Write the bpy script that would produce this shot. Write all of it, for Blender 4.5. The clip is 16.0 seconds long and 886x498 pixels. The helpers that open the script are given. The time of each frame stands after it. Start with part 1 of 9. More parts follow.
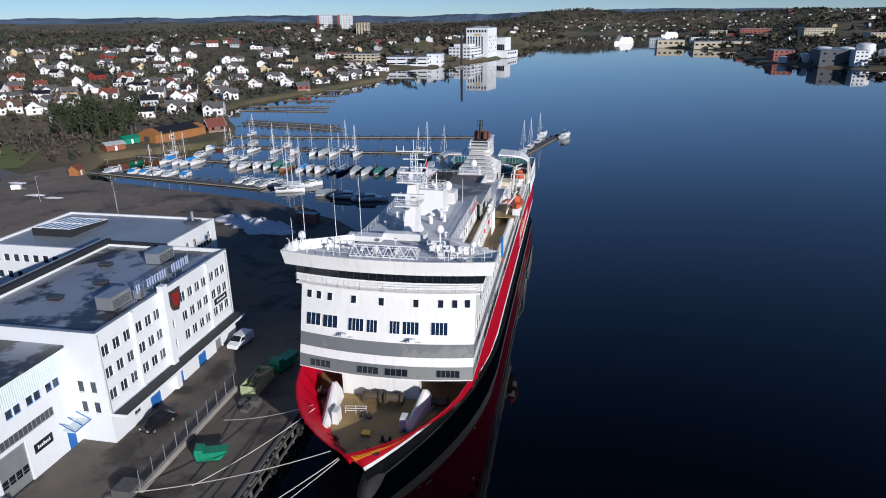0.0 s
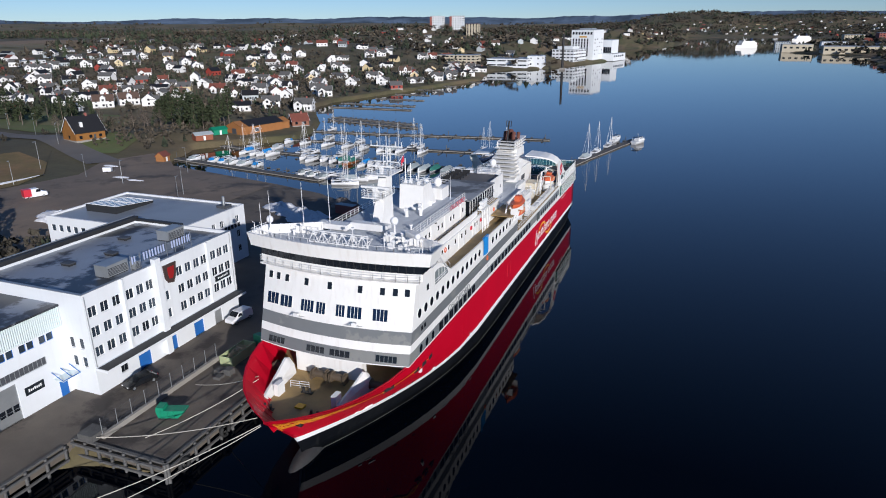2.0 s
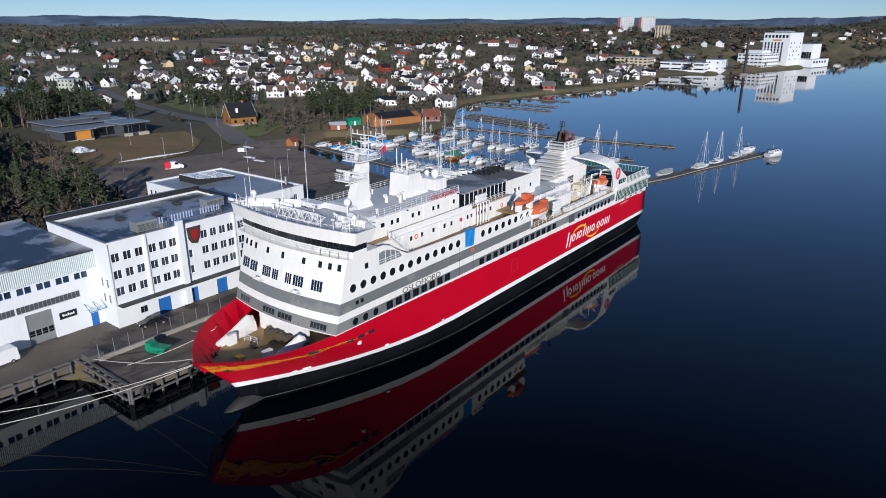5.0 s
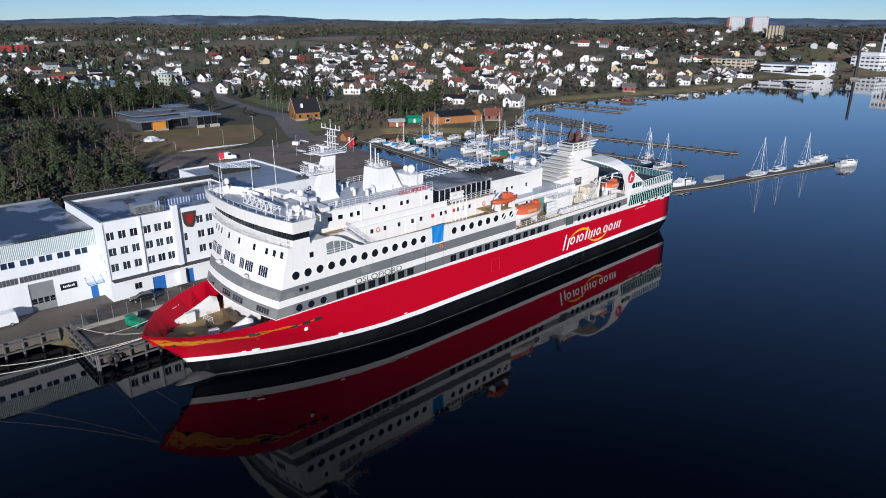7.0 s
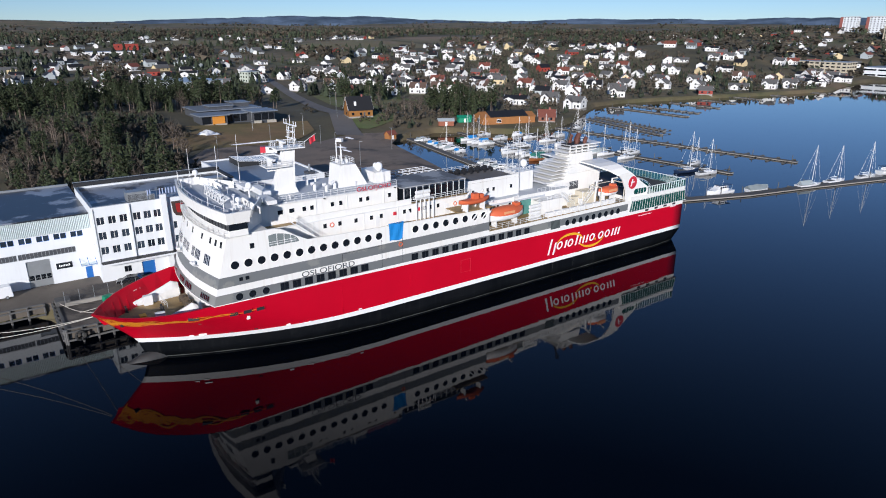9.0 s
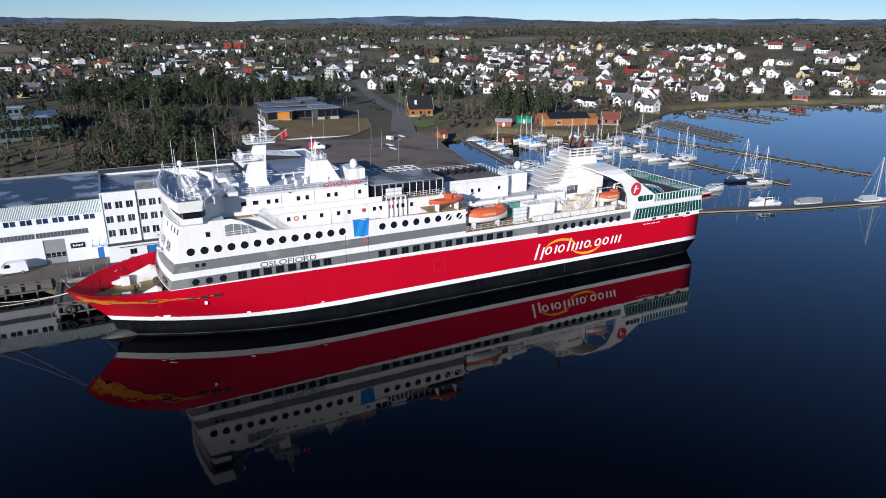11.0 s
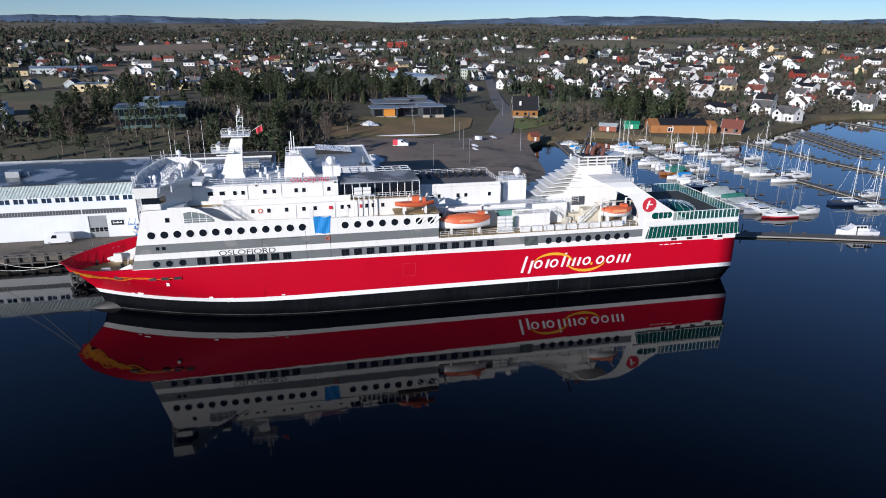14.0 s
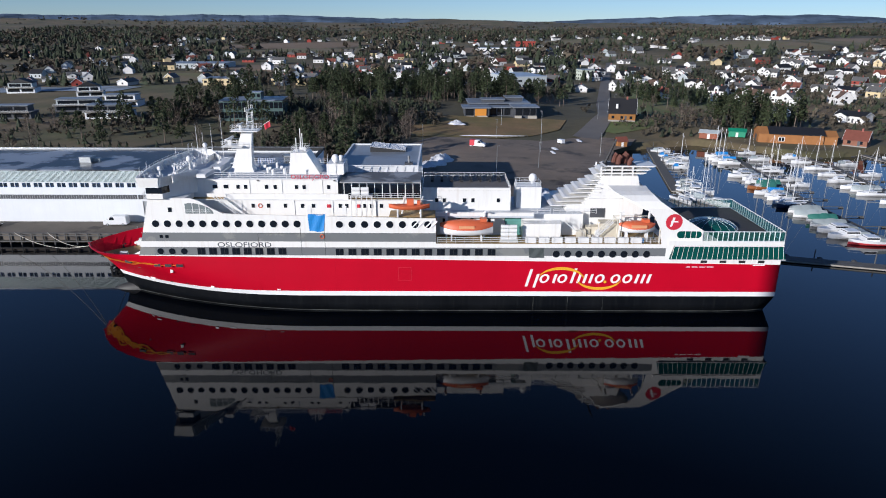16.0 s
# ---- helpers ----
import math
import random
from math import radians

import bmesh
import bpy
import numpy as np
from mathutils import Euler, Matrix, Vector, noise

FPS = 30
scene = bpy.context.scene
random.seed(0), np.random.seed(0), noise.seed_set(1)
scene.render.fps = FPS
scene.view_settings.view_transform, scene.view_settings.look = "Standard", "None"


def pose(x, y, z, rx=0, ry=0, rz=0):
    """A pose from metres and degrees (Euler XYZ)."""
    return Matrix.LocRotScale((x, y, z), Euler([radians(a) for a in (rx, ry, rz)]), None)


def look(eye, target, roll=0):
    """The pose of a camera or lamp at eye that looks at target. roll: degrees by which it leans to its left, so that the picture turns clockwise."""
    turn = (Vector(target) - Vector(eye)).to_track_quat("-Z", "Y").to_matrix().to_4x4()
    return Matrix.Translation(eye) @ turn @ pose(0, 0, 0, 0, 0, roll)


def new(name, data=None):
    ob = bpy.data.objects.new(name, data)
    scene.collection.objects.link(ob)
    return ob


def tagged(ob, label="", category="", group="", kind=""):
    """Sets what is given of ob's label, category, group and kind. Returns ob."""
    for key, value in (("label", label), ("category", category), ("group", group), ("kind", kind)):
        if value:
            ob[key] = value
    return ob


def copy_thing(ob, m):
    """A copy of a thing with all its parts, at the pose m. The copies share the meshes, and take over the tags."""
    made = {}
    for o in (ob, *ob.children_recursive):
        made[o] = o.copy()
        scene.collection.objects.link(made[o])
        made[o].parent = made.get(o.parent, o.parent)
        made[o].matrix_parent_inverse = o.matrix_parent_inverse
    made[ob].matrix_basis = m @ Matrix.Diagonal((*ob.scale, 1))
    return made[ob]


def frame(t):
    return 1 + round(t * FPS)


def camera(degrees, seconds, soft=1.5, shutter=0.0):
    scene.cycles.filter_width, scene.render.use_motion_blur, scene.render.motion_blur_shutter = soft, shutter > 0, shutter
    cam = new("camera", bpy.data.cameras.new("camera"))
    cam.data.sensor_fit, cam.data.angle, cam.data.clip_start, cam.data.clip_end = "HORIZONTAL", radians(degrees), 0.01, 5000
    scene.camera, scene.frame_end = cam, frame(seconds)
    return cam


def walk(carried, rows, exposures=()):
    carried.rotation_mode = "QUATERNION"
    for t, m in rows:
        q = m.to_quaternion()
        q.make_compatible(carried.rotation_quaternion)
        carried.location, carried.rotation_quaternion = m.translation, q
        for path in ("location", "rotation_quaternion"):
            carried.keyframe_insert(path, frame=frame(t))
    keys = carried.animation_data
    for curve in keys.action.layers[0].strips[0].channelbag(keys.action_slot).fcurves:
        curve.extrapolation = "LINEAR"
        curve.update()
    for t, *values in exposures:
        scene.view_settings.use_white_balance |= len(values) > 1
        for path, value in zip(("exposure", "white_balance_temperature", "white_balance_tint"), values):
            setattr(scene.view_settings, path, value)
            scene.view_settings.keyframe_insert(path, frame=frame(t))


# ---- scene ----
cam = camera(68.3, 16.0, 1.0)
METRES, EYE, TILT, LEAN, TURN = 184.0, 53.1, 0.0, 0.0, 11.4
ROWS = [
    (0.0, 0.0, 0.0, 0.0, -0.25, -19.18, 0.72),
    (0.5, 0.0253, -0.003, -0.0004, 1.9, -19.13, 0.67),
    (1.0, 0.0528, -0.0057, -0.0009, 4.35, -19.07, 0.57),
    (1.5, 0.0819, -0.0076, -0.0015, 6.91, -19.01, 0.51),
    (2.0, 0.1116, -0.0088, -0.002, 9.6, -18.95, 0.43),
    (2.5, 0.1416, -0.0086, -0.0025, 12.42, -18.92, 0.35),
    (3.0, 0.172, -0.0075, -0.0029, 15.24, -18.87, 0.27),
    (3.5, 0.2024, -0.0046, -0.0034, 18.02, -18.86, 0.21),
    (4.0, 0.2322, 0.0007, -0.0038, 20.72, -18.84, 0.16),
    (4.5, 0.2615, 0.008, -0.0043, 23.36, -18.82, 0.09),
    (5.0, 0.2901, 0.0173, -0.0047, 25.95, -18.82, 0.03),
    (7.5, 0.4232, 0.091, -0.0073, 36.8, -18.84, -0.09),
    (8.0, 0.4475, 0.1103, -0.0078, 38.86, -18.84, -0.1),
    (8.5, 0.4712, 0.1311, -0.0083, 40.89, -18.82, -0.1),
    (11.0, 0.5809, 0.2484, -0.0094, 51.92, -18.82, -0.17),
    (11.5, 0.5993, 0.2754, -0.0097, 54.5, -18.83, -0.17),
    (12.0, 0.6157, 0.3037, -0.01, 57.13, -18.84, -0.16),
    (12.5, 0.6298, 0.333, -0.0103, 59.62, -18.84, -0.16),
    (13.0, 0.6422, 0.3636, -0.0106, 62.01, -18.84, -0.16),
    (13.5, 0.6524, 0.3948, -0.0109, 64.3, -18.83, -0.16),
    (14.0, 0.6611, 0.4271, -0.0112, 66.69, -18.84, -0.13),
    (14.5, 0.6681, 0.4594, -0.0116, 69.29, -18.85, -0.13),
    (15.0, 0.6729, 0.4924, -0.012, 72.23, -18.87, -0.16),
    (15.5, 0.6754, 0.5257, -0.0122, 75.36, -18.9, -0.17),
    (16.0, 0.6755, 0.5595, -0.0124, 78.51, -18.93, -0.18),
]
walk(cam, [(t, pose(0, 0, EYE, TILT, LEAN, TURN) @ pose(METRES * x, METRES * y, METRES * z, 90 + pitch, roll, yaw)) for t, x, y, z, yaw, pitch, roll in ROWS], [(0.0, 0.0, 6000, 13), (5.0, 0.0, 6000, 13), (9.0, 0.14, 6000, 13), (12.5, 0.2, 6000, 13), (16.0, 0.16, 6000, 13)])

# ---- world, sun, exposure ----
SUN_AZ, SUN_EL = -45.5, 15.3
world = bpy.data.worlds.new("sky")
world.use_nodes = True
scene.world = world
wn, wl = world.node_tree.nodes, world.node_tree.links
sky = wn.new("ShaderNodeTexSky")
sky.sky_type = "NISHITA"
sky.sun_disc = False
sky.sun_elevation = radians(SUN_EL)
sky.sun_rotation = radians(90 - SUN_AZ)
sky.air_density, sky.dust_density, sky.ozone_density = 0.6, 0.0, 3.4
wn["Background"].inputs[1].default_value = 0.098
# clear cold air: the glow right above the horizon is weak
geo, sep, low, dim = wn.new("ShaderNodeTexCoord"), wn.new("ShaderNodeSeparateXYZ"), wn.new("ShaderNodeMapRange"), wn.new("ShaderNodeVectorMath")
low.interpolation_type = "SMOOTHSTEP"
low.inputs["From Min"].default_value, low.inputs["From Max"].default_value = 0.0, 0.2
low.inputs["To Min"].default_value, low.inputs["To Max"].default_value = 0.76, 1.0
dim.operation = "SCALE"
wl.new(geo.outputs["Generated"], sep.inputs[0])
wl.new(sep.outputs["Z"], low.inputs["Value"])
wl.new(sky.outputs[0], dim.inputs[0])
wl.new(low.outputs[0], dim.inputs["Scale"])
wl.new(dim.outputs[0], wn["Background"].inputs[0])
lamp = bpy.data.lights.new("sun", "SUN")
lamp.energy, lamp.angle, lamp.color = 4.7, radians(0.53), (1.0, 0.935, 0.84)
sun = new("sun", lamp)
sun_from = Vector((math.cos(radians(SUN_AZ)) * math.cos(radians(SUN_EL)), math.sin(radians(SUN_AZ)) * math.cos(radians(SUN_EL)), math.sin(radians(SUN_EL))))
sun.matrix_world = look(sun_from * 300, (0, 0, 0))
scene.view_settings.exposure = 0.0


# ---- materials ----
def mat(name, rgb, rough=0.6, metal=0.0, vary=0.12, scale=0.5, fine=12.0, bump=0.0, rgb2=None, mix=0.5, mscale=0.3, island=0.0, rnd=0.0, streak=0.0, spec=0.5, detail=6.0, stain=None, rgb3=None, mix3=0.5, mscale3=0.003, msharp=0.12):
    """A procedural surface: colour, a second colour in patches, grain at two scales, fine relief."""
    m = bpy.data.materials.new(name)
    m.use_nodes = True
    n, l = m.node_tree.nodes, m.node_tree.links
    b = n["Principled BSDF"]
    b.inputs["Roughness"].default_value, b.inputs["Metallic"].default_value = rough, metal
    b.inputs["Specular IOR Level"].default_value = spec
    tc = n.new("ShaderNodeTexCoord")

    def nz(sc, det=detail, stretch=None):
        t = n.new("ShaderNodeTexNoise")
        t.inputs["Scale"].default_value, t.inputs["Detail"].default_value, t.inputs["Roughness"].default_value = sc, det, 0.6
        src = tc.outputs["Object"]
        if stretch:
            mp = n.new("ShaderNodeMapping")
            mp.inputs["Scale"].default_value = stretch
            l.new(src, mp.inputs[0])
            src = mp.outputs[0]
        l.new(src, t.inputs["Vector"])
        return t.outputs["Fac"]

    def ramp(src, lo, hi):
        r = n.new("ShaderNodeMapRange")
        r.inputs["From Min"].default_value, r.inputs["From Max"].default_value = lo, hi
        l.new(src, r.inputs["Value"])
        return r.outputs[0]

    def blend(kind, fac, a, c):
        x = n.new("ShaderNodeMix")
        x.data_type, x.blend_type = "RGBA", kind
        for sock, v in ((x.inputs[0], fac), (x.inputs[6], a), (x.inputs[7], c)):
            if isinstance(v, (int, float)):
                sock.default_value = v
            elif isinstance(v, tuple):
                sock.default_value = (*v, 1)
            else:
                l.new(v, sock)
        return x.outputs[2]

    col = tuple(rgb)
    if rgb2 is not None:
        col = blend("MIX", ramp(nz(mscale), mix - msharp, mix + msharp), col, tuple(rgb2))
    if rgb3 is not None:
        col = blend("MIX", ramp(nz(mscale3), mix3 - 0.06, mix3 + 0.06), col, tuple(rgb3))
    big = ramp(nz(scale), 0.25, 0.75)
    small = ramp(nz(fine), 0.25, 0.75)
    sm = n.new("ShaderNodeMath")
    sm.operation = "MULTIPLY_ADD"
    l.new(small, sm.inputs[0])
    sm.inputs[1].default_value = 0.5
    l.new(big, sm.inputs[2])
    g = n.new("ShaderNodeMapRange")
    g.inputs["From Max"].default_value = 1.5
    g.inputs["To Min"].default_value, g.inputs["To Max"].default_value = 1 - vary, 1 + vary * 0.5
    l.new(sm.outputs[0], g.inputs["Value"])
    gray = n.new("ShaderNodeCombineColor")
    for i in range(3):
        l.new(g.outputs[0], gray.inputs[i])
    col = blend("MULTIPLY", 1.0, col, gray.outputs[0])
    if streak:
        s = ramp(nz(1.0, 3.0, (1.6, 1.6, 0.12)), 0.52, 0.75)
        k = n.new("ShaderNodeMath")
        k.operation = "MULTIPLY"
        l.new(s, k.inputs[0])
        k.inputs[1].default_value = streak
        col = blend("MIX", k.outputs[0], col, stain or (0.25, 0.2, 0.15))
    for amount, node, sock in ((island, "ShaderNodeNewGeometry", "Random Per Island"), (rnd, "ShaderNodeObjectInfo", "Random")):
        if amount:
            o = n.new(node)
            h = n.new("ShaderNodeHueSaturation")
            r = n.new("ShaderNodeMapRange")
            r.inputs["To Min"].default_value, r.inputs["To Max"].default_value = 1 - amount, 1 + amount
            l.new(o.outputs[sock], r.inputs["Value"])
            l.new(r.outputs[0], h.inputs["Value"])
            l.new(col, h.inputs["Color"])
            col = h.outputs[0]
    l.new(col, b.inputs["Base Color"])
    if bump:
        bp = n.new("ShaderNodeBump")
        bp.inputs["Strength"].default_value, bp.inputs["Distance"].default_value = 0.6, bump
        l.new(sm.outputs[0], bp.inputs["Height"])
        l.new(bp.outputs[0], b.inputs["Normal"])
    return m


WHITE = mat("ship_white_paint", (0.81, 0.80, 0.77), 0.35, vary=0.07, scale=0.25, streak=0.22, stain=(0.50, 0.43, 0.34))
WHITE2 = mat("white_deck_fittings", (0.76, 0.76, 0.75), 0.45, vary=0.10, scale=0.8)
RED = mat("ship_red_paint", (0.49, 0.002, 0.018), 0.4, vary=0.10, scale=0.15, streak=0.10, stain=(0.36, 0.01, 0.02), spec=0.2)
BLACK = mat("ship_black_bottom_paint", (0.004, 0.005, 0.007), 0.5, vary=0.4, scale=0.2, streak=0.4, stain=(0.018, 0.020, 0.020), spec=0.1, rgb2=(0.009, 0.010, 0.012), mscale=0.08, mix=0.55)
FOUL = mat("pale_waterline_growth", (0.10, 0.11, 0.10), 0.8, vary=0.5, scale=0.6, rgb2=(0.02, 0.022, 0.02), mscale=0.25, mix=0.5)
GREY = mat("ship_grey_band", (0.16, 0.17, 0.175), 0.45, vary=0.12, scale=0.3, rgb2=(0.22, 0.225, 0.215), mix=0.56, mscale=0.09, msharp=0.01)
BULBM = mat("bulbous_bow_grey", (0.022, 0.023, 0.023), 0.6, vary=0.4, scale=0.5, streak=0.3, stain=(0.05, 0.05, 0.045))
DECK = mat("worn_brown_deck", (0.38, 0.255, 0.10), 0.6, vary=0.25, scale=0.5, rgb2=(0.20, 0.14, 0.065), mscale=0.25, mix=0.55)
DECKG = mat("grey_deck_paint", (0.52, 0.55, 0.59), 0.6, vary=0.15, scale=0.4)
DECKB = mat("brown_sun_deck", (0.16, 0.145, 0.13), 0.7, vary=0.25, scale=0.4)
DECKD = mat("dark_brown_grey_deck", (0.060, 0.056, 0.052), 0.7, vary=0.3, scale=0.6)
RAILW = mat("white_railing", (0.78, 0.78, 0.77), 0.4, vary=0.05)
GLASS = mat("dark_window_glass", (0.010, 0.013, 0.018), 0.07, vary=0.2, spec=0.45)
PANEBLUE = mat("grey_blue_window_glass", (0.035, 0.050, 0.070), 0.06, vary=0.5, scale=0.35, spec=0.8, rnd=0.5)
BLUEGLASS = mat("blue_tinted_glass", (0.006, 0.018, 0.05), 0.08, vary=0.2, spec=0.35)
GREENGLASS = mat("green_tinted_glass", (0.005, 0.072, 0.060), 0.08, vary=0.25, scale=0.3, spec=0.8)
SCREEN = mat("clear_green_screen", (0.02, 0.16, 0.13), 0.1, vary=0.2, scale=0.3)
SCREEN.node_tree.nodes["Principled BSDF"].inputs["Alpha"].default_value = 0.28
CREAMP = mat("cream_painted_steel", (0.64, 0.59, 0.48), 0.55, vary=0.2, scale=0.8)
ORANGE = mat("lifeboat_orange", (0.62, 0.13, 0.05), 0.5, vary=0.12)
TARP = mat("blue_tarpaulin", (0.02, 0.24, 0.62), 0.55, vary=0.15, scale=1.5, bump=0.03)
YELLOW = mat("yellow_paint", (0.78, 0.42, 0.02), 0.45, vary=0.08)
LETTER = mat("white_lettering", (0.82, 0.82, 0.82), 0.4, vary=0.03)
LETTERK = mat("dark_lettering", (0.05, 0.06, 0.07), 0.4, vary=0.05)
LETTERR = mat("red_lettering", (0.55, 0.03, 0.05), 0.4, vary=0.05)
# black steel; also the painted shade of hull openings that are not cut
SOOT_HOLE = mat("sooty_steel_and_hole_shade", (0.02, 0.02, 0.022), 0.6, vary=0.3)
RUST = mat("rusty_exhaust", (0.13, 0.045, 0.03), 0.75, vary=0.4, scale=1.0)
GREEN = mat("green_painted_steel", (0.01, 0.24, 0.13), 0.5, vary=0.25, scale=0.8)
ROPE = mat("pale_mooring_rope", (0.55, 0.52, 0.45), 0.9, vary=0.2)
RENDERW = mat("white_rendered_wall", (0.72, 0.745, 0.765), 0.75, vary=0.07, scale=0.2, streak=0.12, stain=(0.5, 0.5, 0.48))
CLAD = mat("pale_blue_green_cladding", (0.66, 0.74, 0.74), 0.4, vary=0.06, scale=0.3)
ROOFM = mat("wet_grey_roofing_felt", (0.27, 0.30, 0.35), 0.35, vary=0.25, scale=0.12, rgb2=(0.028, 0.032, 0.040), mix=0.515, mscale=0.085, msharp=0.02)
ROOFM2 = mat("pale_grey_roofing_felt", (0.27, 0.30, 0.34), 0.4, vary=0.15, scale=0.08, rgb2=(0.17, 0.19, 0.22), mix=0.62, mscale=0.05)
SUNROOF = mat("patched_grey_roof_deck", (0.36, 0.37, 0.38), 0.6, vary=0.25, scale=0.3, rgb2=(0.13, 0.13, 0.13), mix=0.52, mscale=0.18, msharp=0.05)
BLACKFELT = mat("black_roofing_felt", (0.025, 0.026, 0.028), 0.6, vary=0.3)
BLUEDOOR = mat("blue_door", (0.02, 0.13, 0.42), 0.5, vary=0.1)
STEELM = mat("galvanised_steel", (0.42, 0.44, 0.45), 0.4, 0.6, vary=0.2)
CONC = mat("weathered_concrete", (0.30, 0.28, 0.25), 0.85, vary=0.3, scale=0.3, bump=0.01)
QUAYTOP = mat("worn_asphalt_quay", (0.140, 0.118, 0.096), 0.85, vary=0.45, scale=0.15, rgb2=(0.06, 0.05, 0.044), mix=0.59, mscale=0.12, bump=0.01, msharp=0.04)
ASPH = mat("grey_asphalt", (0.20, 0.160, 0.125), 0.85, vary=0.35, scale=0.06, rgb2=(0.25, 0.19, 0.135), mix=0.56, mscale=0.03, rgb3=(0.085, 0.072, 0.062), mix3=0.6, mscale3=0.08)
ROADM = mat("road_asphalt", (0.15, 0.14, 0.13), 0.85, vary=0.25, scale=0.1)
TIMBER = mat("grey_weathered_timber", (0.105, 0.103, 0.100), 0.85, vary=0.4, scale=1.5, rnd=0.2)
RUBBER = mat("black_rubber_tyre", (0.02, 0.02, 0.02), 0.8, vary=0.3)
SNOW = mat("old_dirty_snow", (0.78, 0.79, 0.82), 0.8, vary=0.2, scale=0.6, rgb2=(0.5, 0.5, 0.5), mix=0.66, mscale=0.8, bump=0.05)
CARBLACK = mat("black_car_paint", (0.012, 0.013, 0.015), 0.2, vary=0.1, spec=0.8)
CARWHITE = mat("white_van_paint", (0.78, 0.79, 0.80), 0.25, vary=0.05)
SIGNBLK = mat("black_sign", (0.01, 0.015, 0.02), 0.4, vary=0.1)
BADGE = mat("dark_red_badge", (0.30, 0.015, 0.015), 0.5, vary=0.15)
BADGEK = mat("dark_brown_shield", (0.06, 0.04, 0.035), 0.5, vary=0.15)
ROCK = mat("bare_grey_rock", (0.24, 0.20, 0.17), 0.9, vary=0.4, scale=0.3, bump=0.1)
ORWOOD = mat("orange_stained_boarding", (0.34, 0.145, 0.045), 0.7, vary=0.2, scale=0.5)
REDWOOD = mat("barn_red_boarding", (0.30, 0.045, 0.03), 0.75, vary=0.2, scale=0.5)
OCHRE = mat("ochre_boarding", (0.28, 0.120, 0.024), 0.7, vary=0.25)
SLATE = mat("black_slate_roof", (0.016, 0.016, 0.018), 0.6, vary=0.25, scale=1.0)
TILEGREY = mat("grey_tile_roof", (0.12, 0.117, 0.113), 0.7, vary=0.25, scale=0.8)
TILERED = mat("red_clay_tile_roof", (0.19, 0.06, 0.04), 0.75, vary=0.25, scale=0.8)
TILEBROWN = mat("brown_tile_roof", (0.12, 0.075, 0.055), 0.75, vary=0.25, scale=0.8)
WWOOD = mat("white_wooden_boarding", (0.72, 0.715, 0.70), 0.7, vary=0.08, scale=0.5)
CREAM = mat("cream_yellow_boarding", (0.62, 0.50, 0.29), 0.7, vary=0.1, scale=0.5)
LETTERB = mat("blue_white_lettering", (0.42, 0.48, 0.66), 0.4, vary=0.05)
GREYWOOD = mat("grey_blue_boarding", (0.42, 0.46, 0.47), 0.7, vary=0.1, scale=0.5)
BARK = mat("grey_brown_bark", (0.16, 0.125, 0.10), 0.9, vary=0.3, scale=2.0)
BIRCH = mat("pale_birch_bark", (0.22, 0.18, 0.145), 0.85, vary=0.35, scale=2.0)
PINE = mat("dark_pine_needles", (0.036, 0.050, 0.019), 0.85, vary=0.35, scale=0.5, island=0.5)
TWIG = mat("bare_winter_twigs", (0.072, 0.056, 0.043), 0.9, vary=0.3, island=0.3)
SCRUB = mat("far_woodland", (0.036, 0.048, 0.023), 0.9, vary=0.4, scale=0.02, island=0.5, rgb2=(0.020, 0.027, 0.016), mscale=0.008, mix=0.52)
BAREWOOD = mat("bare_brown_woodland", (0.098, 0.078, 0.055), 0.9, vary=0.4, scale=0.02, island=0.4, rgb2=(0.052, 0.046, 0.034), mscale=0.008, mix=0.5)
# forest hills whose pale blue stands in for the haze of distance
HAZEHILL = mat("far_hills_haze_blue", (0.150, 0.205, 0.290), 0.95, vary=0.35, scale=0.004, fine=0.05, rgb2=(0.075, 0.105, 0.145), mscale=0.006, spec=0.0)
DARKBLUE = mat("dark_blue_hull", (0.02, 0.035, 0.08), 0.3, vary=0.1)
HULLW = mat("white_fibreglass", (0.70, 0.71, 0.72), 0.25, vary=0.10, scale=1.2, rnd=0.14)
COVERG = mat("grey_boat_cover", (0.28, 0.32, 0.33), 0.7, vary=0.2, bump=0.03, rnd=0.3)
COVERT = mat("green_boat_cover", (0.03, 0.16, 0.13), 0.7, vary=0.2)
ALU = mat("pale_alloy_mast", (0.72, 0.72, 0.71), 0.4, 0.0, vary=0.1)
SOLAR = mat("blue_solar_glass", (0.05, 0.10, 0.20), 0.15, vary=0.15, spec=0.8)
SKIN = mat("white_steel_tank", (0.68, 0.70, 0.70), 0.5, vary=0.1, scale=0.1)
BRICKR = mat("red_brick_facade", (0.30, 0.10, 0.08), 0.8, vary=0.2, scale=0.1)
BEIGE = mat("beige_facade", (0.50, 0.44, 0.33), 0.8, vary=0.1, scale=0.1)
DARKB = mat("dark_grey_facade", (0.07, 0.075, 0.085), 0.6, vary=0.2)
TEALG = mat("pale_teal_glass_facade", (0.10, 0.15, 0.145), 0.15, vary=0.2, spec=0.7)

FIELDG = mat("pale_winter_grass", (0.155, 0.150, 0.062), 0.95, vary=0.3, scale=0.03, fine=0.5, rgb2=(0.19, 0.140, 0.080), mscale=0.02)
GRASSG = mat("short_green_grass", (0.115, 0.150, 0.045), 0.95, vary=0.35, scale=0.08, fine=0.8, rgb2=(0.15, 0.135, 0.06), mscale=0.05, mix=0.56)
LAWNB = mat("worn_brown_winter_lawn", (0.165, 0.135, 0.046), 0.95, vary=0.35, scale=0.10, fine=0.8, rgb2=(0.24, 0.150, 0.065), mscale=0.04, mix=0.5)
GOLD = mat("golden_orange_paint", (0.80, 0.29, 0.018), 0.45, vary=0.15, scale=0.8)
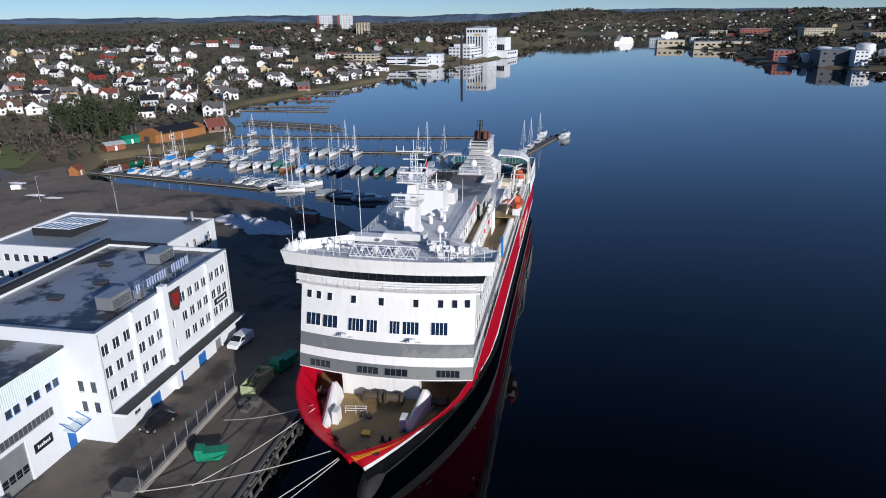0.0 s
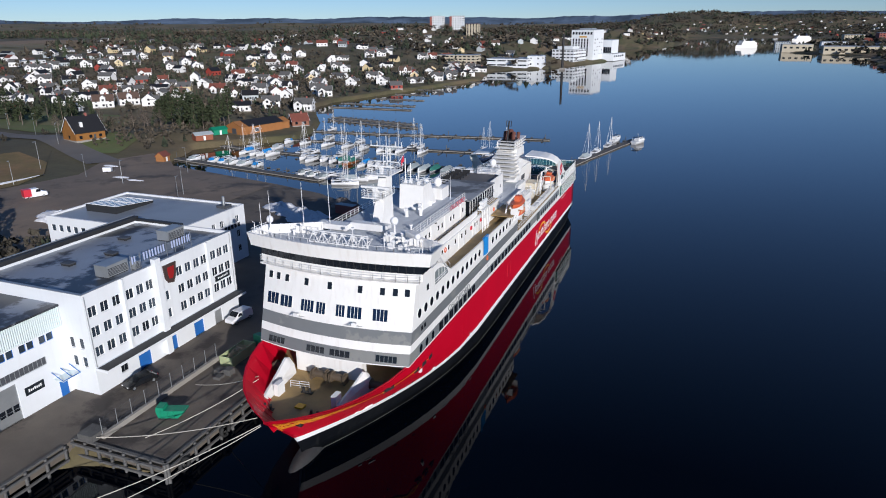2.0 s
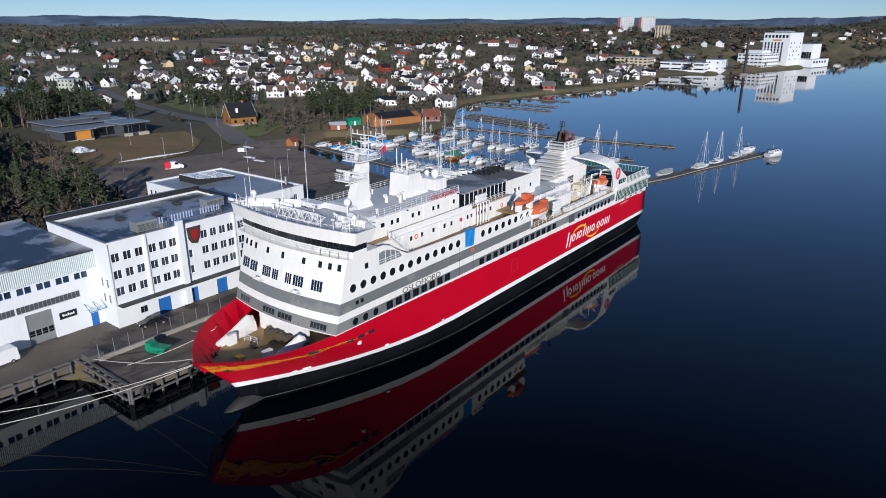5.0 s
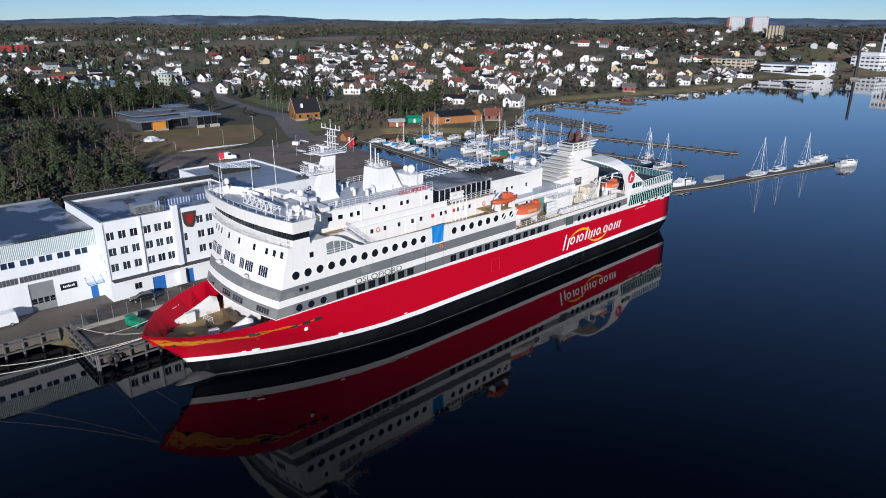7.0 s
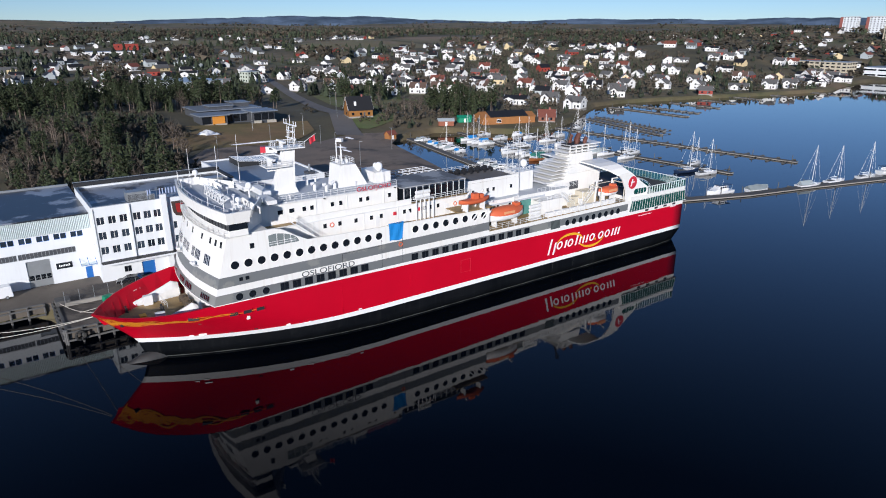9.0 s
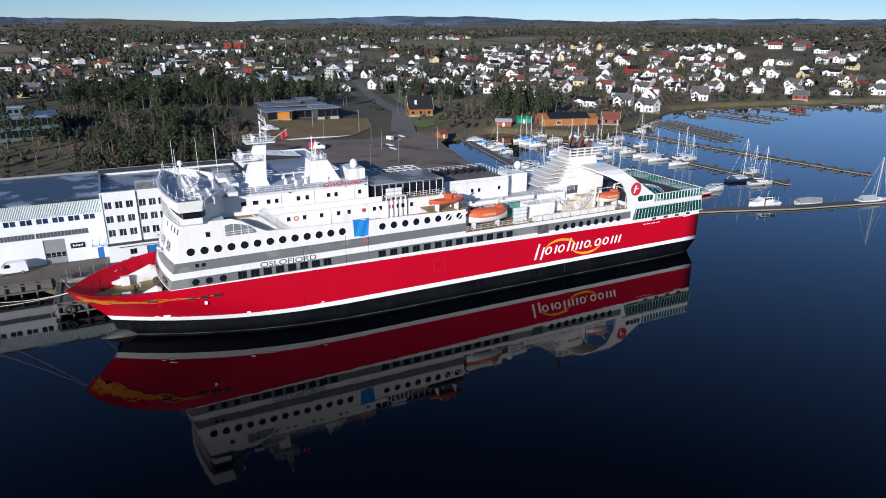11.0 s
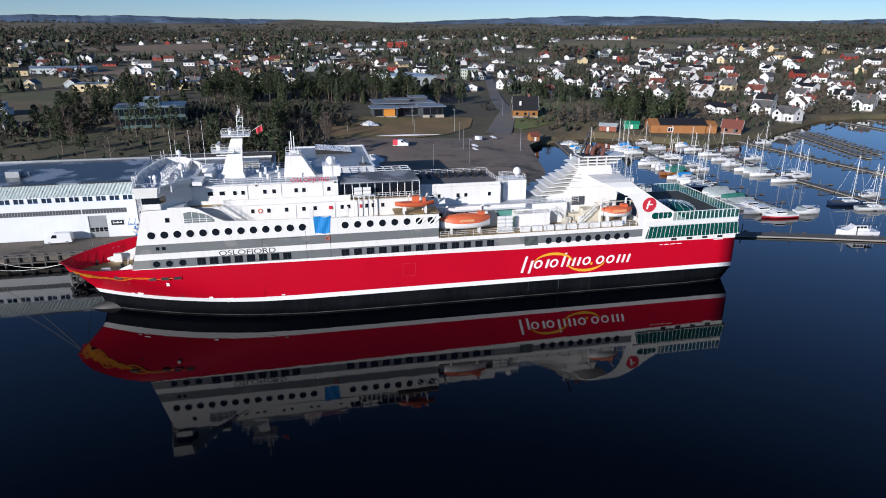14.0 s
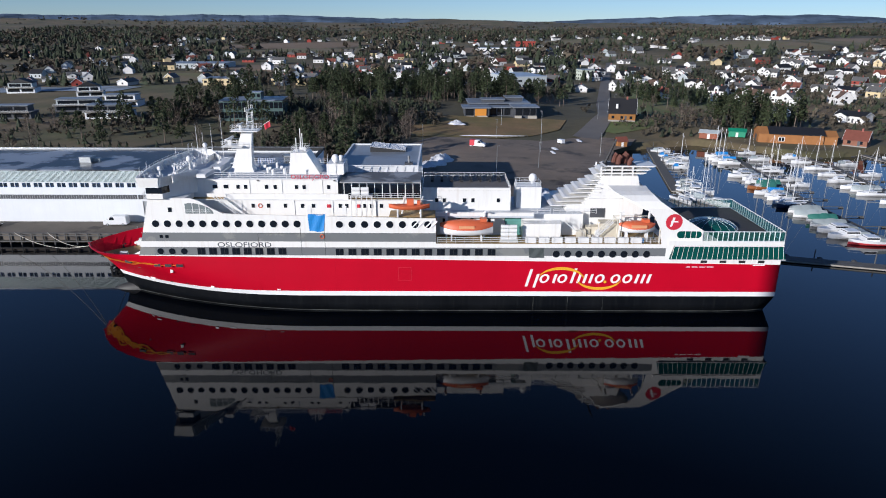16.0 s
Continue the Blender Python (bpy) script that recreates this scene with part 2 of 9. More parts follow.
# frosted grass; the blue tint is shade put into the colour
FROST_SHADE = mat("frosty_grass_shade_blue", (0.30, 0.36, 0.44), 0.8, vary=0.3, scale=0.06, fine=0.6, rgb2=(0.16, 0.18, 0.17), mscale=0.04, mix=0.56)
FIELDB = mat("ploughed_brown_soil", (0.22, 0.155, 0.095), 0.95, vary=0.25, scale=0.03, fine=0.5)


# ---- mesh helpers ----
def part(name, bm, material, parent=None, label="", smooth=False):
    me = bpy.data.meshes.new(name)
    bm.to_mesh(me)
    bm.free()
    for m in material if isinstance(material, (list, tuple)) else [material]:
        me.materials.append(m)
    if smooth:
        me.polygons.foreach_set("use_smooth", [True] * len(me.polygons))
    return piece(name, me, parent, label=label)


def piece(name, me, parent=None, m=None, label=""):
    ob = new(name, me)
    if m is not None:
        ob.matrix_basis = m
    ob.parent = parent
    if label:
        ob["label"] = label
    return ob


def thing(name, label, category, group="", kind="", at=(0, 0, 0)):
    ob = new(name)
    ob.location = at
    ob.empty_display_size = 0.1
    return tagged(ob, label, category, group, kind)


def settle(root, at):
    """Puts a thing's origin at its base while its parts keep their places."""
    root.location = at
    inv = Matrix.Translation(at).inverted()
    for c in root.children:
        c.matrix_parent_inverse = inv
    return root


def quad(bm, pts, mi=0):
    f = bm.faces.new([bm.verts.new(p) for p in pts])
    f.material_index = mi
    return f


def box(bm, x0, x1, y0, y1, z0, z1, mi=0, m=None):
    c = [(x, y, z) for x in (x0, x1) for y in (y0, y1) for z in (z0, z1)]
    v = [bm.verts.new((m @ Vector(p)) if m is not None else p) for p in c]
    for q in ((0, 1, 3, 2), (4, 6, 7, 5), (0, 4, 5, 1), (2, 3, 7, 6), (0, 2, 6, 4), (1, 5, 7, 3)):
        bm.faces.new([v[i] for i in q]).material_index = mi
    return v


def boxes(*rows):
    bm = bmesh.new()
    for r in rows:
        box(bm, *r)
    return bm


def prism(bm, poly, axis, a, b, mi=0):
    """A polygon in the other two axes, drawn out along axis from a to b."""
    def put(p, q, w):
        return {"x": (w, p, q), "y": (p, w, q), "z": (p, q, w)}[axis]
    lo = [bm.verts.new(put(p, q, a)) for p, q in poly]
    hi = [bm.verts.new(put(p, q, b)) for p, q in poly]
    n = len(poly)
    fs = [bm.faces.new(lo[::-1]), bm.faces.new(hi)]
    fs += [bm.faces.new((lo[i], lo[(i + 1) % n], hi[(i + 1) % n], hi[i])) for i in range(n)]
    for f in fs:
        f.material_index = mi
    bmesh.ops.recalc_face_normals(bm, faces=fs)


def tube(bm, pts, r, seg=6, r2=None, mi=0):
    """A round bar through pts, tapering from r to r2."""
    pts = [Vector(p) for p in pts]
    r2 = r if r2 is None else r2
    rings = []
    for i, p in enumerate(pts):
        d = (pts[min(i + 1, len(pts) - 1)] - pts[max(i - 1, 0)]).normalized()
        a = d.orthogonal().normalized()
        b = d.cross(a)
        k = r + (r2 - r) * i / max(1, len(pts) - 1)
        rings.append([bm.verts.new(p + (a * math.cos(6.2832 * j / seg) + b * math.sin(6.2832 * j / seg)) * k) for j in range(seg)])
    for u, w in zip(rings, rings[1:]):
        for j in range(seg):
            bm.faces.new((u[j], u[(j + 1) % seg], w[(j + 1) % seg], w[j])).material_index = mi
    bm.faces.new(rings[0][::-1]).material_index = mi
    bm.faces.new(rings[-1]).material_index = mi


def loft(bm, rings, mi=0, closed=False, caps=False, mats=None):
    vs = [[bm.verts.new(p) for p in r] for r in rings]
    for k, (u, w) in enumerate(zip(vs, vs[1:])):
        n = len(u)
        for j in range(n if closed else n - 1):
            f = bm.faces.new((u[j], u[(j + 1) % n], w[(j + 1) % n], w[j]))
            f.material_index = mats(k, j) if mats else mi
    if caps:
        bm.faces.new(vs[0][::-1]).material_index = mi
        bm.faces.new(vs[-1]).material_index = mi
    return vs


def disc(bm, c, r, axis="x", depth=0.05, seg=20, mi=0):
    poly = [(r * math.cos(6.28319 * i / seg), r * math.sin(6.28319 * i / seg)) for i in range(seg)]
    i = "xyz".index(axis)
    o = [c[k] for k in range(3) if k != i]
    prism(bm, [(p + o[0], q + o[1]) for p, q in poly], axis, c[i], c[i] + depth, mi)


def dome(bm, c, r, seg=12, rows=8, mi=0, sz=1.0, low=-1.0):
    rings = []
    for i in range(rows + 1):
        a = math.asin(max(-1, low)) + (math.pi / 2 - math.asin(max(-1, low))) * i / rows
        rings.append([(c[0] + r * max(0.02, math.cos(a)) * math.cos(6.28319 * j / seg), c[1] + r * max(0.02, math.cos(a)) * math.sin(6.28319 * j / seg), c[2] + r * sz * math.sin(a)) for j in range(seg)])
    loft(bm, rings, mi, True, True)


def mesh_of(name, bm, material, smooth=False):
    me = bpy.data.meshes.new(name)
    bm.to_mesh(me)
    bm.free()
    for m in material if isinstance(material, (list, tuple)) else [material]:
        me.materials.append(m)
    if smooth:
        me.polygons.foreach_set("use_smooth", [True] * len(me.polygons))
    return me


def rail(path, h=1.0, gap=1.6, bars=3, r=0.035, name="railing", material=None, parent=None):
    """A railing along a path: posts, a hand rail and lower bars."""
    bm = bmesh.new()
    pts = [Vector(p) for p in path]
    for k in range(bars):
        tube(bm, [p + Vector((0, 0, h * (k + 1) / bars)) for p in pts], r, 4)
    for a, b in zip(pts, pts[1:]):
        n = max(1, round((b - a).length / gap))
        for i in range(n + 1):
            p = a.lerp(b, i / n)
            tube(bm, [p, p + Vector((0, 0, h))], r, 4)
    return part(name, bm, material or RAILW, parent)


def holed_wall(bm, o, u, length, z0, z1, holes, thick, mi=0):
    """An upright wall from o along u, with openings (a, b, low, high) right through it; it thickens to the left of u."""
    o, u = Vector(o), Vector(u).normalized()
    n = Vector((-u.y, u.x, 0)) * thick
    us = sorted({0.0, length, *[h[0] for h in holes], *[h[1] for h in holes]})
    zs = sorted({z0, z1, *[h[2] for h in holes], *[h[3] for h in holes]})
    up = Vector((0, 0, 1))

    def at(a, z, back=0):
        return o + u * a + up * z + n * back
    for a, b in zip(us, us[1:]):
        run = None
        for c, d in zip(zs, zs[1:]):
            hole = any(h[0] < (a + b) / 2 < h[1] and h[2] < (c + d) / 2 < h[3] for h in holes)
            if not hole:
                run = (run[0], d) if run else (c, d)
            if (hole or d == zs[-1]) and run:
                quad(bm, [at(a, run[0]), at(b, run[0]), at(b, run[1]), at(a, run[1])], mi)
                quad(bm, [at(b, run[0], 1), at(a, run[0], 1), at(a, run[1], 1), at(b, run[1], 1)], mi)
                run = None
    for a, b, c, d in holes:
        quad(bm, [at(a, c), at(b, c), at(b, c, 1), at(a, c, 1)], mi)
        quad(bm, [at(a, d, 1), at(b, d, 1), at(b, d), at(a, d)], mi)
        quad(bm, [at(a, c, 1), at(a, d, 1), at(a, d), at(a, c)], mi)
        quad(bm, [at(b, c), at(b, d), at(b, d, 1), at(b, c, 1)], mi)
    quad(bm, [at(0, z1), at(length, z1), at(length, z1, 1), at(0, z1, 1)], mi)
    quad(bm, [at(0, z0), at(0, z1), at(0, z1, 1), at(0, z0, 1)], mi)
    quad(bm, [at(length, z0), at(length, z0, 1), at(length, z1, 1), at(length, z1)], mi)


def facing(p, u):
    """A pose at p whose local x runs along u, y up, z outwards (to the right of u)."""
    u = Vector(u).normalized()
    w = Vector((u.y, -u.x, 0))
    return Matrix(((u.x, 0, w.x, p[0]), (u.y, 0, w.y, p[1]), (0, 1, 0, p[2]), (0, 0, 0, 1)))


def lettering(name, text, size, m, material, parent, stretch=1.0, label=""):
    c = bpy.data.curves.new(name, "FONT")
    c.body, c.size, c.extrude = text, size, 0.012
    o = bpy.data.objects.new(name, c)
    me = bpy.data.meshes.new_from_object(o)
    bpy.data.objects.remove(o)
    me.materials.append(material)
    return piece(name, me, parent, m @ Matrix.Diagonal((stretch, 1, 1, 1)), label)


def window_mesh(w, h, panes, frame_m=None, glass=None, depth=0.08, bar=0.07):
    """Frame and panes of a window, lying in x and y, facing z."""
    bm = bmesh.new()
    for x0, x1, y0, y1 in ((0, w, 0, bar), (0, w, h - bar, h), (0, bar, bar, h - bar), (w - bar, w, bar, h - bar)):
        box(bm, x0, x1, y0, y1, -depth, 0.0)
    for i in range(1, panes):
        box(bm, w * i / panes - bar / 2, w * i / panes + bar / 2, bar, h - bar, -depth, 0)
    fr = mesh_of("window_frame", bm, frame_m or STEELM)
    g = mesh_of("pane", boxes((bar * 0.5, w - bar * 0.5, bar * 0.5, h - bar * 0.5, -depth * 0.8, -depth * 0.5)), glass or GLASS)
    return fr, g


def put_window(parent, meshes, m, name="window"):
    w = piece(name, meshes[0], parent, m)
    piece("pane", meshes[1], w)
    return w


# ---- water ----
bm = bmesh.new()
quad(bm, [(-4900, -4900, 0), (4900, -4900, 0), (4900, 4900, 0), (-4900, 4900, 0)])
WATER = bpy.data.materials.new("dark_calm_fjord_water")
WATER.use_nodes = True
n, l = WATER.node_tree.nodes, WATER.node_tree.links
b = n["Principled BSDF"]
b.inputs["Base Color"].default_value = (0.0002, 0.0010, 0.0032, 1)
b.inputs["Roughness"].default_value, b.inputs["IOR"].default_value = 0.03, 1.33
tc, t1, t2, bp = n.new("ShaderNodeTexCoord"), n.new("ShaderNodeTexNoise"), n.new("ShaderNodeTexNoise"), n.new("ShaderNodeBump")
for t, s in ((t1, 0.35), (t2, 0.02)):
    t.inputs["Scale"].default_value, t.inputs["Detail"].default_value = s, 3
    l.new(tc.outputs["Object"], t.inputs["Vector"])
mm = n.new("ShaderNodeMath")
mm.operation = "MULTIPLY"
l.new(t1.outputs["Fac"], mm.inputs[0])
l.new(t2.outputs["Fac"], mm.inputs[1])
lw, mr = n.new("ShaderNodeLayerWeight"), n.new("ShaderNodeMapRange")
mr.inputs["From Min"].default_value, mr.inputs["From Max"].default_value = 0.42, 0.80
mr.inputs["To Min"].default_value, mr.inputs["To Max"].default_value = 0.18, 1.15
l.new(lw.outputs["Facing"], mr.inputs["Value"])
l.new(mr.outputs[0], b.inputs["Specular IOR Level"])
bp.inputs["Strength"].default_value, bp.inputs["Distance"].default_value = 0.25, 0.05
l.new(mm.outputs[0], bp.inputs["Height"])
l.new(bp.outputs[0], b.inputs["Normal"])
tagged(part("water", bm, WATER), "calm dark blue fjord water", "water", kind="structure")

# ---- land ----
WEST = [(-4950, -4950), (-51, -4950), (-51, 50), (-37, 53), (-37, 147), (-53, 150), (-63, 160), (-88, 174), (-108, 180), (-164, 194), (-177, 205), (-191, 238), (-174, 258),
        (-160, 274), (-166, 300), (-180, 328), (-202, 360), (-222, 393), (-226, 423), (-212, 500), (-200, 547), (-184, 640), (-200, 700), (-215, 776)]
NORTH = [(-178, 806), (-160, 822), (-152, 866), (-124, 976), (-95, 1076), (-112, 1104), (-150, 1180), (-168, 1400), (-142, 1572), (-89, 1616), (-34, 1879), (-30, 2150), (-70, 2500), (-40, 2830), (150, 2860),
         (320, 2830), (360, 2300), (270, 1900), (192, 1640), (188, 1560), (156, 1365), (222, 1273), (259, 1223), (222, 967), (228, 880), (254, 818), (309, 757), (620, 610), (4950, -400), (4950, 4950), (-4950, 4950)]
COAST = np.array(WEST + NORTH, float)


def coast(px, py):
    """Distance to the shore, positive on land."""
    p, q = COAST, np.roll(COAST, -1, 0)
    best = np.full(px.shape, 1e9)
    inside = np.zeros(px.shape, bool)
    for (x0, y0), (x1, y1) in zip(p, q):
        if max(abs(x0), abs(y0)) < 4940 or max(abs(x1), abs(y1)) < 4940:
            dx, dy = x1 - x0, y1 - y0
            s = np.clip(((px - x0) * dx + (py - y0) * dy) / (dx * dx + dy * dy), 0, 1)
            best = np.minimum(best, np.hypot(px - x0 - s * dx, py - y0 - s * dy))
        if y0 != y1:
            inside ^= ((y0 > py) != (y1 > py)) & (px < (x1 - x0) * (py - y0) / (y1 - y0) + x0)
    return np.where(inside, best, -best)


def waves(px, py, scale, seed):
    """Smooth rolling relief from a few crossed waves."""
    r = np.random.RandomState(seed)
    out = np.zeros(np.shape(px))
    for k in range(9):
        a, f, ph = r.uniform(0, 6.28), r.uniform(0.5, 1.6) / scale, r.uniform(0, 6.28)
        out = out + np.sin((px * math.cos(a) + py * math.sin(a)) * f * 6.28 + ph)
    return out / 4.0


# knolls and hills: x, y, radius, height; unseen (475, 742) is added to shade the works
KNOLLS = [(-150, 1740, 150, 36), (-240, 226, 30, 3.5), (-207, 250, 18, 3.0), (-290, 95, 90, 5), (-420, 820, 150, 22), (-640, 1680, 240, 24), (-215, 985, 100, 24), (-190, 1300, 190, 34),
          (560, 1000, 170, 30), (560, 1500, 230, 34), (1000, 2000, 500, 60), (-300, 2600, 500, 34), (23, 3480, 260, 52), (488, 3440, 260, 50), (940, 3330, 330, 44), (-190, 3480, 260, 34), (1400, 3000, 420, 46), (-640, 700, 200, 12), (-1010, 650, 180, 9), (475, 742, 80, 52), (-1500, 900, 600, 14), (-900, 1500, 500, 18)]


def height(px, py):
    px, py = np.asarray(px, float), np.asarray(py, float)
    d = coast(px, py)
    r = np.hypot(px, py)
    far = np.clip((d - 60) / 300, 0, 1)
    h = 2.3 + np.clip(d, 0, None) * 0.004 + np.clip(d - 150, 0, 1200) * 0.007 + far * 1.6 * waves(px, py, 260, 3)
    for kx, ky, kr, kh in KNOLLS:
        h = h + kh * np.exp(-((px - kx) ** 2 + (py - ky) ** 2) / kr ** 2) * np.clip(d / (25 if kr < 60 else 110), 0, 1)
    ridge = np.clip((r - 2300) / 1900, 0, 1)
    h = h + ridge ** 1.3 * np.clip(d / 300, 0, 1) * (36 + 12 * waves(px, py, 1500, 8) + 10 * waves(px, py, 560, 9))
    shore = np.clip((d + 1.5) / 3.0, 0, 1)
    return -3 + (h + 3) * shore


def ticks(lo, hi, a, b, fine):
    """Grid lines: fine between a and b, wider and wider beyond."""
    out = list(np.arange(a, b, fine))
    s, v = fine, b
    while v < hi:
        out.append(v)
        s *= 1.07
        v += s
    s, v = fine, a - fine
    while v > lo:
        out.insert(0, v)
        s *= 1.07
        v -= s
    return np.array([lo] + out + [hi])


gx, gy = ticks(-4890, 4890, -300, -30, 3.0), ticks(-4890, 4890, 0, 460, 3.0)
GX, GY = np.meshgrid(gx, gy, indexing="ij")
GZ = height(GX, GY)
nx, ny = GX.shape
idx = np.arange(nx * ny).reshape(nx, ny)
faces = np.stack([idx[:-1, :-1], idx[1:, :-1], idx[1:, 1:], idx[:-1, 1:]], -1).reshape(-1, 4)
me = bpy.data.meshes.new("ground")
me.from_pydata(np.stack([GX, GY, GZ], -1).reshape(-1, 3).tolist(), [], faces.tolist())
me.polygons.foreach_set("use_smooth", [True] * len(me.polygons))
LAND = mat("winter_grass_and_scrub", (0.190, 0.136, 0.078), 0.95, vary=0.5, scale=0.05, fine=0.6, rgb2=(0.098, 0.102, 0.042), mix=0.51, mscale=0.012, detail=8, rgb3=(0.080, 0.072, 0.042), mix3=0.54, mscale3=0.0032)
me.materials.append(LAND)
tagged(piece("ground", me), "brown and green winter grass and scrub land", "ground", kind="structure")


# the farthest hills, a closed lumpy ridge all round, with distance haze painted pale blue
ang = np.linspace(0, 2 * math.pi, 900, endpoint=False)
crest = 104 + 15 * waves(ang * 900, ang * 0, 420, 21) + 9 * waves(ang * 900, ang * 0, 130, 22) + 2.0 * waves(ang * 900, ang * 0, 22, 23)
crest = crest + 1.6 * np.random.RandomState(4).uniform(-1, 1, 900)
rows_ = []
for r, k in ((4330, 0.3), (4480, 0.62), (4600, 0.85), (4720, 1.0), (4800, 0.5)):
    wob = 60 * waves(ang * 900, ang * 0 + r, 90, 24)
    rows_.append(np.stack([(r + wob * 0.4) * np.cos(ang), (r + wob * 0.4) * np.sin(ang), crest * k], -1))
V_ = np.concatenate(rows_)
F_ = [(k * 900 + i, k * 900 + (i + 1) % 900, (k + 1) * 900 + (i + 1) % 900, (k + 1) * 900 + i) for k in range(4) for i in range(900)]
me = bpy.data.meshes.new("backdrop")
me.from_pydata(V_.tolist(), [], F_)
me.materials.append(HAZEHILL)
tagged(piece("backdrop", me), "far forested hills along the horizon, haze blue in their colour", "hills", kind="structure")


def sheet(name, outline, label, material, lift=0.05, category="paving", step=6.0):
    """A paved surface that lies just above the land, following its height."""
    bm = bmesh.new()
    f = bm.faces.new([bm.verts.new((x, y, 0)) for x, y in outline])
    bmesh.ops.triangulate(bm, faces=[f])
    for k in range(7):
        long = [e for e in bm.edges if e.calc_length() > step]
        if not long:
            break
        bmesh.ops.subdivide_edges(bm, edges=long, cuts=1)
        bmesh.ops.triangulate(bm, faces=bm.faces[:])
    bm.verts.ensure_lookup_table()
    hs = height([v.co.x for v in bm.verts], [v.co.y for v in bm.verts])
    for v, z in zip(bm.verts, hs):
        v.co.z = max(z, 2.0) + lift
    bmesh.ops.recalc_face_normals(bm, faces=bm.faces[:])
    return tagged(part(name, bm, material), label, category, kind="structure")


def level(x, y):
    return float(height(x, y))


# quay: a flat slab with upright concrete faces
QZ = 2.6
bm = bmesh.new()
prism(bm, [(-50.0, -400), (-50.0, 50.8), (-110, 50.8), (-110, -400)], "z", 0.9, QZ)
prism(bm, [(-110, 50.8), (-49.99, 50.8), (-49.99, 52.4), (-35.2, 52.4), (-35.2, 148), (-52, 151.5), (-62, 161.5), (-88, 176), (-108, 182), (-110, 182)], "z", 0.9, QZ)
quay = tagged(part("quay", bm, [QUAYTOP]), "worn patched asphalt quay with concrete edge", "quay", kind="structure")
sheet("parking", [(-109, 183), (-165, 196), (-176, 206), (-190, 212), (-196, 192), (-184, 170), (-187, 150), (-190, 122), (-150, 97), (-110, 90)], "wide worn grey asphalt parking area", ASPH, 0.4)
sheet("road", [(-188, 195), (-197, 185), (-254, 209.5), (-320, 223.5), (-440, 253), (-700, 320), (-702, 327), (-440, 261), (-318, 232), (-251, 218.5)], "narrow grey asphalt road through the trees", ROADM, 0.5)
sheet("lawn", [(-191, 112), (-188.5, 150), (-196, 166), (-214, 182), (-240, 190), (-246, 180), (-245, 132), (-240, 112)], "brown and green winter lawn", LAWNB, 0.3, "lawn")
sheet("lawn", [(-256, 224), (-246, 226), (-238, 208), (-214, 199), (-203, 206), (-214, 228), (-232, 240)], "green lawn sloping down from the ochre house", GRASSG, 0.3, "lawn")
sheet("lawn", [(-246, 226), (-318, 240), (-372, 254), (-366, 300), (-300, 300), (-262, 268)], "green sloping winter lawn with bare patches", GRASSG, 0.3, "lawn", 12)


# ---- the ferry ----
XC, HB, BOW, STERN = -22.1, 11.4, 55.0, 187.6
PORT = XC + HB
ferry = thing("ferry", "red, white and grey car ferry moored at the quay", "ferry")


def lerp(a, b, t):
    return a + (b - a) * t


def red_top(y):
    return 9.55 + 1.4 * (y - 55) / 15 if y < 70 else 10.95 - 1.5 * (y - 70) / 117


def half_beam(y, z):
    k = min(1, max(0, (z - 3.6) / 6.4))
    stem = lerp(60.9, 55.0, k) if z > 3.6 else 60.9 + (3.6 - z) * 0.35
    s = min(1, max(0, (y - stem) / (lerp(38, 18.5, k) if z > 3.6 else 38 + (3.6 - z) * 2)))
    out = HB * (1 - (1 - s) ** 2.1) ** lerp(1.0, 0.75, k)
    if z < 3.2 and y > 176:
        out *= 1 - 0.10 * ((y - 176) / 11.6) ** 2 * (3.2 - z) / 3.2
    return out


S = [0, 0.004, 0.012, 0.022, 0.035, 0.05, 0.068, 0.088, 0.11, 0.135, 0.165, 0.2, 0.24, 0.3, 0.38, 0.48, 0.6, 0.72, 0.84, 0.92, 0.97, 1.0]


def shell(rows, inset=0.0, s_max=1.0):
    """Rings of the hull from one side round the stem to the other; rows are functions of the rim's y."""
    rings = []
    for zf, stem in rows:
        ring = []
        for s in S:
            if s > s_max:
                break
            y = stem + (STERN - stem) * s
            z = zf(y)
            end = 1.2 * max(0, (3.2 - z) / 3.2) if s == 1.0 else 0
            ring.append((y - end, max(0.0, half_beam(y, z) - inset), z))
        rings.append([(XC - h, y, z) for y, h, z in ring[::-1]] + [(XC + h, y, z) for y, h, z in ring[1:]])
    return rings


def stem_at(z):
    return 60.9 + (3.6 - z) * 0.35 if z < 3.6 else lerp(60.9, 55.0, (z - 3.6) / 6.4)


def flat(z):
    return (lambda y: z), stem_at(z)


def hull_band(name, rows, material, label, close=False):
    bm = bmesh.new()
    rings = shell(rows)
    vs = loft(bm, rings)
    for a, b in zip(vs, vs[1:]):
        bm.faces.new((a[0], b[0], b[-1], a[-1]))
    if close:
        bm.faces.new(vs[0])
    bmesh.ops.recalc_face_normals(bm, faces=bm.faces[:])
    ob = part(name, bm, material, ferry, label, smooth=True)
    for p in ob.data.polygons:
        p.use_smooth = abs(p.normal.y) < 0.97
    return ob


ZS = 3.15
hull_band("keel_strake", [flat(z) for z in (-1.2, 0.0, 0.08)], BLACK, "", True)
hull_band("waterline_growth", [flat(0.08), flat(0.24)], FOUL, "pale line of dried growth", True)
bottom = hull_band("bottom", [flat(z) for z in (0.24, 1.6, ZS)], BLACK, "black bottom paint with scuffs", True)
hull_band("boot_stripe", [flat(ZS), flat(4.05)], LETTER, "white stripe above the black bottom")
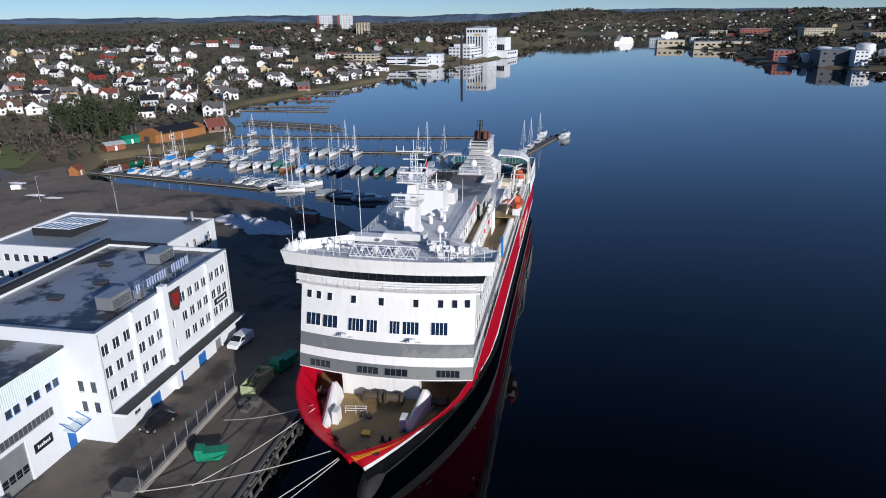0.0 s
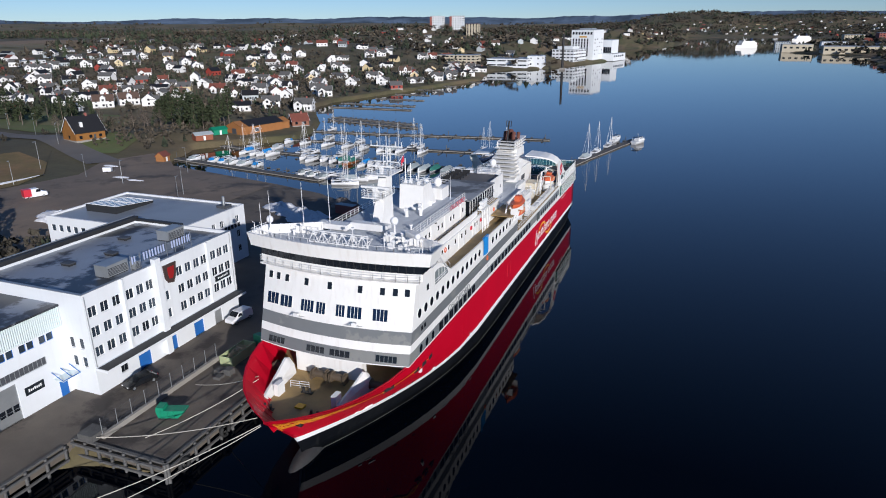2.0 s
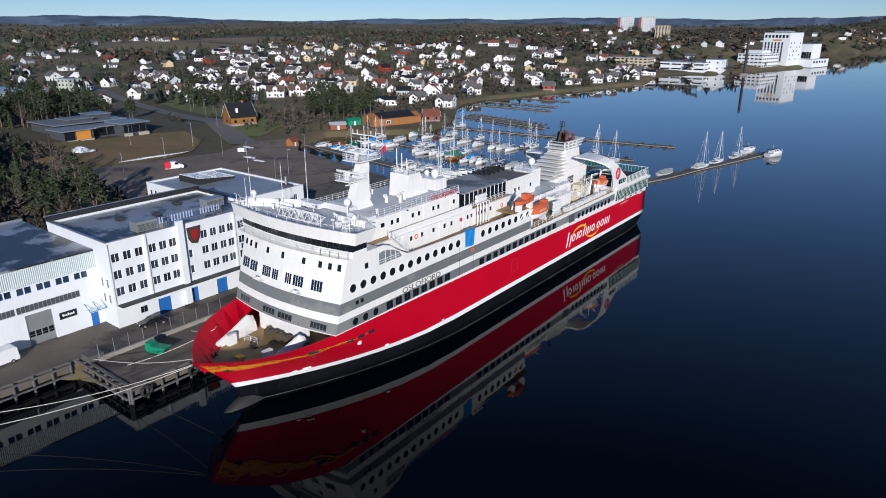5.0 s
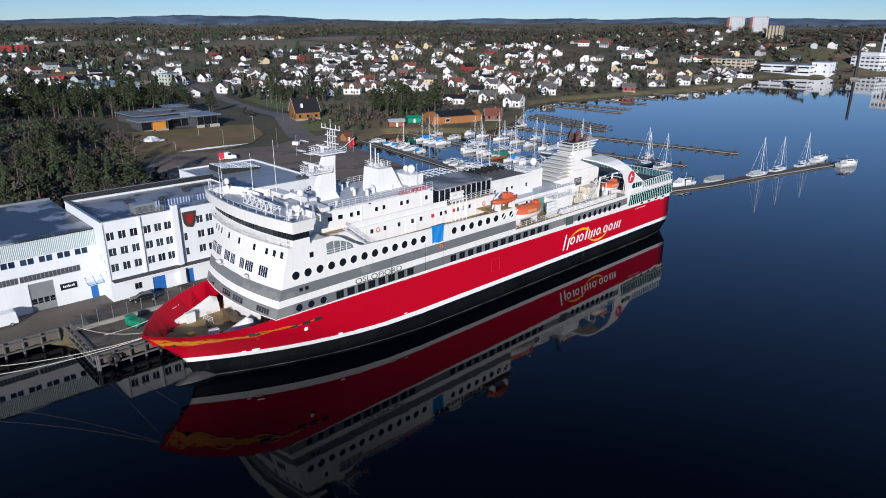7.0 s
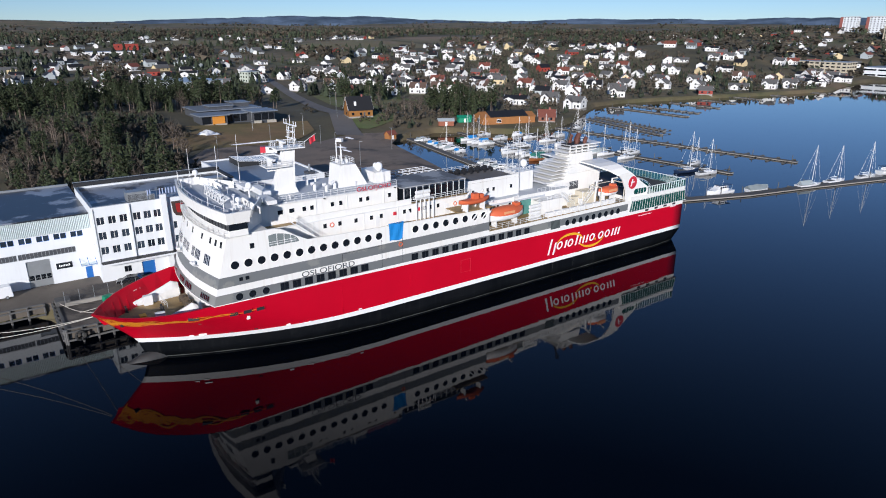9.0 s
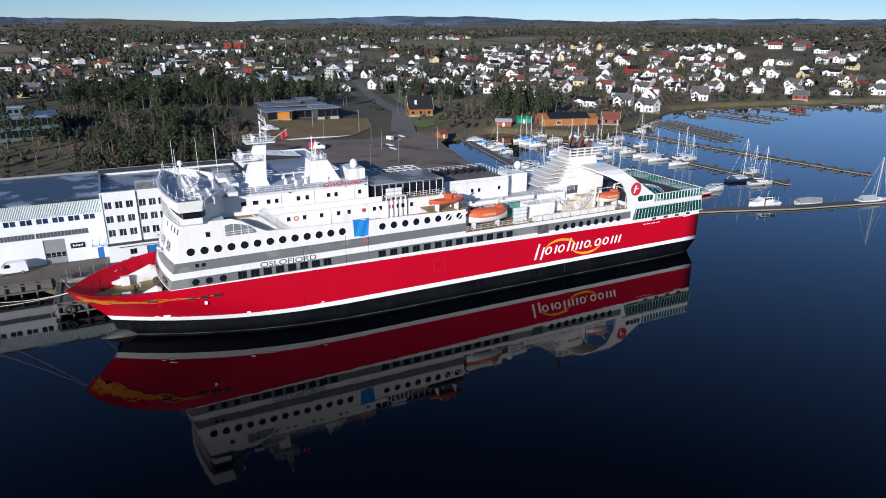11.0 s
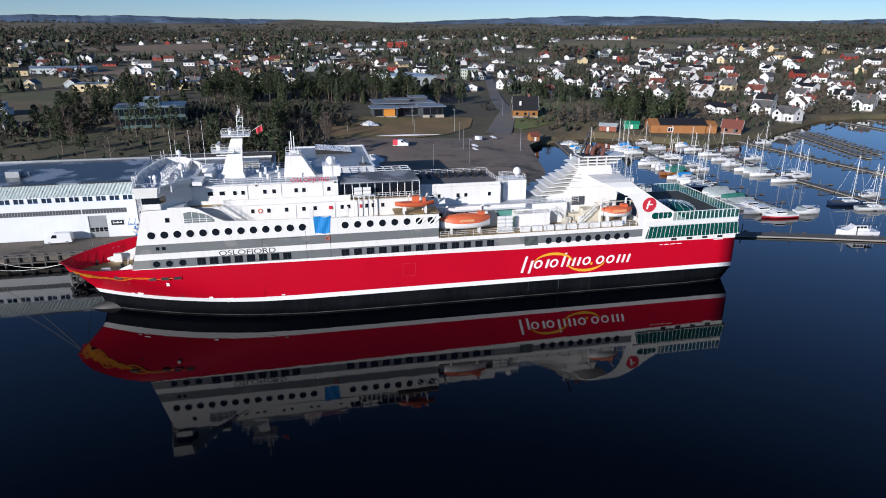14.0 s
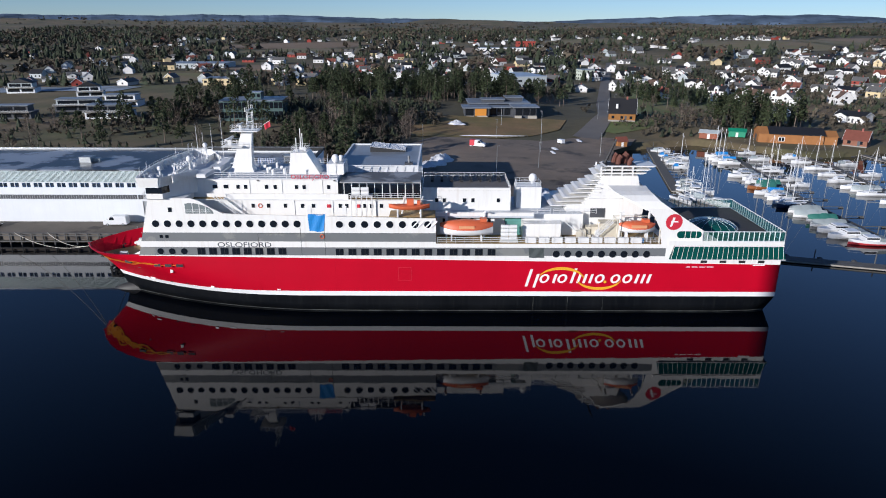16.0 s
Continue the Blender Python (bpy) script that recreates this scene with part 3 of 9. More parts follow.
red_rows = [flat(4.05)] + [((lambda y, k=k: lerp(4.05, red_top(y), k)), lerp(stem_at(4.05), BOW, k)) for k in (0.2, 0.4, 0.6, 0.8, 1.0)]
hull = hull_band("hull", red_rows, RED, "red hull side")
# inner face and rim of the bow bulwark
bm = bmesh.new()
fore = 0.136
outer = shell([((lambda y: red_top(y)), BOW)], 0.0, fore)[0]
inner = shell([((lambda y: red_top(y)), BOW + 0.35)], 0.3, fore)[0]
low = shell([((lambda y: 7.4), BOW + 1.6)], 0.3, fore)[0]
loft(bm, [[(x, y, z + 0.03) for x, y, z in outer], [(x, y, z + 0.05) for x, y, z in inner], low])
bmesh.ops.recalc_face_normals(bm, faces=bm.faces[:])
part("bow_bulwark", bm, RED, ferry, "red inner face of the bow bulwark")
for i in range(1, 11):
    y = 57.5 + i * 1.2
    for sgn in (-1, 1):
        h0, h1 = half_beam(y, 7.5) - 0.36, half_beam(y, 9.4) - 0.36
        bm = bmesh.new()
        prism(bm, [(XC + sgn * (h0 - 0.22), 7.5), (XC + sgn * h0, 7.5), (XC + sgn * h1, 9.4)], "y", y, y + 0.08)
        part("bulwark_stay", bm, RED, ferry)
bm = bmesh.new()
f = bm.faces.new([bm.verts.new((x, y, 7.5)) for x, y, z in shell([((lambda y: 7.5), BOW + 1.4)], 0.2, 0.165)[0]])
part("foredeck", bm, DECK, ferry, "worn brown-yellow mooring deck")
# bulb
bm = bmesh.new()
rings = []
for i in range(11):
    t = i / 10
    r = 1.75 * math.sin(math.pi * (0.06 + 0.44 * min(1, t * 1.6)))
    rings.append([(XC + r * 0.8 * math.cos(a), 57.7 + 9 * t, -0.95 + r * 1.05 * math.sin(a) + 0.9 * t) for a in [6.28319 * j / 14 for j in range(14)]])
loft(bm, rings, closed=True, caps=True)
bmesh.ops.recalc_face_normals(bm, faces=bm.faces[:])
part("bulbous_bow", bm, BULBM, ferry, "grey fouled bulbous bow breaking the surface", smooth=True)


def front_y(x, z):
    return 70.4 + (z - 15.4) * 0.28 + 1.4 * ((x - XC) / 11.6) ** 2


def ring(z, aft, hb=HB, zf=None, n=12):
    pts = [(XC - hb, aft)] + [(lerp(XC - hb, XC + hb, i / n), None) for i in range(n + 1)] + [(XC + hb, aft)]
    out = []
    for x, y in pts:
        y = front_y(x, z) if y is None else y
        out.append((x, y, zf(y) if zf else z))
    return out


def bands(name, levels, aft, material, label, top=True):
    bm = bmesh.new()
    rs = [ring(z if not callable(z) else 10.9, aft, zf=z if callable(z) else None) for z, _ in levels]
    vs = loft(bm, rs, mats=lambda k, j: levels[k][1])
    if top:
        bm.faces.new(vs[-1]).material_index = 0
    for k, (a, b) in enumerate(zip(vs, vs[1:])):
        bm.faces.new((a[0], b[0], b[-1], a[-1])).material_index = 0
    bmesh.ops.recalc_face_normals(bm, faces=bm.faces[:])
    return part(name, bm, material, ferry, label)


mid = bands("lower_superstructure", [((lambda y: red_top(y) + 0.002), 0), (11.05, 1), (12.6, 0), (13.35, 0)], 166.3, [WHITE, GREY], "white sides with a grey window band")
upper = bands("upper_superstructure", [(13.352, 0), (13.7, 1), (15.35, 0), (17.5, 0)], 124.5, [WHITE, GREY], "white sides with a broad grey band")
aft_block = part("stern_superstructure", boxes((XC - HB, PORT, 166.302, STERN, 9.4, 13.35)), WHITE, ferry, "white stern block")
for p in aft_block.data.vertices:
    if p.co.z < 10:
        p.co.z = red_top(p.co.y) + 0.002
# fore end of the upper decks, behind the front wall
front = bands("front_wall", [(17.502, 0), (19.6, 0), (21.7, 0)], 80.0, [WHITE], "white curved front wall", True)
part("foredeck_wall", boxes((XC - 5.6, XC + 4.6, 70.4, 71.6, 7.4, 10.92), (XC - 10.9, XC + 10.9, 75.5, 76.0, 7.4, 10.9)), WHITE, ferry, "white wall behind the mooring deck")

# side bulwarks, decks
for sx in (-1, 1):
    x0, x1 = sorted((XC + sx * HB, XC + sx * (HB - 0.25)))
    bm = bmesh.new()
    prism(bm, [(80.002, 17.502), (124.5, 17.502), (124.5, 18.1), (110, 18.35), (90, 18.75), (86.5, 18.9), (84.5, 19.9), (82.5, 21.2), (81, 21.7), (80.002, 21.7)], "x", x0, x1)
    wing = part("side_bulwark", bm, WHITE, ferry)
    part("promenade", boxes((*sorted((XC + sx * (HB - 0.26), XC + sx * 8.2)), 80.01, 124.4, 17.505, 17.53)), DECK, ferry, "narrow brown side deck")
    part("boat_deck", boxes((*sorted((XC + sx * (HB - 0.02), XC + sx * 4)), 124.52, 166.2, 13.36, 13.38)), DECK, ferry, "brown open boat deck")
    rail([(XC + sx * (HB - 0.15), 124.8, 13.4), (XC + sx * (HB - 0.15), 165, 13.4)], 1.1, parent=ferry)
# arched opening in the port side behind the bridge wing
bm = bmesh.new()
arch = [(79.9, 18.9), (79.9, 20.7)] + [(79.9 + 5.0 * math.sin(a), 18.9 + 2.0 * math.cos(a)) for a in [math.pi / 2 * k / 8 for k in range(1, 9)]]
prism(bm, arch, "x", PORT + 0.004, PORT + 0.02)
arch_ob = part("arched_opening", bm, mat("grey_green_glazing", (0.20, 0.23, 0.23), 0.12, vary=0.25, scale=0.5), ferry, "arched opening with white bars")
bm = bmesh.new()
for y in (81.2, 82.4, 83.5):
    box(bm, PORT + 0.02, PORT + 0.07, y, y + 0.09, 18.9, 18.9 + 2.0 * math.sqrt(max(0.01, 1 - ((y - 79.9) / 5.0) ** 2)))
for z in (19.2, 19.55):
    box(bm, PORT + 0.02, PORT + 0.06, 79.9, 84.4, z, z + 0.06)
part("bar", bm, RAILW, arch_ob)


# houses on the upper decks
def house(name, x0, x1, y0, y1, z0, z1, roof, label=""):
    ob = part(name, boxes((x0, x1, y0, y1, z0, z1)), WHITE, ferry, label)
    part("roof", boxes((x0 + 0.1, x1 - 0.1, y0 + 0.1, y1 - 0.1, z1, z1 + 0.03)), roof, ob, "painted deck roof")
    return ob


deck_house = house("deck_house", XC - 8.1, XC + 8.1, 79.0, 121.8, 17.5, 20.7, DECK, "white deck house with a brown walkway round it")
top_house = house("top_house", XC - 6.6, XC + 6.6, 79.5, 106.5, 20.72, 24.2, DECKG, "white upper house with a grey roof")
aft_house = house("aft_house", XC - 7.4, XC + 4.2, 121.81, 138.5, 17.5, 21.4, DECKB, "white aft house with a brown sun deck")
boat_house = house("boat_deck_house", XC - 7.0, XC + 6.0, 124.6, 152.0, 13.38, 17.48, DECKG, "white house inboard of the boats")

part("upper_walkway", boxes((XC + 4.21, XC + 8.1, 121.82, 142.5, 17.49, 17.62), (XC + 4.21, XC + 8.1, 121.82, 142.5, 17.3, 17.485)), DECKG, ferry, "walkway above the boat deck")
part("walkway_bulwark", boxes((XC + 7.98, XC + 8.1, 121.83, 142.5, 17.622, 18.3)), WHITE, ferry)

# bridge


def bridge_ring(z, fwd, hb, aft=76.6):
    pts = [(XC - 6.7, 80.8), (XC - hb + 1.6, aft + 0.7), (XC - hb, aft)]
    for i in range(13):
        x = lerp(XC - hb, XC + hb, i / 12)
        pts.append((x, 71.7 - fwd + 1.55 * ((x - XC) / 13.2) ** 2))
    pts += [(XC + hb, aft), (XC + hb - 1.6, aft + 0.7), (XC + 6.7, 80.8)]
    return [(x, y, z) for x, y in pts]


bm = bmesh.new()
vs = loft(bm, [bridge_ring(21.72, -0.75, 12.2), bridge_ring(22.7, -0.75, 12.2), bridge_ring(24.1, -0.75, 12.2)], mats=lambda k, j: 1 if k == 1 and 1 < j < 17 else 0, closed=True)
part("bridge", bm, [WHITE, GLASS], ferry, "wheelhouse with a continuous dark window band")
for i in range(1, 24):
    x = lerp(XC - 12.1, XC + 12.1, i / 24)
    y = 72.43 + 1.55 * ((x - XC) / 13.2) ** 2
    part("window_post", boxes((x - 0.04, x + 0.04, y - 0.04, y + 0.05, 22.7, 24.1)), SOOT_HOLE, ferry)
bm = bmesh.new()
out = [bridge_ring(24.05, 0.15, 13.4), bridge_ring(24.6, 0.2, 13.5), bridge_ring(25.85, 0.4, 13.8, 76.9)]
inn = [[(XC + (x - XC) * 0.985, y + 0.3, z) for x, y, z in r] for r in (out[2], bridge_ring(24.6, 0.3, 13.5))]
loft(bm, out + inn)
bm.faces.new([bm.verts.new(p) for p in out[0]])
bmesh.ops.recalc_face_normals(bm, faces=bm.faces[:])
part("bridge_wing", bm, WHITE, ferry, "white flared bridge front and wings")
bm = bmesh.new()
bm.faces.new([bm.verts.new((XC + (x - XC) * 0.98, y + 0.3, 24.62)) for x, y, z in bridge_ring(24.6, 0.3, 13.5)])
part("compass_deck", bm, DECKG, ferry, "blue-grey deck above the wheelhouse")
walkway = [(lerp(XC - 12.0, XC + 12.0, i / 16), 0) for i in range(17)]
bm = bmesh.new()
edge = [(x, 71.45 + 1.5 * ((x - XC) / 12) ** 2) for x, _ in walkway]
prism(bm, edge + [(XC + 11.4, 75.5), (XC - 11.4, 75.5)], "z", 21.56, 21.74)
part("bridge_walkway", bm, WHITE, ferry)
rail([(XC - 12.0, 76, 21.74)] + [(x, y + 0.1, 21.74) for x, y in edge] + [(XC + 12.0, 76, 21.74)], 1.0, 1.3, parent=ferry)


# ---- windows of the ferry ----
def ship_window(w, h, panes=1, glass=None, edge=None):
    bm = bmesh.new()
    b = 0.05
    for x0, x1, y0, y1 in ((-w / 2 - b, w / 2 + b, -h / 2 - b, -h / 2), (-w / 2 - b, w / 2 + b, h / 2, h / 2 + b), (-w / 2 - b, -w / 2, -h / 2, h / 2), (w / 2, w / 2 + b, -h / 2, h / 2)):
        box(bm, x0, x1, y0, y1, 0.0, 0.05)
    for i in range(1, panes):
        x = -w / 2 + w * i / panes
        box(bm, x - 0.03, x + 0.03, -h / 2, h / 2, 0.0, 0.06)
    return mesh_of("window_frame", bm, edge or WHITE), mesh_of("pane", boxes((-w / 2, w / 2, -h / 2, h / 2, -0.02, 0.045)), glass or GLASS)


def ship_port(r, edge=None):
    bm = bmesh.new()
    seg = 20
    ring_ = [[(k * math.cos(6.28319 * i / seg), k * math.sin(6.28319 * i / seg), z) for i in range(seg)] for k, z in ((r + 0.06, 0.0), (r + 0.05, 0.05), (r, 0.05), (r - 0.02, 0.01))]
    loft(bm, ring_, closed=True)
    fr = mesh_of("window_frame", bm, edge or WHITE)
    bm = bmesh.new()
    disc(bm, (0, 0, 0.004), r, "z", 0.012, seg)
    return fr, mesh_of("pane", bm, GLASS)


def put_side(meshes, y, z, parent, x=PORT):
    return put_window(parent, meshes, facing((x + 0.003, y, z), (0, 1, 0)))


def front_pose(x, z, out=0.01):
    e = 0.05
    u = Vector((2 * e, front_y(x + e, z) - front_y(x - e, z), 0)).normalized()
    v = Vector((0, front_y(x, z + e) - front_y(x, z - e), 2 * e)).normalized()
    w = u.cross(v).normalized()
    p = Vector((x, front_y(x, z), z)) + w * out
    return Matrix(((u.x, v.x, w.x, p.x), (u.y, v.y, w.y, p.y), (u.z, v.z, w.z, p.z), (0, 0, 0, 1)))


pw = ship_port(0.66)
for i in range(13):
    put_side(pw, 74.3 + i * 2.11, 17.0 - (0 if i else 0.0), upper)
for i in range(8):
    put_side(pw, 107.2 + i * 2.26, 16.95, upper)
pa = ship_port(0.66, GREY)
for i in range(9):
    put_side(pa, 146.4 + i * 2.06, 11.45, mid)
pb = ship_port(0.6, GREY)
for y in (74.5, 76.6, 78.8):
    put_side(pb, y, 11.78, mid)
sq = ship_window(1.32, 1.18, 2, None, SOOT_HOLE)
for i in range(8):
    put_side(sq, 81.9 + i * 2.1, 11.82, mid)
for i in range(13):
    put_side(sq, 107.0 + i * 2.3, 11.72, mid)
for y in (75.0, 76.0):
    put_side(ship_window(0.5, 0.5, 1, None, SOOT_HOLE), y, 14.6, upper)
put_side(ship_window(0.6, 0.75, 1, None, GREY), 77.2, 19.6, front)
small = ship_window(0.65, 0.95)
for x in (-32.3, -30.9, -29.35, -26.05, -22.4, -18.0, -14.95, -13.25, -11.7):
    put_window(front, small, front_pose(x, 20.25))
for x0, x1, n in ((-32.6, -30.6, 3), (-30.2, -28.2, 3), (-26.65, -24.65, 4), (-24.2, -22.85, 3), (-21.2, -19.95, 3), (-19.55, -17.55, 4), (-16.0, -14.0, 4)):
    put_window(upper, ship_window(x1 - x0, 1.55, n, BLUEGLASS), front_pose((x0 + x1) / 2, 17.25 if x0 > -23 else 17.2, 0.03))
for x0, x1, n in ((-31.8, -29.0, 4), (-25.25, -22.5, 4), (-21.65, -18.75, 4), (-15.15, -12.3, 5)):
    put_window(mid, ship_window(x1 - x0, 0.85, n, None, GREY), front_pose((x0 + x1) / 2, 11.8, 0.03))
hw = ship_window(0.62, 0.75)
for y in (88.2, 89.6, 93.4, 95.0, 98.9, 100.3, 104.8):
    put_side(hw, y, 22.65, top_house, XC + 6.6)
for y in (91.1, 93.9, 97.0, 100.1, 102.1, 107.0, 108.2, 111.5, 112.7, 114.5):
    put_side(hw, y, 19.5, deck_house, XC + 8.1)
for y in (124.6, 126.0, 129.8, 131.4, 136.2):
    put_side(hw, y, 19.6, aft_house, XC + 4.2)
for y in (126.0, 128.8, 131.2, 134.4, 137.6):
    put_side(hw, y, 16.2, boat_house, XC + 6.0)
for y in (84.0, 86.0):
    put_side(ship_window(0.9, 0.7), y, 22.7, top_house, XC + 6.6)
# mooring openings in the bow: uncut, dark plates stand in for their shade
def hull_pose(y, z, out=0.04):
    a, b = half_beam(y - 0.6, z), half_beam(y + 0.6, z)
    return facing((XC + (a + b) / 2 + out, y, z), (b - a, 1.2, 0))


for y in (73.4, 75.5, 77.6):
    bm = boxes((-0.72, 0.72, -0.34, 0.34, -0.3, 0.05))
    op = part("mooring_port", bm, RED, hull)
    op.matrix_basis = hull_pose(y, 9.0)
    part("opening", boxes((-0.62, 0.62, -0.27, 0.27, 0.052, 0.07)), SOOT_HOLE, op)
y = 67.6
part("fairlead", boxes((-0.75, 0.75, -0.3, 0.3, -0.3, 0.06)), SOOT_HOLE, hull, "dark plate for the shade in a fairlead opening").matrix_basis = hull_pose(y, 9.3)
# stern slots: shade inside is drawn as a dark plate
for y in (173.5, 177.0, 180.5, 184.0):
    part("freeing_port", boxes((PORT + 0.002, PORT + 0.03, y - 0.6, y + 0.6, 9.75, 10.25)), SOOT_HOLE, ferry, "dark plate for the shade in a stern slot")
for x in (-26.9, -18.2):
    m = front_pose(x, 15.6, 0.0)
    bm = bmesh.new()
    for i in range(3):
        tube(bm, [m @ Vector((-0.9 + 0.6 * i, 0, 0)), m @ Vector((-0.5 + 0.5 * i, 0.25, 1.0))], 0.06, 5)
    box(bm, -1.0, 1.0, 0.0, 0.08, 0.05, 0.9, 0, m)
    box(bm, -0.3, 0.4, 0.1, 0.5, 0.5, 1.0, 0, m)
    part("floodlight", bm, WHITE2, ferry, "white floodlight bracket")

# ---- marks on the hull ----
lettering("ship_name", "OSLOFJORD", 1.32, facing((PORT + 0.014, 84.9, 12.62), (0, 1, 0)), LETTERK, mid, 1.36, "dark grey ship's name")
lettering("ship_name", "OSLOFJORD", 1.15, facing((XC + 6.92, 98.0, 24.2), (0, 1, 0)), LETTERR, top_house, 1.12, "red ship's name")


def slant(poly, k=0.28):
    return [(y + k * z, z) for y, z in poly]


def side_mark(name, polys, material, label, y0, z0, x=PORT + 0.012):
    root = None
    for p in polys:
        bm = bmesh.new()
        prism(bm, [(y0 + a, z0 + b) for a, b in p], "x", x, x + 0.015)
        root = part(name, bm, material, hull, label)
    return root


# the company's wordmark, as plain slanted bars
def oval(c, w, h, k=0.24, n=18, t=0.42):
    """A slanted ring as two half-ring polygons."""
    out = []
    for a0 in (90, 270):
        o = [(c + w * math.cos(radians(a0 + 180 * i / n)), h + h * math.sin(radians(a0 + 180 * i / n))) for i in range(n + 1)]
        q = [(c + (w - t) * math.cos(radians(a0 + 180 * i / n)), h + (h - t * 0.8) * math.sin(radians(a0 + 180 * i / n))) for i in range(n + 1)]
        out.append(slant(o + q[::-1], k))
    return out


bars = [slant([(a, lo), (a + 0.5, lo), (a + 0.5, hi), (a, hi)]) for a, lo, hi in ((0.2, -0.7, 2.7), (1.7, -0.9, 1.75), (5.0, 0, 1.75), (8.3, 0, 2.9), (9.5, 0, 1.75), (10.6, 0, 1.75), (11.7, 0, 1.75), (20.2, 0, 1.75), (21.3, 0, 1.75), (22.4, 0, 1.75))]
for c in (3.4, 6.7, 13.6, 16.5, 18.7):
    bars += oval(c, 0.88, 0.88)
side_mark("letter_bar", bars, LETTER, "white slanted bars and rings", 140.9, 5.75)
part("mark_dot", boxes((PORT + 0.012, PORT + 0.027, 155.5, 156.0, 5.75, 6.25)), YELLOW, hull)


def arc(c, rx, rz, a0, a1, w, n=18):
    outer_ = [(c[0] + rx * math.cos(radians(lerp(a0, a1, i / n))), c[1] + rz * math.sin(radians(lerp(a0, a1, i / n)))) for i in range(n + 1)]
    inner_ = [(c[0] + (rx - w * math.sin(math.pi * (0.06 + 0.88 * i / n))) * math.cos(radians(lerp(a0, a1, i / n))), c[1] + (rz - w * math.sin(math.pi * (0.06 + 0.88 * i / n))) * math.sin(radians(lerp(a0, a1, i / n)))) for i in range(n + 1)]
    return outer_, inner_


for c, a0, a1 in (((147.6, 6.3), 160, 8), ((154.6, 7.0), 195, 345)):
    o_, i_ = arc(c, 4.3, 2.6, a0, a1, 0.55)
    bm = bmesh.new()
    loft(bm, [[(PORT + 0.03, *p) for p in o_], [(PORT + 0.03, *p) for p in i_]])
    loft(bm, [[(PORT + 0.0, *p) for p in o_], [(PORT + 0.03, *p) for p in o_]])
    part("mark_arc", bm, YELLOW, hull, "yellow swoosh arc")
# yellow flourish along the bow
rs = random.Random(5)
for sgn in (1, -1):
    bm = bmesh.new()
    for k in range(18):
        y_end = (60.5, 62, 64, 66, 68, 70, 73, 77, 66, 61, 63, 65)[k % 12]
        y_start = 55.8 + 0.4 * (k % 3)
        ph, amp, off = rs.uniform(0, 6), rs.uniform(0.35, 0.8), rs.uniform(-0.8, 0.5)
        pa_, pb_ = [], []
        for i in range(41):
            t = i / 40
            y = lerp(y_start, y_end, t)
            z = red_top(y) - 1.45 - 0.35 * t + off * (1 - t) + amp * math.sin(ph + t * (10 + k * 1.1)) * (1 - t) ** 0.7
            z = min(z, red_top(y) - 0.35)
            w = 0.16 * math.sin(math.pi * (0.1 + 0.8 * t)) + 0.04
            stem = stem_at(z)
            y = max(y, stem + 0.15)
            for zz, lst in ((z - w / 2, pa_), (z + w / 2, pb_)):
                lst.append((XC + sgn * (half_beam(y, zz) + 0.07), y - 0.07, zz))
        loft(bm, [pa_, pb_])
    tagged(part("bow_flourish", bm, GOLD, hull, "golden curling ornament on the red bow"), kind="stuff")
# scuffs along the stripe
rs = random.Random(41)
for i in range(9):
    y = rs.uniform(66, 96)
    w, h = rs.uniform(0.3, 1.3), rs.uniform(0.12, 0.4)
    part("paint_scuff", boxes((-w / 2, w / 2, -h / 2, h / 2, -0.05, 0.025)), rs.choice((LETTER, SOOT_HOLE)), hull).matrix_basis = hull_pose(y, rs.uniform(3.9, 4.5), 0.02)
# draught marks and seams
for y in (92.0, 106.0, 140.0, 160.0):
    part("plate_seam", boxes((PORT + 0.002, PORT + 0.02, y, y + 0.07, 4.1, red_top(y) - 0.1)), RED, hull)
bm = bmesh.new()
for a, b, c, d in ((117.6, 120.0, 6.2, 6.25), (117.6, 120.0, 8.7, 8.75), (117.6, 117.66, 6.25, 8.7), (119.94, 120.0, 6.25, 8.7)):
    box(bm, PORT + 0.002, PORT + 0.025, a, b, c, d)
part("pilot_door", bm, LETTERR, hull, "outlined pilot door")

for i, (y, w) in enumerate(((170.4, 0.7), (171.4, 1.1), (172.8, 1.1), (174.2, 1.2), (182.6, 2.2))):
    part("letter_bar", boxes((PORT + 0.002, PORT + 0.02, y, y + w, 8.9 + (0.35 if i == 4 else 0), 9.05 + (0.4 if i == 4 else 0))), LETTER, hull, "small white bars")

for y, z0, z1 in ((92.4, 11.0, 15.2), (100.1, 11.0, 16.2), (104.4, 11.0, 16.2)):
    part("plate_seam", boxes((PORT + 0.002, PORT + 0.012, y, y + 0.06, z0, z1)), SOOT_HOLE, upper if z0 > 13 else mid, "dark seam of a shell door")
part("plate_seam", boxes((PORT + 0.002, PORT + 0.012, 92.46, 100.1, 15.14, 15.2)), SOOT_HOLE, upper)
for y in (142.6, 149.0, 155.6):
    part("plate_seam", boxes((PORT + 0.002, PORT + 0.014, y, y + 0.06, 0.3, 3.1)), FOUL, hull)
part("fender_notch", boxes((PORT + 0.002, PORT + 0.05, 149.6, 151.4, 4.0, 4.3)), BADGE, hull, "dark red fender notch")
# frames and gear round the boats
bm = bmesh.new()
for y in (157.2, 165.0):
    for x in (PORT - 0.5, PORT - 3.7):
        tube(bm, [(x, y, 13.39), (x, y, 17.6)], 0.10, 5)
    tube(bm, [(PORT - 0.5, y, 17.6), (PORT - 3.7, y, 17.6)], 0.10, 5)
tube(bm, [(PORT - 3.7, 157.2, 17.6), (PORT - 3.7, 165.0, 17.6)], 0.08, 5)
part("davit_frame", bm, CREAMP, ferry, "cream portal frame over the lifeboat")
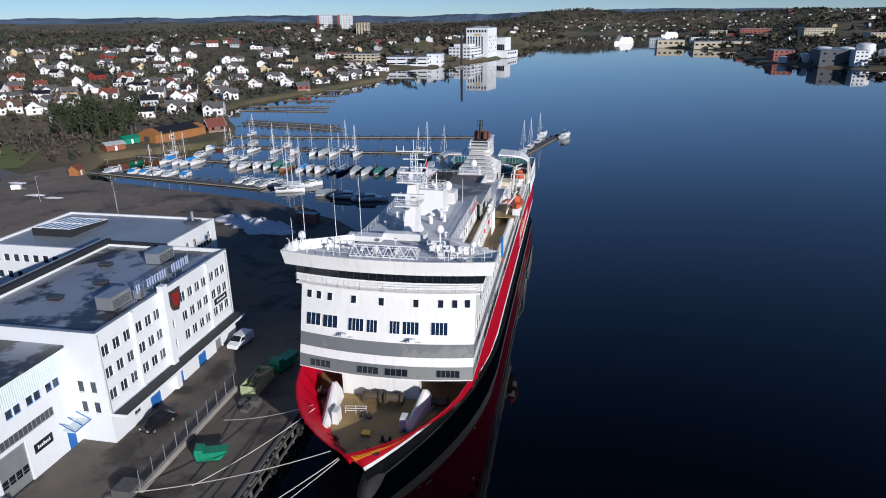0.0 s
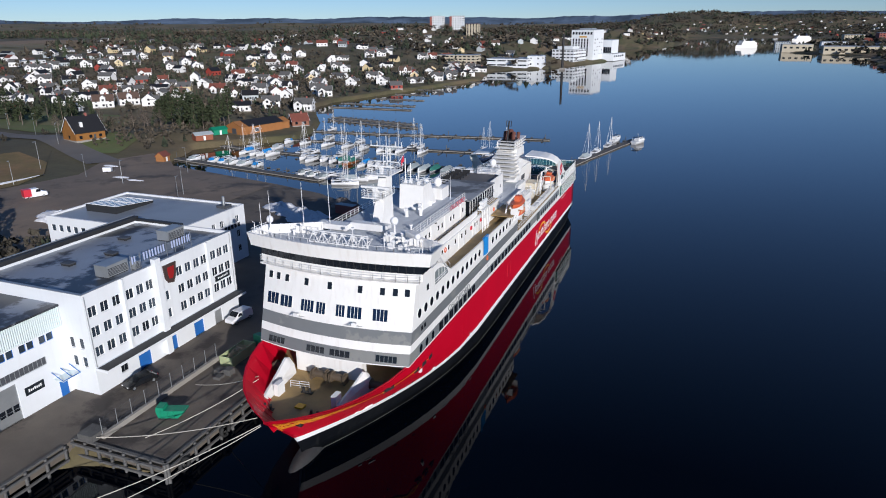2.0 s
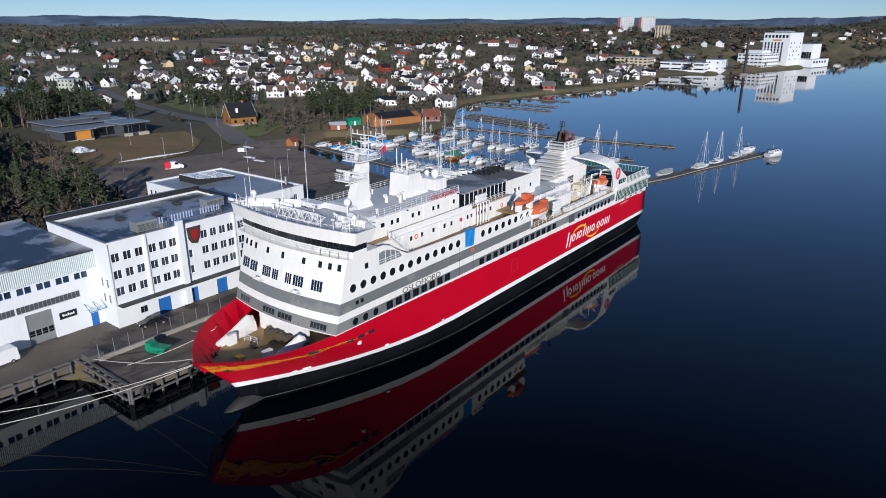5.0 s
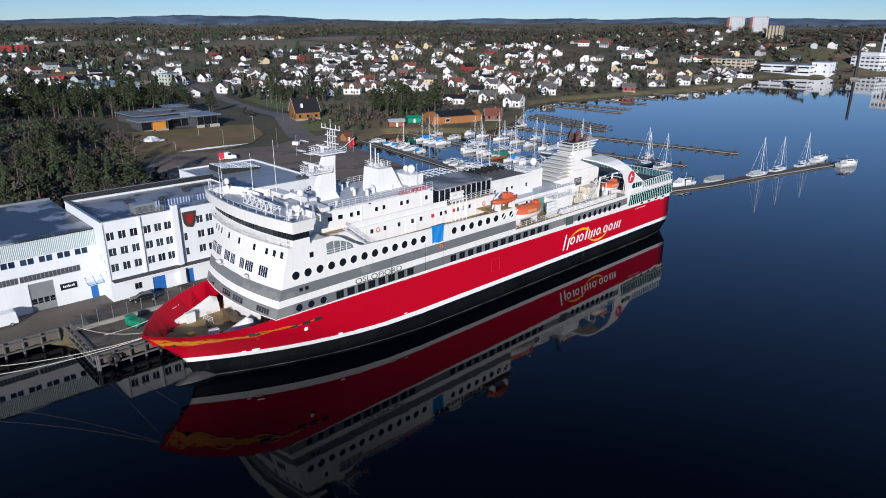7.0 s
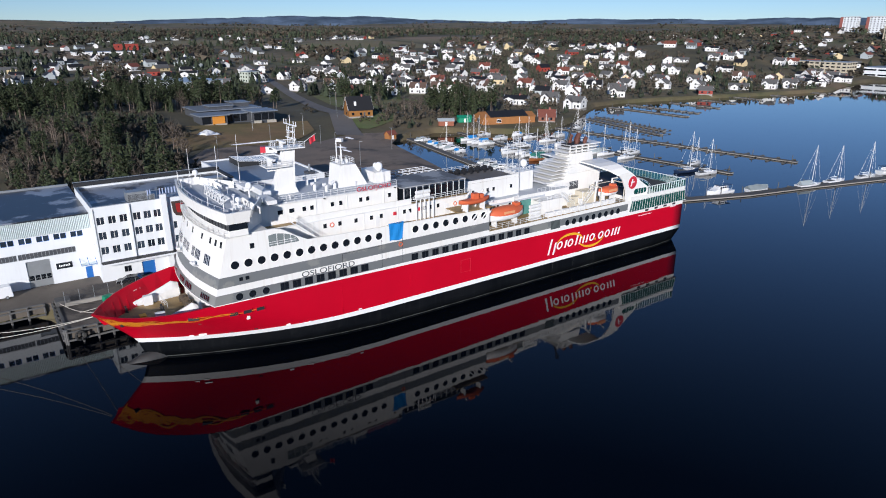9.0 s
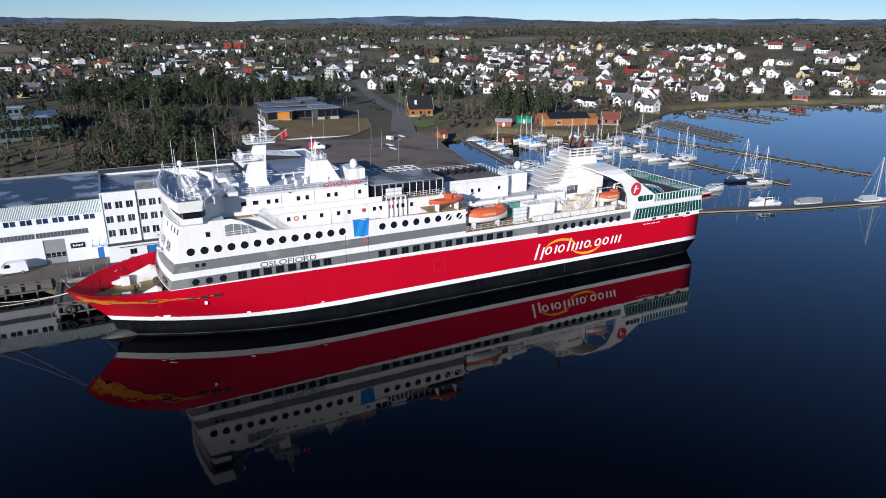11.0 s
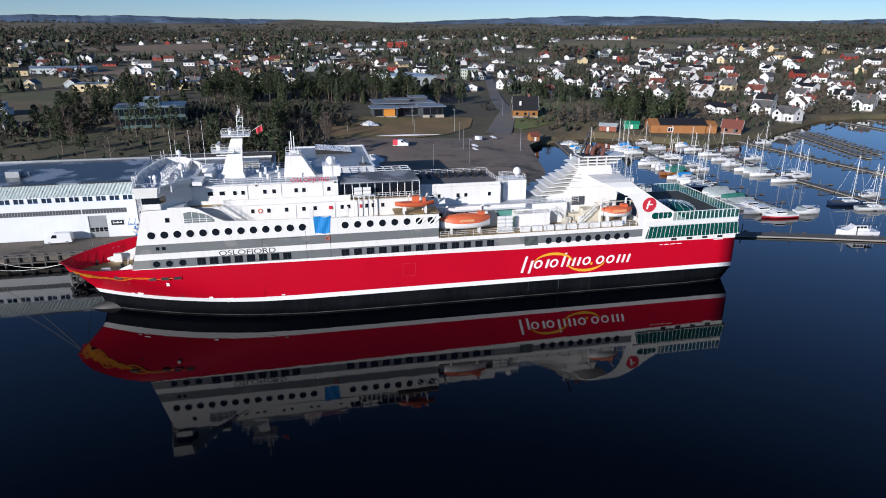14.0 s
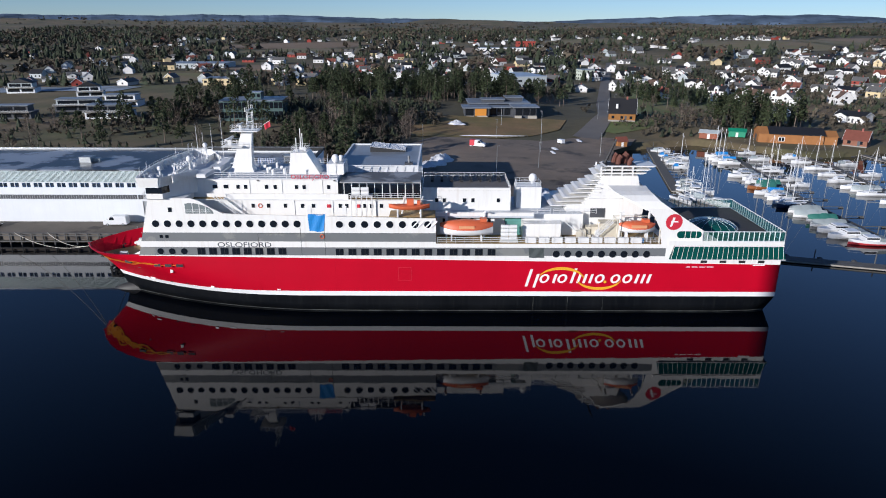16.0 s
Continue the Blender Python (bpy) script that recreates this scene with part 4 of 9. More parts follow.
rs = random.Random(63)
for i in range(14):
    x, y = PORT - rs.uniform(3.6, 5.6), rs.uniform(141, 157)
    h, w = rs.uniform(0.5, 1.5), rs.uniform(0.3, 0.7)
    part("deck_locker" if i % 2 else "vent_trunk", boxes((x - w, x + w, y - w * 0.8, y + w * 0.8, 13.39, 13.39 + h)), CREAMP if i % 3 else WHITE2, ferry)
for i in range(5):
    bm = bmesh.new()
    x, y = PORT - rs.uniform(3.0, 5.0), 141 + i * 3.4
    tube(bm, [(x, y, 13.39), (x, y, 16.2)], 0.05, 5)
    box(bm, x - 0.15, x + 0.15, y - 0.15, y + 0.15, 16.2, 16.45)
    part("light_post", bm, RAILW, ferry)
for y in (142.2, 146.4, 150.8):
    rail([(XC + 6.1, y, 17.5), (XC + 6.1, y + 3.6, 17.5)], 1.0, 1.2, 3, 0.03, parent=ferry)
part("winch_drum", boxes((PORT - 1.6, PORT - 0.8, 161.2, 162.4, 13.39, 14.1)), TARP, ferry, "blue covered winch")

# ---- stern ----
Y0 = 167.0
bm = bmesh.new()
prism(bm, [(Y0, 10.55), (188.2, 10.55), (187.4, 13.05), (Y0 + 0.7, 13.05)], "x", XC - HB - 0.35, PORT + 0.35)
gal = part("stern_gallery", bm, GREENGLASS, ferry, "green glass gallery round the stern")
bm = bmesh.new()
for i in range(23):
    y = Y0 + 0.3 + i * 0.93
    tube(bm, [(PORT + 0.38, y, 10.55), (PORT + 0.38, y + 0.35 - i * 0.03, 13.05)], 0.035, 4)
for z, a in ((10.5, 0), (13.1, 0.7)):
    tube(bm, [(PORT + 0.4, Y0 + a, z), (PORT + 0.4, 188.2 - a, z)], 0.07, 4)
    tube(bm, [(XC - HB - 0.4, 188.25 - a, z), (PORT + 0.4, 188.25 - a, z)], 0.07, 4)
part("mullion", bm, RAILW, gal)
part("stern_band", boxes((XC - HB - 0.36, PORT + 0.36, 166.6, 187.5, 13.352, 14.05)), WHITE, ferry)
part("aft_deck", boxes((XC - HB + 0.1, PORT - 0.1, 166.7, 187.2, 14.052, 14.08)), DECKD, ferry, "dark aft sun deck")
bm = bmesh.new()
for x0, x1, y0, y1 in ((PORT + 0.18, PORT + 0.24, 172.8, 187.3), (XC - HB - 0.24, XC - HB - 0.18, 172.8, 187.3), (XC - HB - 0.18, PORT + 0.18, 187.24, 187.3)):
    box(bm, x0, x1, y0, y1, 14.1, 15.7)
part("glass_screen", bm, SCREEN, ferry, "green glass wind screen")
for path in ([(PORT + 0.3, 172.5, 14.05), (PORT + 0.3, 187.4, 14.05)], [(PORT + 0.3, 187.4, 14.05), (XC - HB - 0.3, 187.4, 14.05)], [(XC - HB - 0.3, 187.4, 14.05), (XC - HB - 0.3, 166, 14.05)]):
    rail(path, 1.8, 0.95, 1, 0.08, "screen_post", parent=ferry)
bm = bmesh.new()
dome(bm, (-19.5, 177.8, 14.1), 4.6, 16, 6, 0, 0.34, 0.0)
dm = part("glass_dome", bm, GREENGLASS, ferry, "low green glass dome")
bm = bmesh.new()
for j in range(16):
    a = 6.28319 * j / 16
    tube(bm, [(-19.5 + 4.63 * math.cos(a) * math.cos(e), 177.8 + 4.63 * math.sin(a) * math.cos(e), 14.1 + 4.63 * 0.34 * math.sin(e)) for e in [1.5 * k / 6 for k in range(7)]], 0.02, 4)
tube(bm, [(-19.5 + 4.7 * math.cos(a), 177.8 + 4.7 * math.sin(a), 14.2) for a in [6.28319 * k / 24 for k in range(25)]], 0.08, 5)
part("rib", bm, RAILW, dm)

# ---- side panel and arched roof aft ----
for sx in (1, -1):
    xo = XC + sx * (HB + 0.02)
    bm = bmesh.new()
    prof = [(XC + sx * 4.5, 22.6), (XC + sx * 8.0, 22.4), (XC + sx * 9.6, 22.0), (XC + sx * 10.7, 21.2), (xo - sx * 0.05, 20.0)]
    back = {22.6: 163.6, 22.4: 163.4, 22.0: 163.8, 21.2: 164.6, 20.0: 166.4}
    fore_ = {22.6: 156.5, 22.4: 156.8, 22.0: 157.6, 21.2: 159.6, 20.0: 161.9}
    loft(bm, [[(x, fore_[z], z) for x, z in prof], [(x, back[z], z) for x, z in prof]])
    loft(bm, [[(x - sx * 0.02, fore_[z], z - 0.3) for x, z in prof], [(x - sx * 0.02, back[z], z - 0.3) for x, z in prof]])
    loft(bm, [[(x, fore_[z], z) for x, z in prof], [(x - sx * 0.02, fore_[z], z - 0.3) for x, z in prof]])
    loft(bm, [[(x, back[z], z) for x, z in prof], [(x - sx * 0.02, back[z], z - 0.3) for x, z in prof]])
    bmesh.ops.recalc_face_normals(bm, faces=bm.faces[:])
    part("arched_roof", bm, WHITE, ferry, "white curved roof over the boat deck", smooth=False)
    bm = bmesh.new()
    prism(bm, [(165.4, 13.36), (165.0, 16.0), (163.6, 18.5), (161.9, 20.0), (166.4, 20.0), (170.0, 17.6), (175.8, 14.06), (176.4, 13.36)], "x", *sorted((xo, xo - sx * 0.3)))
    panel = part("side_panel", bm, WHITE, ferry, "white sloping side panel")
    if sx == 1:
        side_panel = panel
bm = bmesh.new()
disc(bm, (PORT + 0.022, 167.2, 17.55), 1.5, "x", 0.02, 28)
badge = part("emblem", bm, LETTERR, side_panel, "round red emblem")
bm = bmesh.new()
prism(bm, slant([(166.7 - 4.9, 16.7), (167.1 - 4.9, 16.7), (167.1 - 4.9, 18.4), (166.7 - 4.9, 18.4)]), "x", PORT + 0.043, PORT + 0.055)
prism(bm, [(166.6, 17.5), (167.9, 17.5), (167.9, 17.75), (166.6, 17.75)], "x", PORT + 0.057, PORT + 0.065)
part("emblem_bar", bm, LETTER, badge)
bm = bmesh.new()
cap = [(168.6 + (3.2 if abs(a) < 1.5708 else 0) + 0.65 * math.cos(a), 15.2 + 0.65 * math.sin(a)) for a in [-1.5707 + 3.14159 * k / 8 for k in range(9)] + [1.5709 + 3.14159 * k / 8 for k in range(9)]]
prism(bm, cap, "x", PORT + 0.022, PORT + 0.035)
ow = part("oval_window", bm, GREENGLASS, side_panel, "long rounded window")
for y in (169.4, 170.4, 171.4):
    part("mullion", boxes((PORT + 0.036, PORT + 0.06, y, y + 0.1, 14.55, 15.85)), RAILW, ow)

# ---- funnel ----
bm = bmesh.new()
prism(bm, [(149.0, 13.39), (163.4, 13.39), (163.6, 20.0), (153.2, 20.0), (152.0, 19.0), (149.0, 18.9)], "x", XC - 3.9, XC + 4.5)
loft(bm, [[(XC - 3.6, y0, z), (XC + 4.2, y0, z), (XC + 4.2, y1, z), (XC - 3.6, y1, z)] if k == 0 else [(XC - 2.5, y0, z), (XC + 2.6, y0, z), (XC + 2.6, y1, z), (XC - 2.5, y1, z)] for k, (y0, y1, z) in enumerate(((153.2, 163.6, 20.002), (154.6, 163.2, 21.6), (156.2, 162.6, 24.0)))], closed=True, caps=True)
funnel = part("funnel", bm, WHITE, ferry, "white funnel casing with raked slats")
part("grille", boxes((XC + 4.502, XC + 4.6, 153.6, 156.4, 16.4, 18.2)), DARKB, funnel, "dark intake grille")
for k in range(8):
    z = 18.7 + k * 0.72
    yl = 145.9 + k * 1.25
    bm = bmesh.new()
    prism(bm, [(yl, z - 0.06), (yl + 0.5, z + 0.12), (154.6 + 0.25 * k, z + 0.2), (154.6 + 0.25 * k, z + 0.04)], "x", XC - 4.3 + 0.34 * k, XC + 4.6 - 0.34 * k)
    part("slat", bm, WHITE, funnel)
for z, y0, y1, hw_ in ((24.3, 154.2, 164.2, 2.6), (24.95, 155.2, 165.0, 2.5), (25.6, 156.2, 166.0, 2.4)):
    bm = bmesh.new()
    prism(bm, [(y0, z), (y0 + 0.8, z + 0.24), (y1, z + 0.24), (y1 - 0.7, z)], "x", XC - hw_, XC + hw_)
    part("slat", bm, WHITE, funnel)
bm = bmesh.new()
for y in (155.5, 157.5, 159.5, 161.5):
    for x in (XC - 2.2, XC + 2.2):
        box(bm, x - 0.12, x + 0.12, y, y + 0.25, 23.9, 25.7)
part("strut", bm, WHITE, funnel)
part("uptake", boxes((XC - 1.7, XC + 1.7, 156.6, 162.4, 23.9, 25.9)), SOOT_HOLE, funnel, "dark uptake behind the slats")
for x, y, h, r in ((-23.2, 158.6, 27.6, 0.55), (-21.3, 159.0, 27.5, 0.5), (-22.4, 160.4, 27.8, 0.6), (-20.6, 160.9, 27.2, 0.45), (-23.8, 161.2, 27.0, 0.4)):
    bm = bmesh.new()
    tube(bm, [(x, y, 25.3), (x, y + 0.2, h - 0.5), (x, y + 0.6, h)], r, 10)
    part("exhaust_pipe", bm, RUST, funnel, "rust-brown exhaust pipe")
bm = bmesh.new()
tube(bm, [(-22.3, 156.6, 25.3), (-22.3, 158.6, 30.4)], 0.28, 6, 0.2)
tube(bm, [(-22.9, 158.5, 30.4), (-21.7, 158.5, 30.4), (-21.7, 158.3, 29.2), (-22.9, 158.3, 29.2), (-22.9, 158.5, 30.4)], 0.1, 5)
part("signal_mast", bm, SOOT_HOLE, funnel, "black signal mast")

# ---- mast and casings forward ----
bm = bmesh.new()
loft(bm, [[(XC - w, y0, z), (XC + w, y0, z), (XC + w, y1, z), (XC - w, y1, z)] for y0, y1, z, w in ((84.6, 89.8, 24.23, 1.2), (85.7, 89.4, 25.3, 0.85), (87.1, 89.6, 29.5, 0.68), (88.0, 89.9, 32.0, 0.55))], closed=True, caps=True)
mast = part("mast", bm, WHITE, ferry, "tall white raked radar mast")
bm = bmesh.new()
for y, w in ((89.0, 0.35), (90.0, 0.35)):
    for x in (XC - w, XC + w):
        tube(bm, [(x, y, 32.0), (x, y + 0.1, 35.6)], 0.06, 4)
for z in (32.8, 33.6, 34.4, 35.2):
    tube(bm, [(XC - 0.35, 89, z), (XC + 0.35, 90.1, z)], 0.04, 4)
    tube(bm, [(XC + 0.35, 89, z), (XC - 0.35, 90.1, z)], 0.04, 4)
tube(bm, [(XC, 89.5, 35.5), (XC, 89.5, 37.4)], 0.05, 4)
for z, w in ((35.7, 2.6), (34.6, 1.6), (33.4, 2.0)):
    box(bm, XC - w, XC + w, 89.4, 89.6, z, z + 0.14)
for x in (-2.5, -1.5, 1.5, 2.5):
    tube(bm, [(XC + x, 89.5, 35.7), (XC + x, 89.5, 36.5)], 0.06, 4)
part("lattice", bm, RAILW, mast)
for y0, y1, z, w in ((84.2, 88.2, 29.0, 1.7), (86.2, 91.2, 31.9, 1.8)):
    pf = part("platform", boxes((XC - w, XC + w, y0, y1, z, z + 0.16)), WHITE, mast)
    rail([(XC - w, y1, z + 0.16), (XC - w, y0, z + 0.16), (XC + w, y0, z + 0.16), (XC + w, y1, z + 0.16)], 0.95, 1.0, 3, 0.03, parent=mast)
for y in (84.9, 85.6, 86.3):
    part("bracket", boxes((XC - 0.12, XC + 0.12, y, y + 2.2, 28.2 + (y - 84.9) * 0.4, 28.4 + (y - 84.9) * 0.4)), WHITE, mast)
part("radar_scanner", boxes((XC - 2.3, XC + 2.3, 85.2, 85.55, 30.3, 30.6), (XC - 0.3, XC + 0.3, 85.0, 85.7, 29.16, 30.299)), WHITE2, mast, "white radar scanner")
part("radar_scanner", boxes((XC - 1.6, XC + 1.9, 87.5, 87.8, 33.0, 33.25), (XC - 0.25, XC + 0.25, 87.4, 87.9, 32.06, 32.999)), WHITE2, mast)
bm = bmesh.new()
tube(bm, [(XC + 0.6, 90.4, 32.0), (XC + 1.0, 93.6, 34.0)], 0.04, 4)
part("gaff", bm, RAILW, mast)
flag = thing("flag", "small red and white flag on the mast's gaff", "flag")
bm = bmesh.new()
loft(bm, [[(XC + 0.95 + 0.12 * math.sin(i), 92.4 + i * 0.18, 33.2 + i * 0.1), (XC + 0.95 + 0.12 * math.sin(i + 0.6), 92.5 + i * 0.18, 32.2 + i * 0.1)] for i in range(7)])
part("cloth", bm, LETTERR, flag)
bm = bmesh.new()
prism(bm, [(96.8, 24.23), (102.6, 24.23), (100.3, 28.2), (97.3, 28.2)], "x", XC - 1.6, XC + 2.6)
part("vent_casing", bm, WHITE, ferry, "white ventilation casing")
rail([(XC - 1.5, 97.4, 28.2), (XC + 2.5, 97.4, 28.2), (XC + 2.5, 100.2, 28.2), (XC - 1.5, 100.2, 28.2), (XC - 1.5, 97.4, 28.2)], 1.0, 1.0, 3, 0.03, parent=ferry)
for x, y, h in ((XC - 1.1, 98.5, 32.2), (XC - 0.4, 99, 31.4), (XC + 1.4, 98.2, 30.8), (XC + 0.4, 99.6, 29.2)):
    bm = bmesh.new()
    tube(bm, [(x, y, 28.2), (x, y, h)], 0.09, 5)
    box(bm, x - 0.25, x + 0.25, y - 0.25, y + 0.25, 28.2, 28.7)
    part("antenna", bm, RAILW, ferry)
part("fan_room", boxes((XC - 2.2, XC + 3.2, 104.0, 107.2, 24.23, 26.2)), WHITE, ferry, "white fan room with radome")
for x, y, z, r in ((XC + 1.8, 105.5, 27.0, 0.75), (XC - 0.6, 106.2, 26.7, 0.5), (XC + 0.5, 143.0, 23.1, 0.8), (-34.2, 76.2, 27.0, 0.5), (XC + 5.7, 79.5, 27.6, 0.55), (-11.5, 76.0, 26.9, 0.4)):
    bm = bmesh.new()
    tube(bm, [(x, y, z - 1.9 if z > 27 and y < 80 else z - 1.2), (x, y, z - 0.3)], 0.14, 6)
    part("pedestal", bm, RAILW, ferry)
    bm = bmesh.new()
    dome(bm, (x, y, z), r, 12, 8, 0, 1.1)
    part("radome", bm, LETTER, ferry, "white radome", smooth=True)
part("lift_tower", boxes((XC - 2.4, XC + 2.0, 139.8, 144.6, 17.49, 21.6)), WHITE, ferry, "white lift tower")
rail([(XC - 2.3, 139.9, 21.6), (XC + 1.9, 139.9, 21.6), (XC + 1.9, 144.5, 21.6), (XC - 2.3, 144.5, 21.6), (XC - 2.3, 139.9, 21.6)], 0.9, 1.0, 3, 0.03, parent=ferry)
for k, (x, y, h) in enumerate(((-28.0, 82, 34.0), (-30.5, 79, 32.0), (-35.2, 75.5, 29.5), (-33.2, 75.0, 31.5), (XC + 4.5, 104.5, 28.5))):
    bm = bmesh.new()
    tube(bm, [(x, y, 24.3), (x, y, h)], 0.06, 5, 0.025)
    part("whip_antenna", bm, RAILW, ferry)
for x, y in ((XC - 3.0, 93.2), (XC + 1.6, 92.6), (XC + 3.4, 94.0), (XC + 2.6, 96.0)):
    bm = bmesh.new()
    tube(bm, [(x, y, 24.2), (x, y, 25.2), (x + 0.1, y - 0.3, 25.5), (x + 0.1, y - 0.7, 25.45)], 0.3, 8)
    part("ventilator", bm, WHITE2, ferry, "white cowl ventilator")
# truss and posts on the compass deck
bm = bmesh.new()
for yy, zz in ((75.6, 24.7), (75.6, 26.3), (77.0, 25.5)):
    tube(bm, [(XC - 5.5, yy, zz), (XC + 3.6, yy, zz)], 0.09, 5)
for i in range(7):
    x = XC - 5.5 + i * 1.5
    for a, b in (((75.6, 24.7), (75.6, 26.3)), ((75.6, 26.3), (77.0, 25.5)), ((77.0, 25.5), (75.6, 24.7))):
        tube(bm, [(x, *a), (x + (0.75 if i < 6 else 0), *b)], 0.06, 4)
        if i < 6:
            tube(bm, [(x + 0.75, *b), (x + 1.5, *a)], 0.06, 4)
part("truss", bm, RAILW, ferry, "white lattice gantry across the deck")
for i in range(14):
    x = lerp(XC - 12.8, XC + 12.8, i / 13)
    bm = bmesh.new()
    y = 71.5 + 1.55 * ((x - XC) / 13.2) ** 2 + (0.4 if i % 2 else 0.2)
    prism(bm, [(y, 24.62), (y + 0.9, 24.62), (y, 25.8)], "x", x - 0.05, x + 0.05)
    part("bracket", bm, WHITE, ferry)
rs = random.Random(17)
for i in range(16):
    x, y = XC + rs.uniform(-10.5, 10.5), rs.uniform(73.4, 78.5)
    k = rs.choice(("vent", "box", "post"))
    bm = bmesh.new()
    if k == "vent":
        tube(bm, [(x, y, 24.62), (x, y, 25.3)], 0.16, 8)
        tube(bm, [(x, y, 25.3), (x, y, 25.45)], 0.3, 8)
    elif k == "box":
        box(bm, x - 0.4, x + 0.4, y - 0.3, y + 0.3, 24.62, 25.1 + rs.uniform(0, 0.5))
    else:
        tube(bm, [(x, y, 24.62), (x, y, 26.6)], 0.05, 5)
        box(bm, x - 0.2, x + 0.2, y - 0.15, y + 0.15, 26.3, 26.6)
    part({"vent": "mushroom_vent", "box": "deck_locker", "post": "light_post"}[k], bm, WHITE2, ferry)
for i in range(8):
    x, y = XC + rs.uniform(-5.5, 5.5), rs.uniform(85.5, 103)
    if abs(x - XC) > 2.0:
        bm = bmesh.new()
        tube(bm, [(x, y, 24.2), (x, y, 24.9)], 0.16, 8)
        tube(bm, [(x, y, 24.9), (x, y, 25.05)], 0.32, 8)
        part("mushroom_vent", bm, WHITE2, ferry)
part("deck_locker", boxes((XC - 8, XC - 3, 81.6, 83.4, 24.63, 25.4), (XC + 3.5, XC + 8.2, 81.4, 83.0, 24.63, 25.3), (XC - 3, XC + 3, 82.8, 84.1, 24.63, 25.6)), WHITE2, ferry)
rail([(XC + 6.5, 84, 24.23), (XC + 6.5, 106.4, 24.23)], 1.05, 1.3, parent=ferry)
rail([(XC - 6.5, 106.4, 24.23), (XC - 6.5, 84, 24.23)], 1.05, 1.3, parent=ferry)
rail([(XC - 6.5, 84, 24.23), (XC - 6.6, 80.8, 24.62)], 1.05, 1.3, parent=ferry)
rail([(XC - 12.8, 77.3, 25.86)] + [(lerp(XC - 13.2, XC + 13.2, i / 12), 71.75 + 1.55 * (2 * i / 12 - 1) ** 2, 25.86) for i in range(13)] + [(XC + 12.8, 77.3, 25.86)], 0.55, 1.1, 1, 0.03, parent=ferry)
for x in (-12.6, -11.2, -6.4, 7.6, 12.4):
    y = 71.9 + 1.55 * (x / 13.2) ** 2
    bm = bmesh.new()
    tube(bm, [(XC + x, y, 25.86), (XC + x, y, 27.3), (XC + x - 0.35, y, 27.45)], 0.05, 5)
    part("deck_lamp", bm, RAILW, ferry)
part("stiffened_bulwark", boxes((XC - 12.2, XC - 5.8, 78.6, 78.75, 24.63, 25.7), (XC + 4.4, XC + 12.2, 78.6, 78.75, 24.63, 25.7)), WHITE, ferry, "white bulwark with upright stiffeners")
for i in range(9):
    for x0 in (-12.1, 4.5):
        if x0 > 0 or i < 8:
            part("stiffener", boxes((XC + x0 + i * 0.9, XC + x0 + i * 0.9 + 0.06, 78.4, 78.598, 24.63, 25.65)), WHITE, ferry)
part("promenade_bulwark", boxes((XC + 7.9, XC + 8.1, 86, 108.5, 20.702, 21.7)), WHITE, ferry, "white solid bulwark")
rail([(XC + 8.0, 108.6, 20.73), (XC + 8.0, 121.6, 20.73)], 1.05, 1.3, parent=ferry)
rail([(XC - 8.0, 84, 20.73), (XC - 8.0, 121.6, 20.73)], 1.05, 1.6, parent=ferry)
rail([(XC + 4.1, 138.4, 21.43), (XC - 7.3, 138.4, 21.43), (XC - 7.3, 122, 21.43)], 1.0, 1.2, parent=ferry)
part("sun_deck_bulwark", boxes((XC + 4.0, XC + 4.19, 122, 138.4, 21.432, 22.0)), WHITE, ferry)
for i in range(8):
    y = 123.4 + i * 1.9
    for x in (XC - 6.6, XC - 4.6):
        part("deck_bench", boxes((x, x + 1.6, y, y + 0.5, 21.75, 21.85), (x + 0.1, x + 0.2, y, y + 0.5, 21.43, 21.748), (x + 1.4, x + 1.5, y, y + 0.5, 21.43, 21.748), (x, x + 1.6, y + 0.45, y + 0.5, 21.852, 22.3)), SOOT_HOLE, ferry, "dark deck bench")
# glass house and pergola amidships
gh = part("sun_room_roof", boxes((XC - 1.5, XC + 7.3, 106.9, 121.7, 23.55, 23.75)), SUNROOF, ferry, "grey flat roof of the glazed sun room")
for i in range(11):
    y = 107.6 + i * 1.4
    part("post", boxes((XC + 6.95, XC + 7.07, y, y + 0.12, 20.73, 23.448)), RAILW, gh)
    if i < 10:
        part("pane", boxes((XC + 6.99, XC + 7.02, y + 0.13, y + 1.39, 20.75, 23.2)), GLASS, gh)
part("end_wall", boxes((XC + 1.0, XC + 7.0, 107.42, 107.5, 20.73, 23.448)), GLASS, gh)
bm = bmesh.new()
for i in range(9):
    y = 108 + i * 1.7
    tube(bm, [(XC - 7.5, y, 20.73), (XC - 7.5, y, 23.5), (XC - 1.6, y, 23.5)], 0.09, 4)
for x in (XC - 7.5, XC - 5.5, XC - 3.5):
    tube(bm, [(x, 108, 23.5), (x, 121.6, 23.5)], 0.07, 4)
part("pergola", bm, RAILW, ferry, "white pergola frame")
part("sun_deck", boxes((XC - 7.9, XC + 6.5, 106.6, 121.7, 20.735, 20.76)), DECKB, ferry)
# canisters, davits, lockers, stairs
bm = bmesh.new()
tube(bm, [(0, -0.7, 0), (0, -0.6, 0), (0, 0.6, 0), (0, 0.7, 0)], 0.36, 10)
can = mesh_of("liferaft_canister", bm, WHITE2)
for y, z, x in [(110 + i * 1.6, 22.0, XC + 8.4) for i in range(2)] + [(110 + i * 1.6, 22.75, XC + 8.5) for i in range(2)] + [(137 + i * 1.5, 14.0 + j * 0.75, XC + 10.2) for i in range(2) for j in range(4)]:
    piece("liferaft_canister", can, ferry, pose(x, y, z))
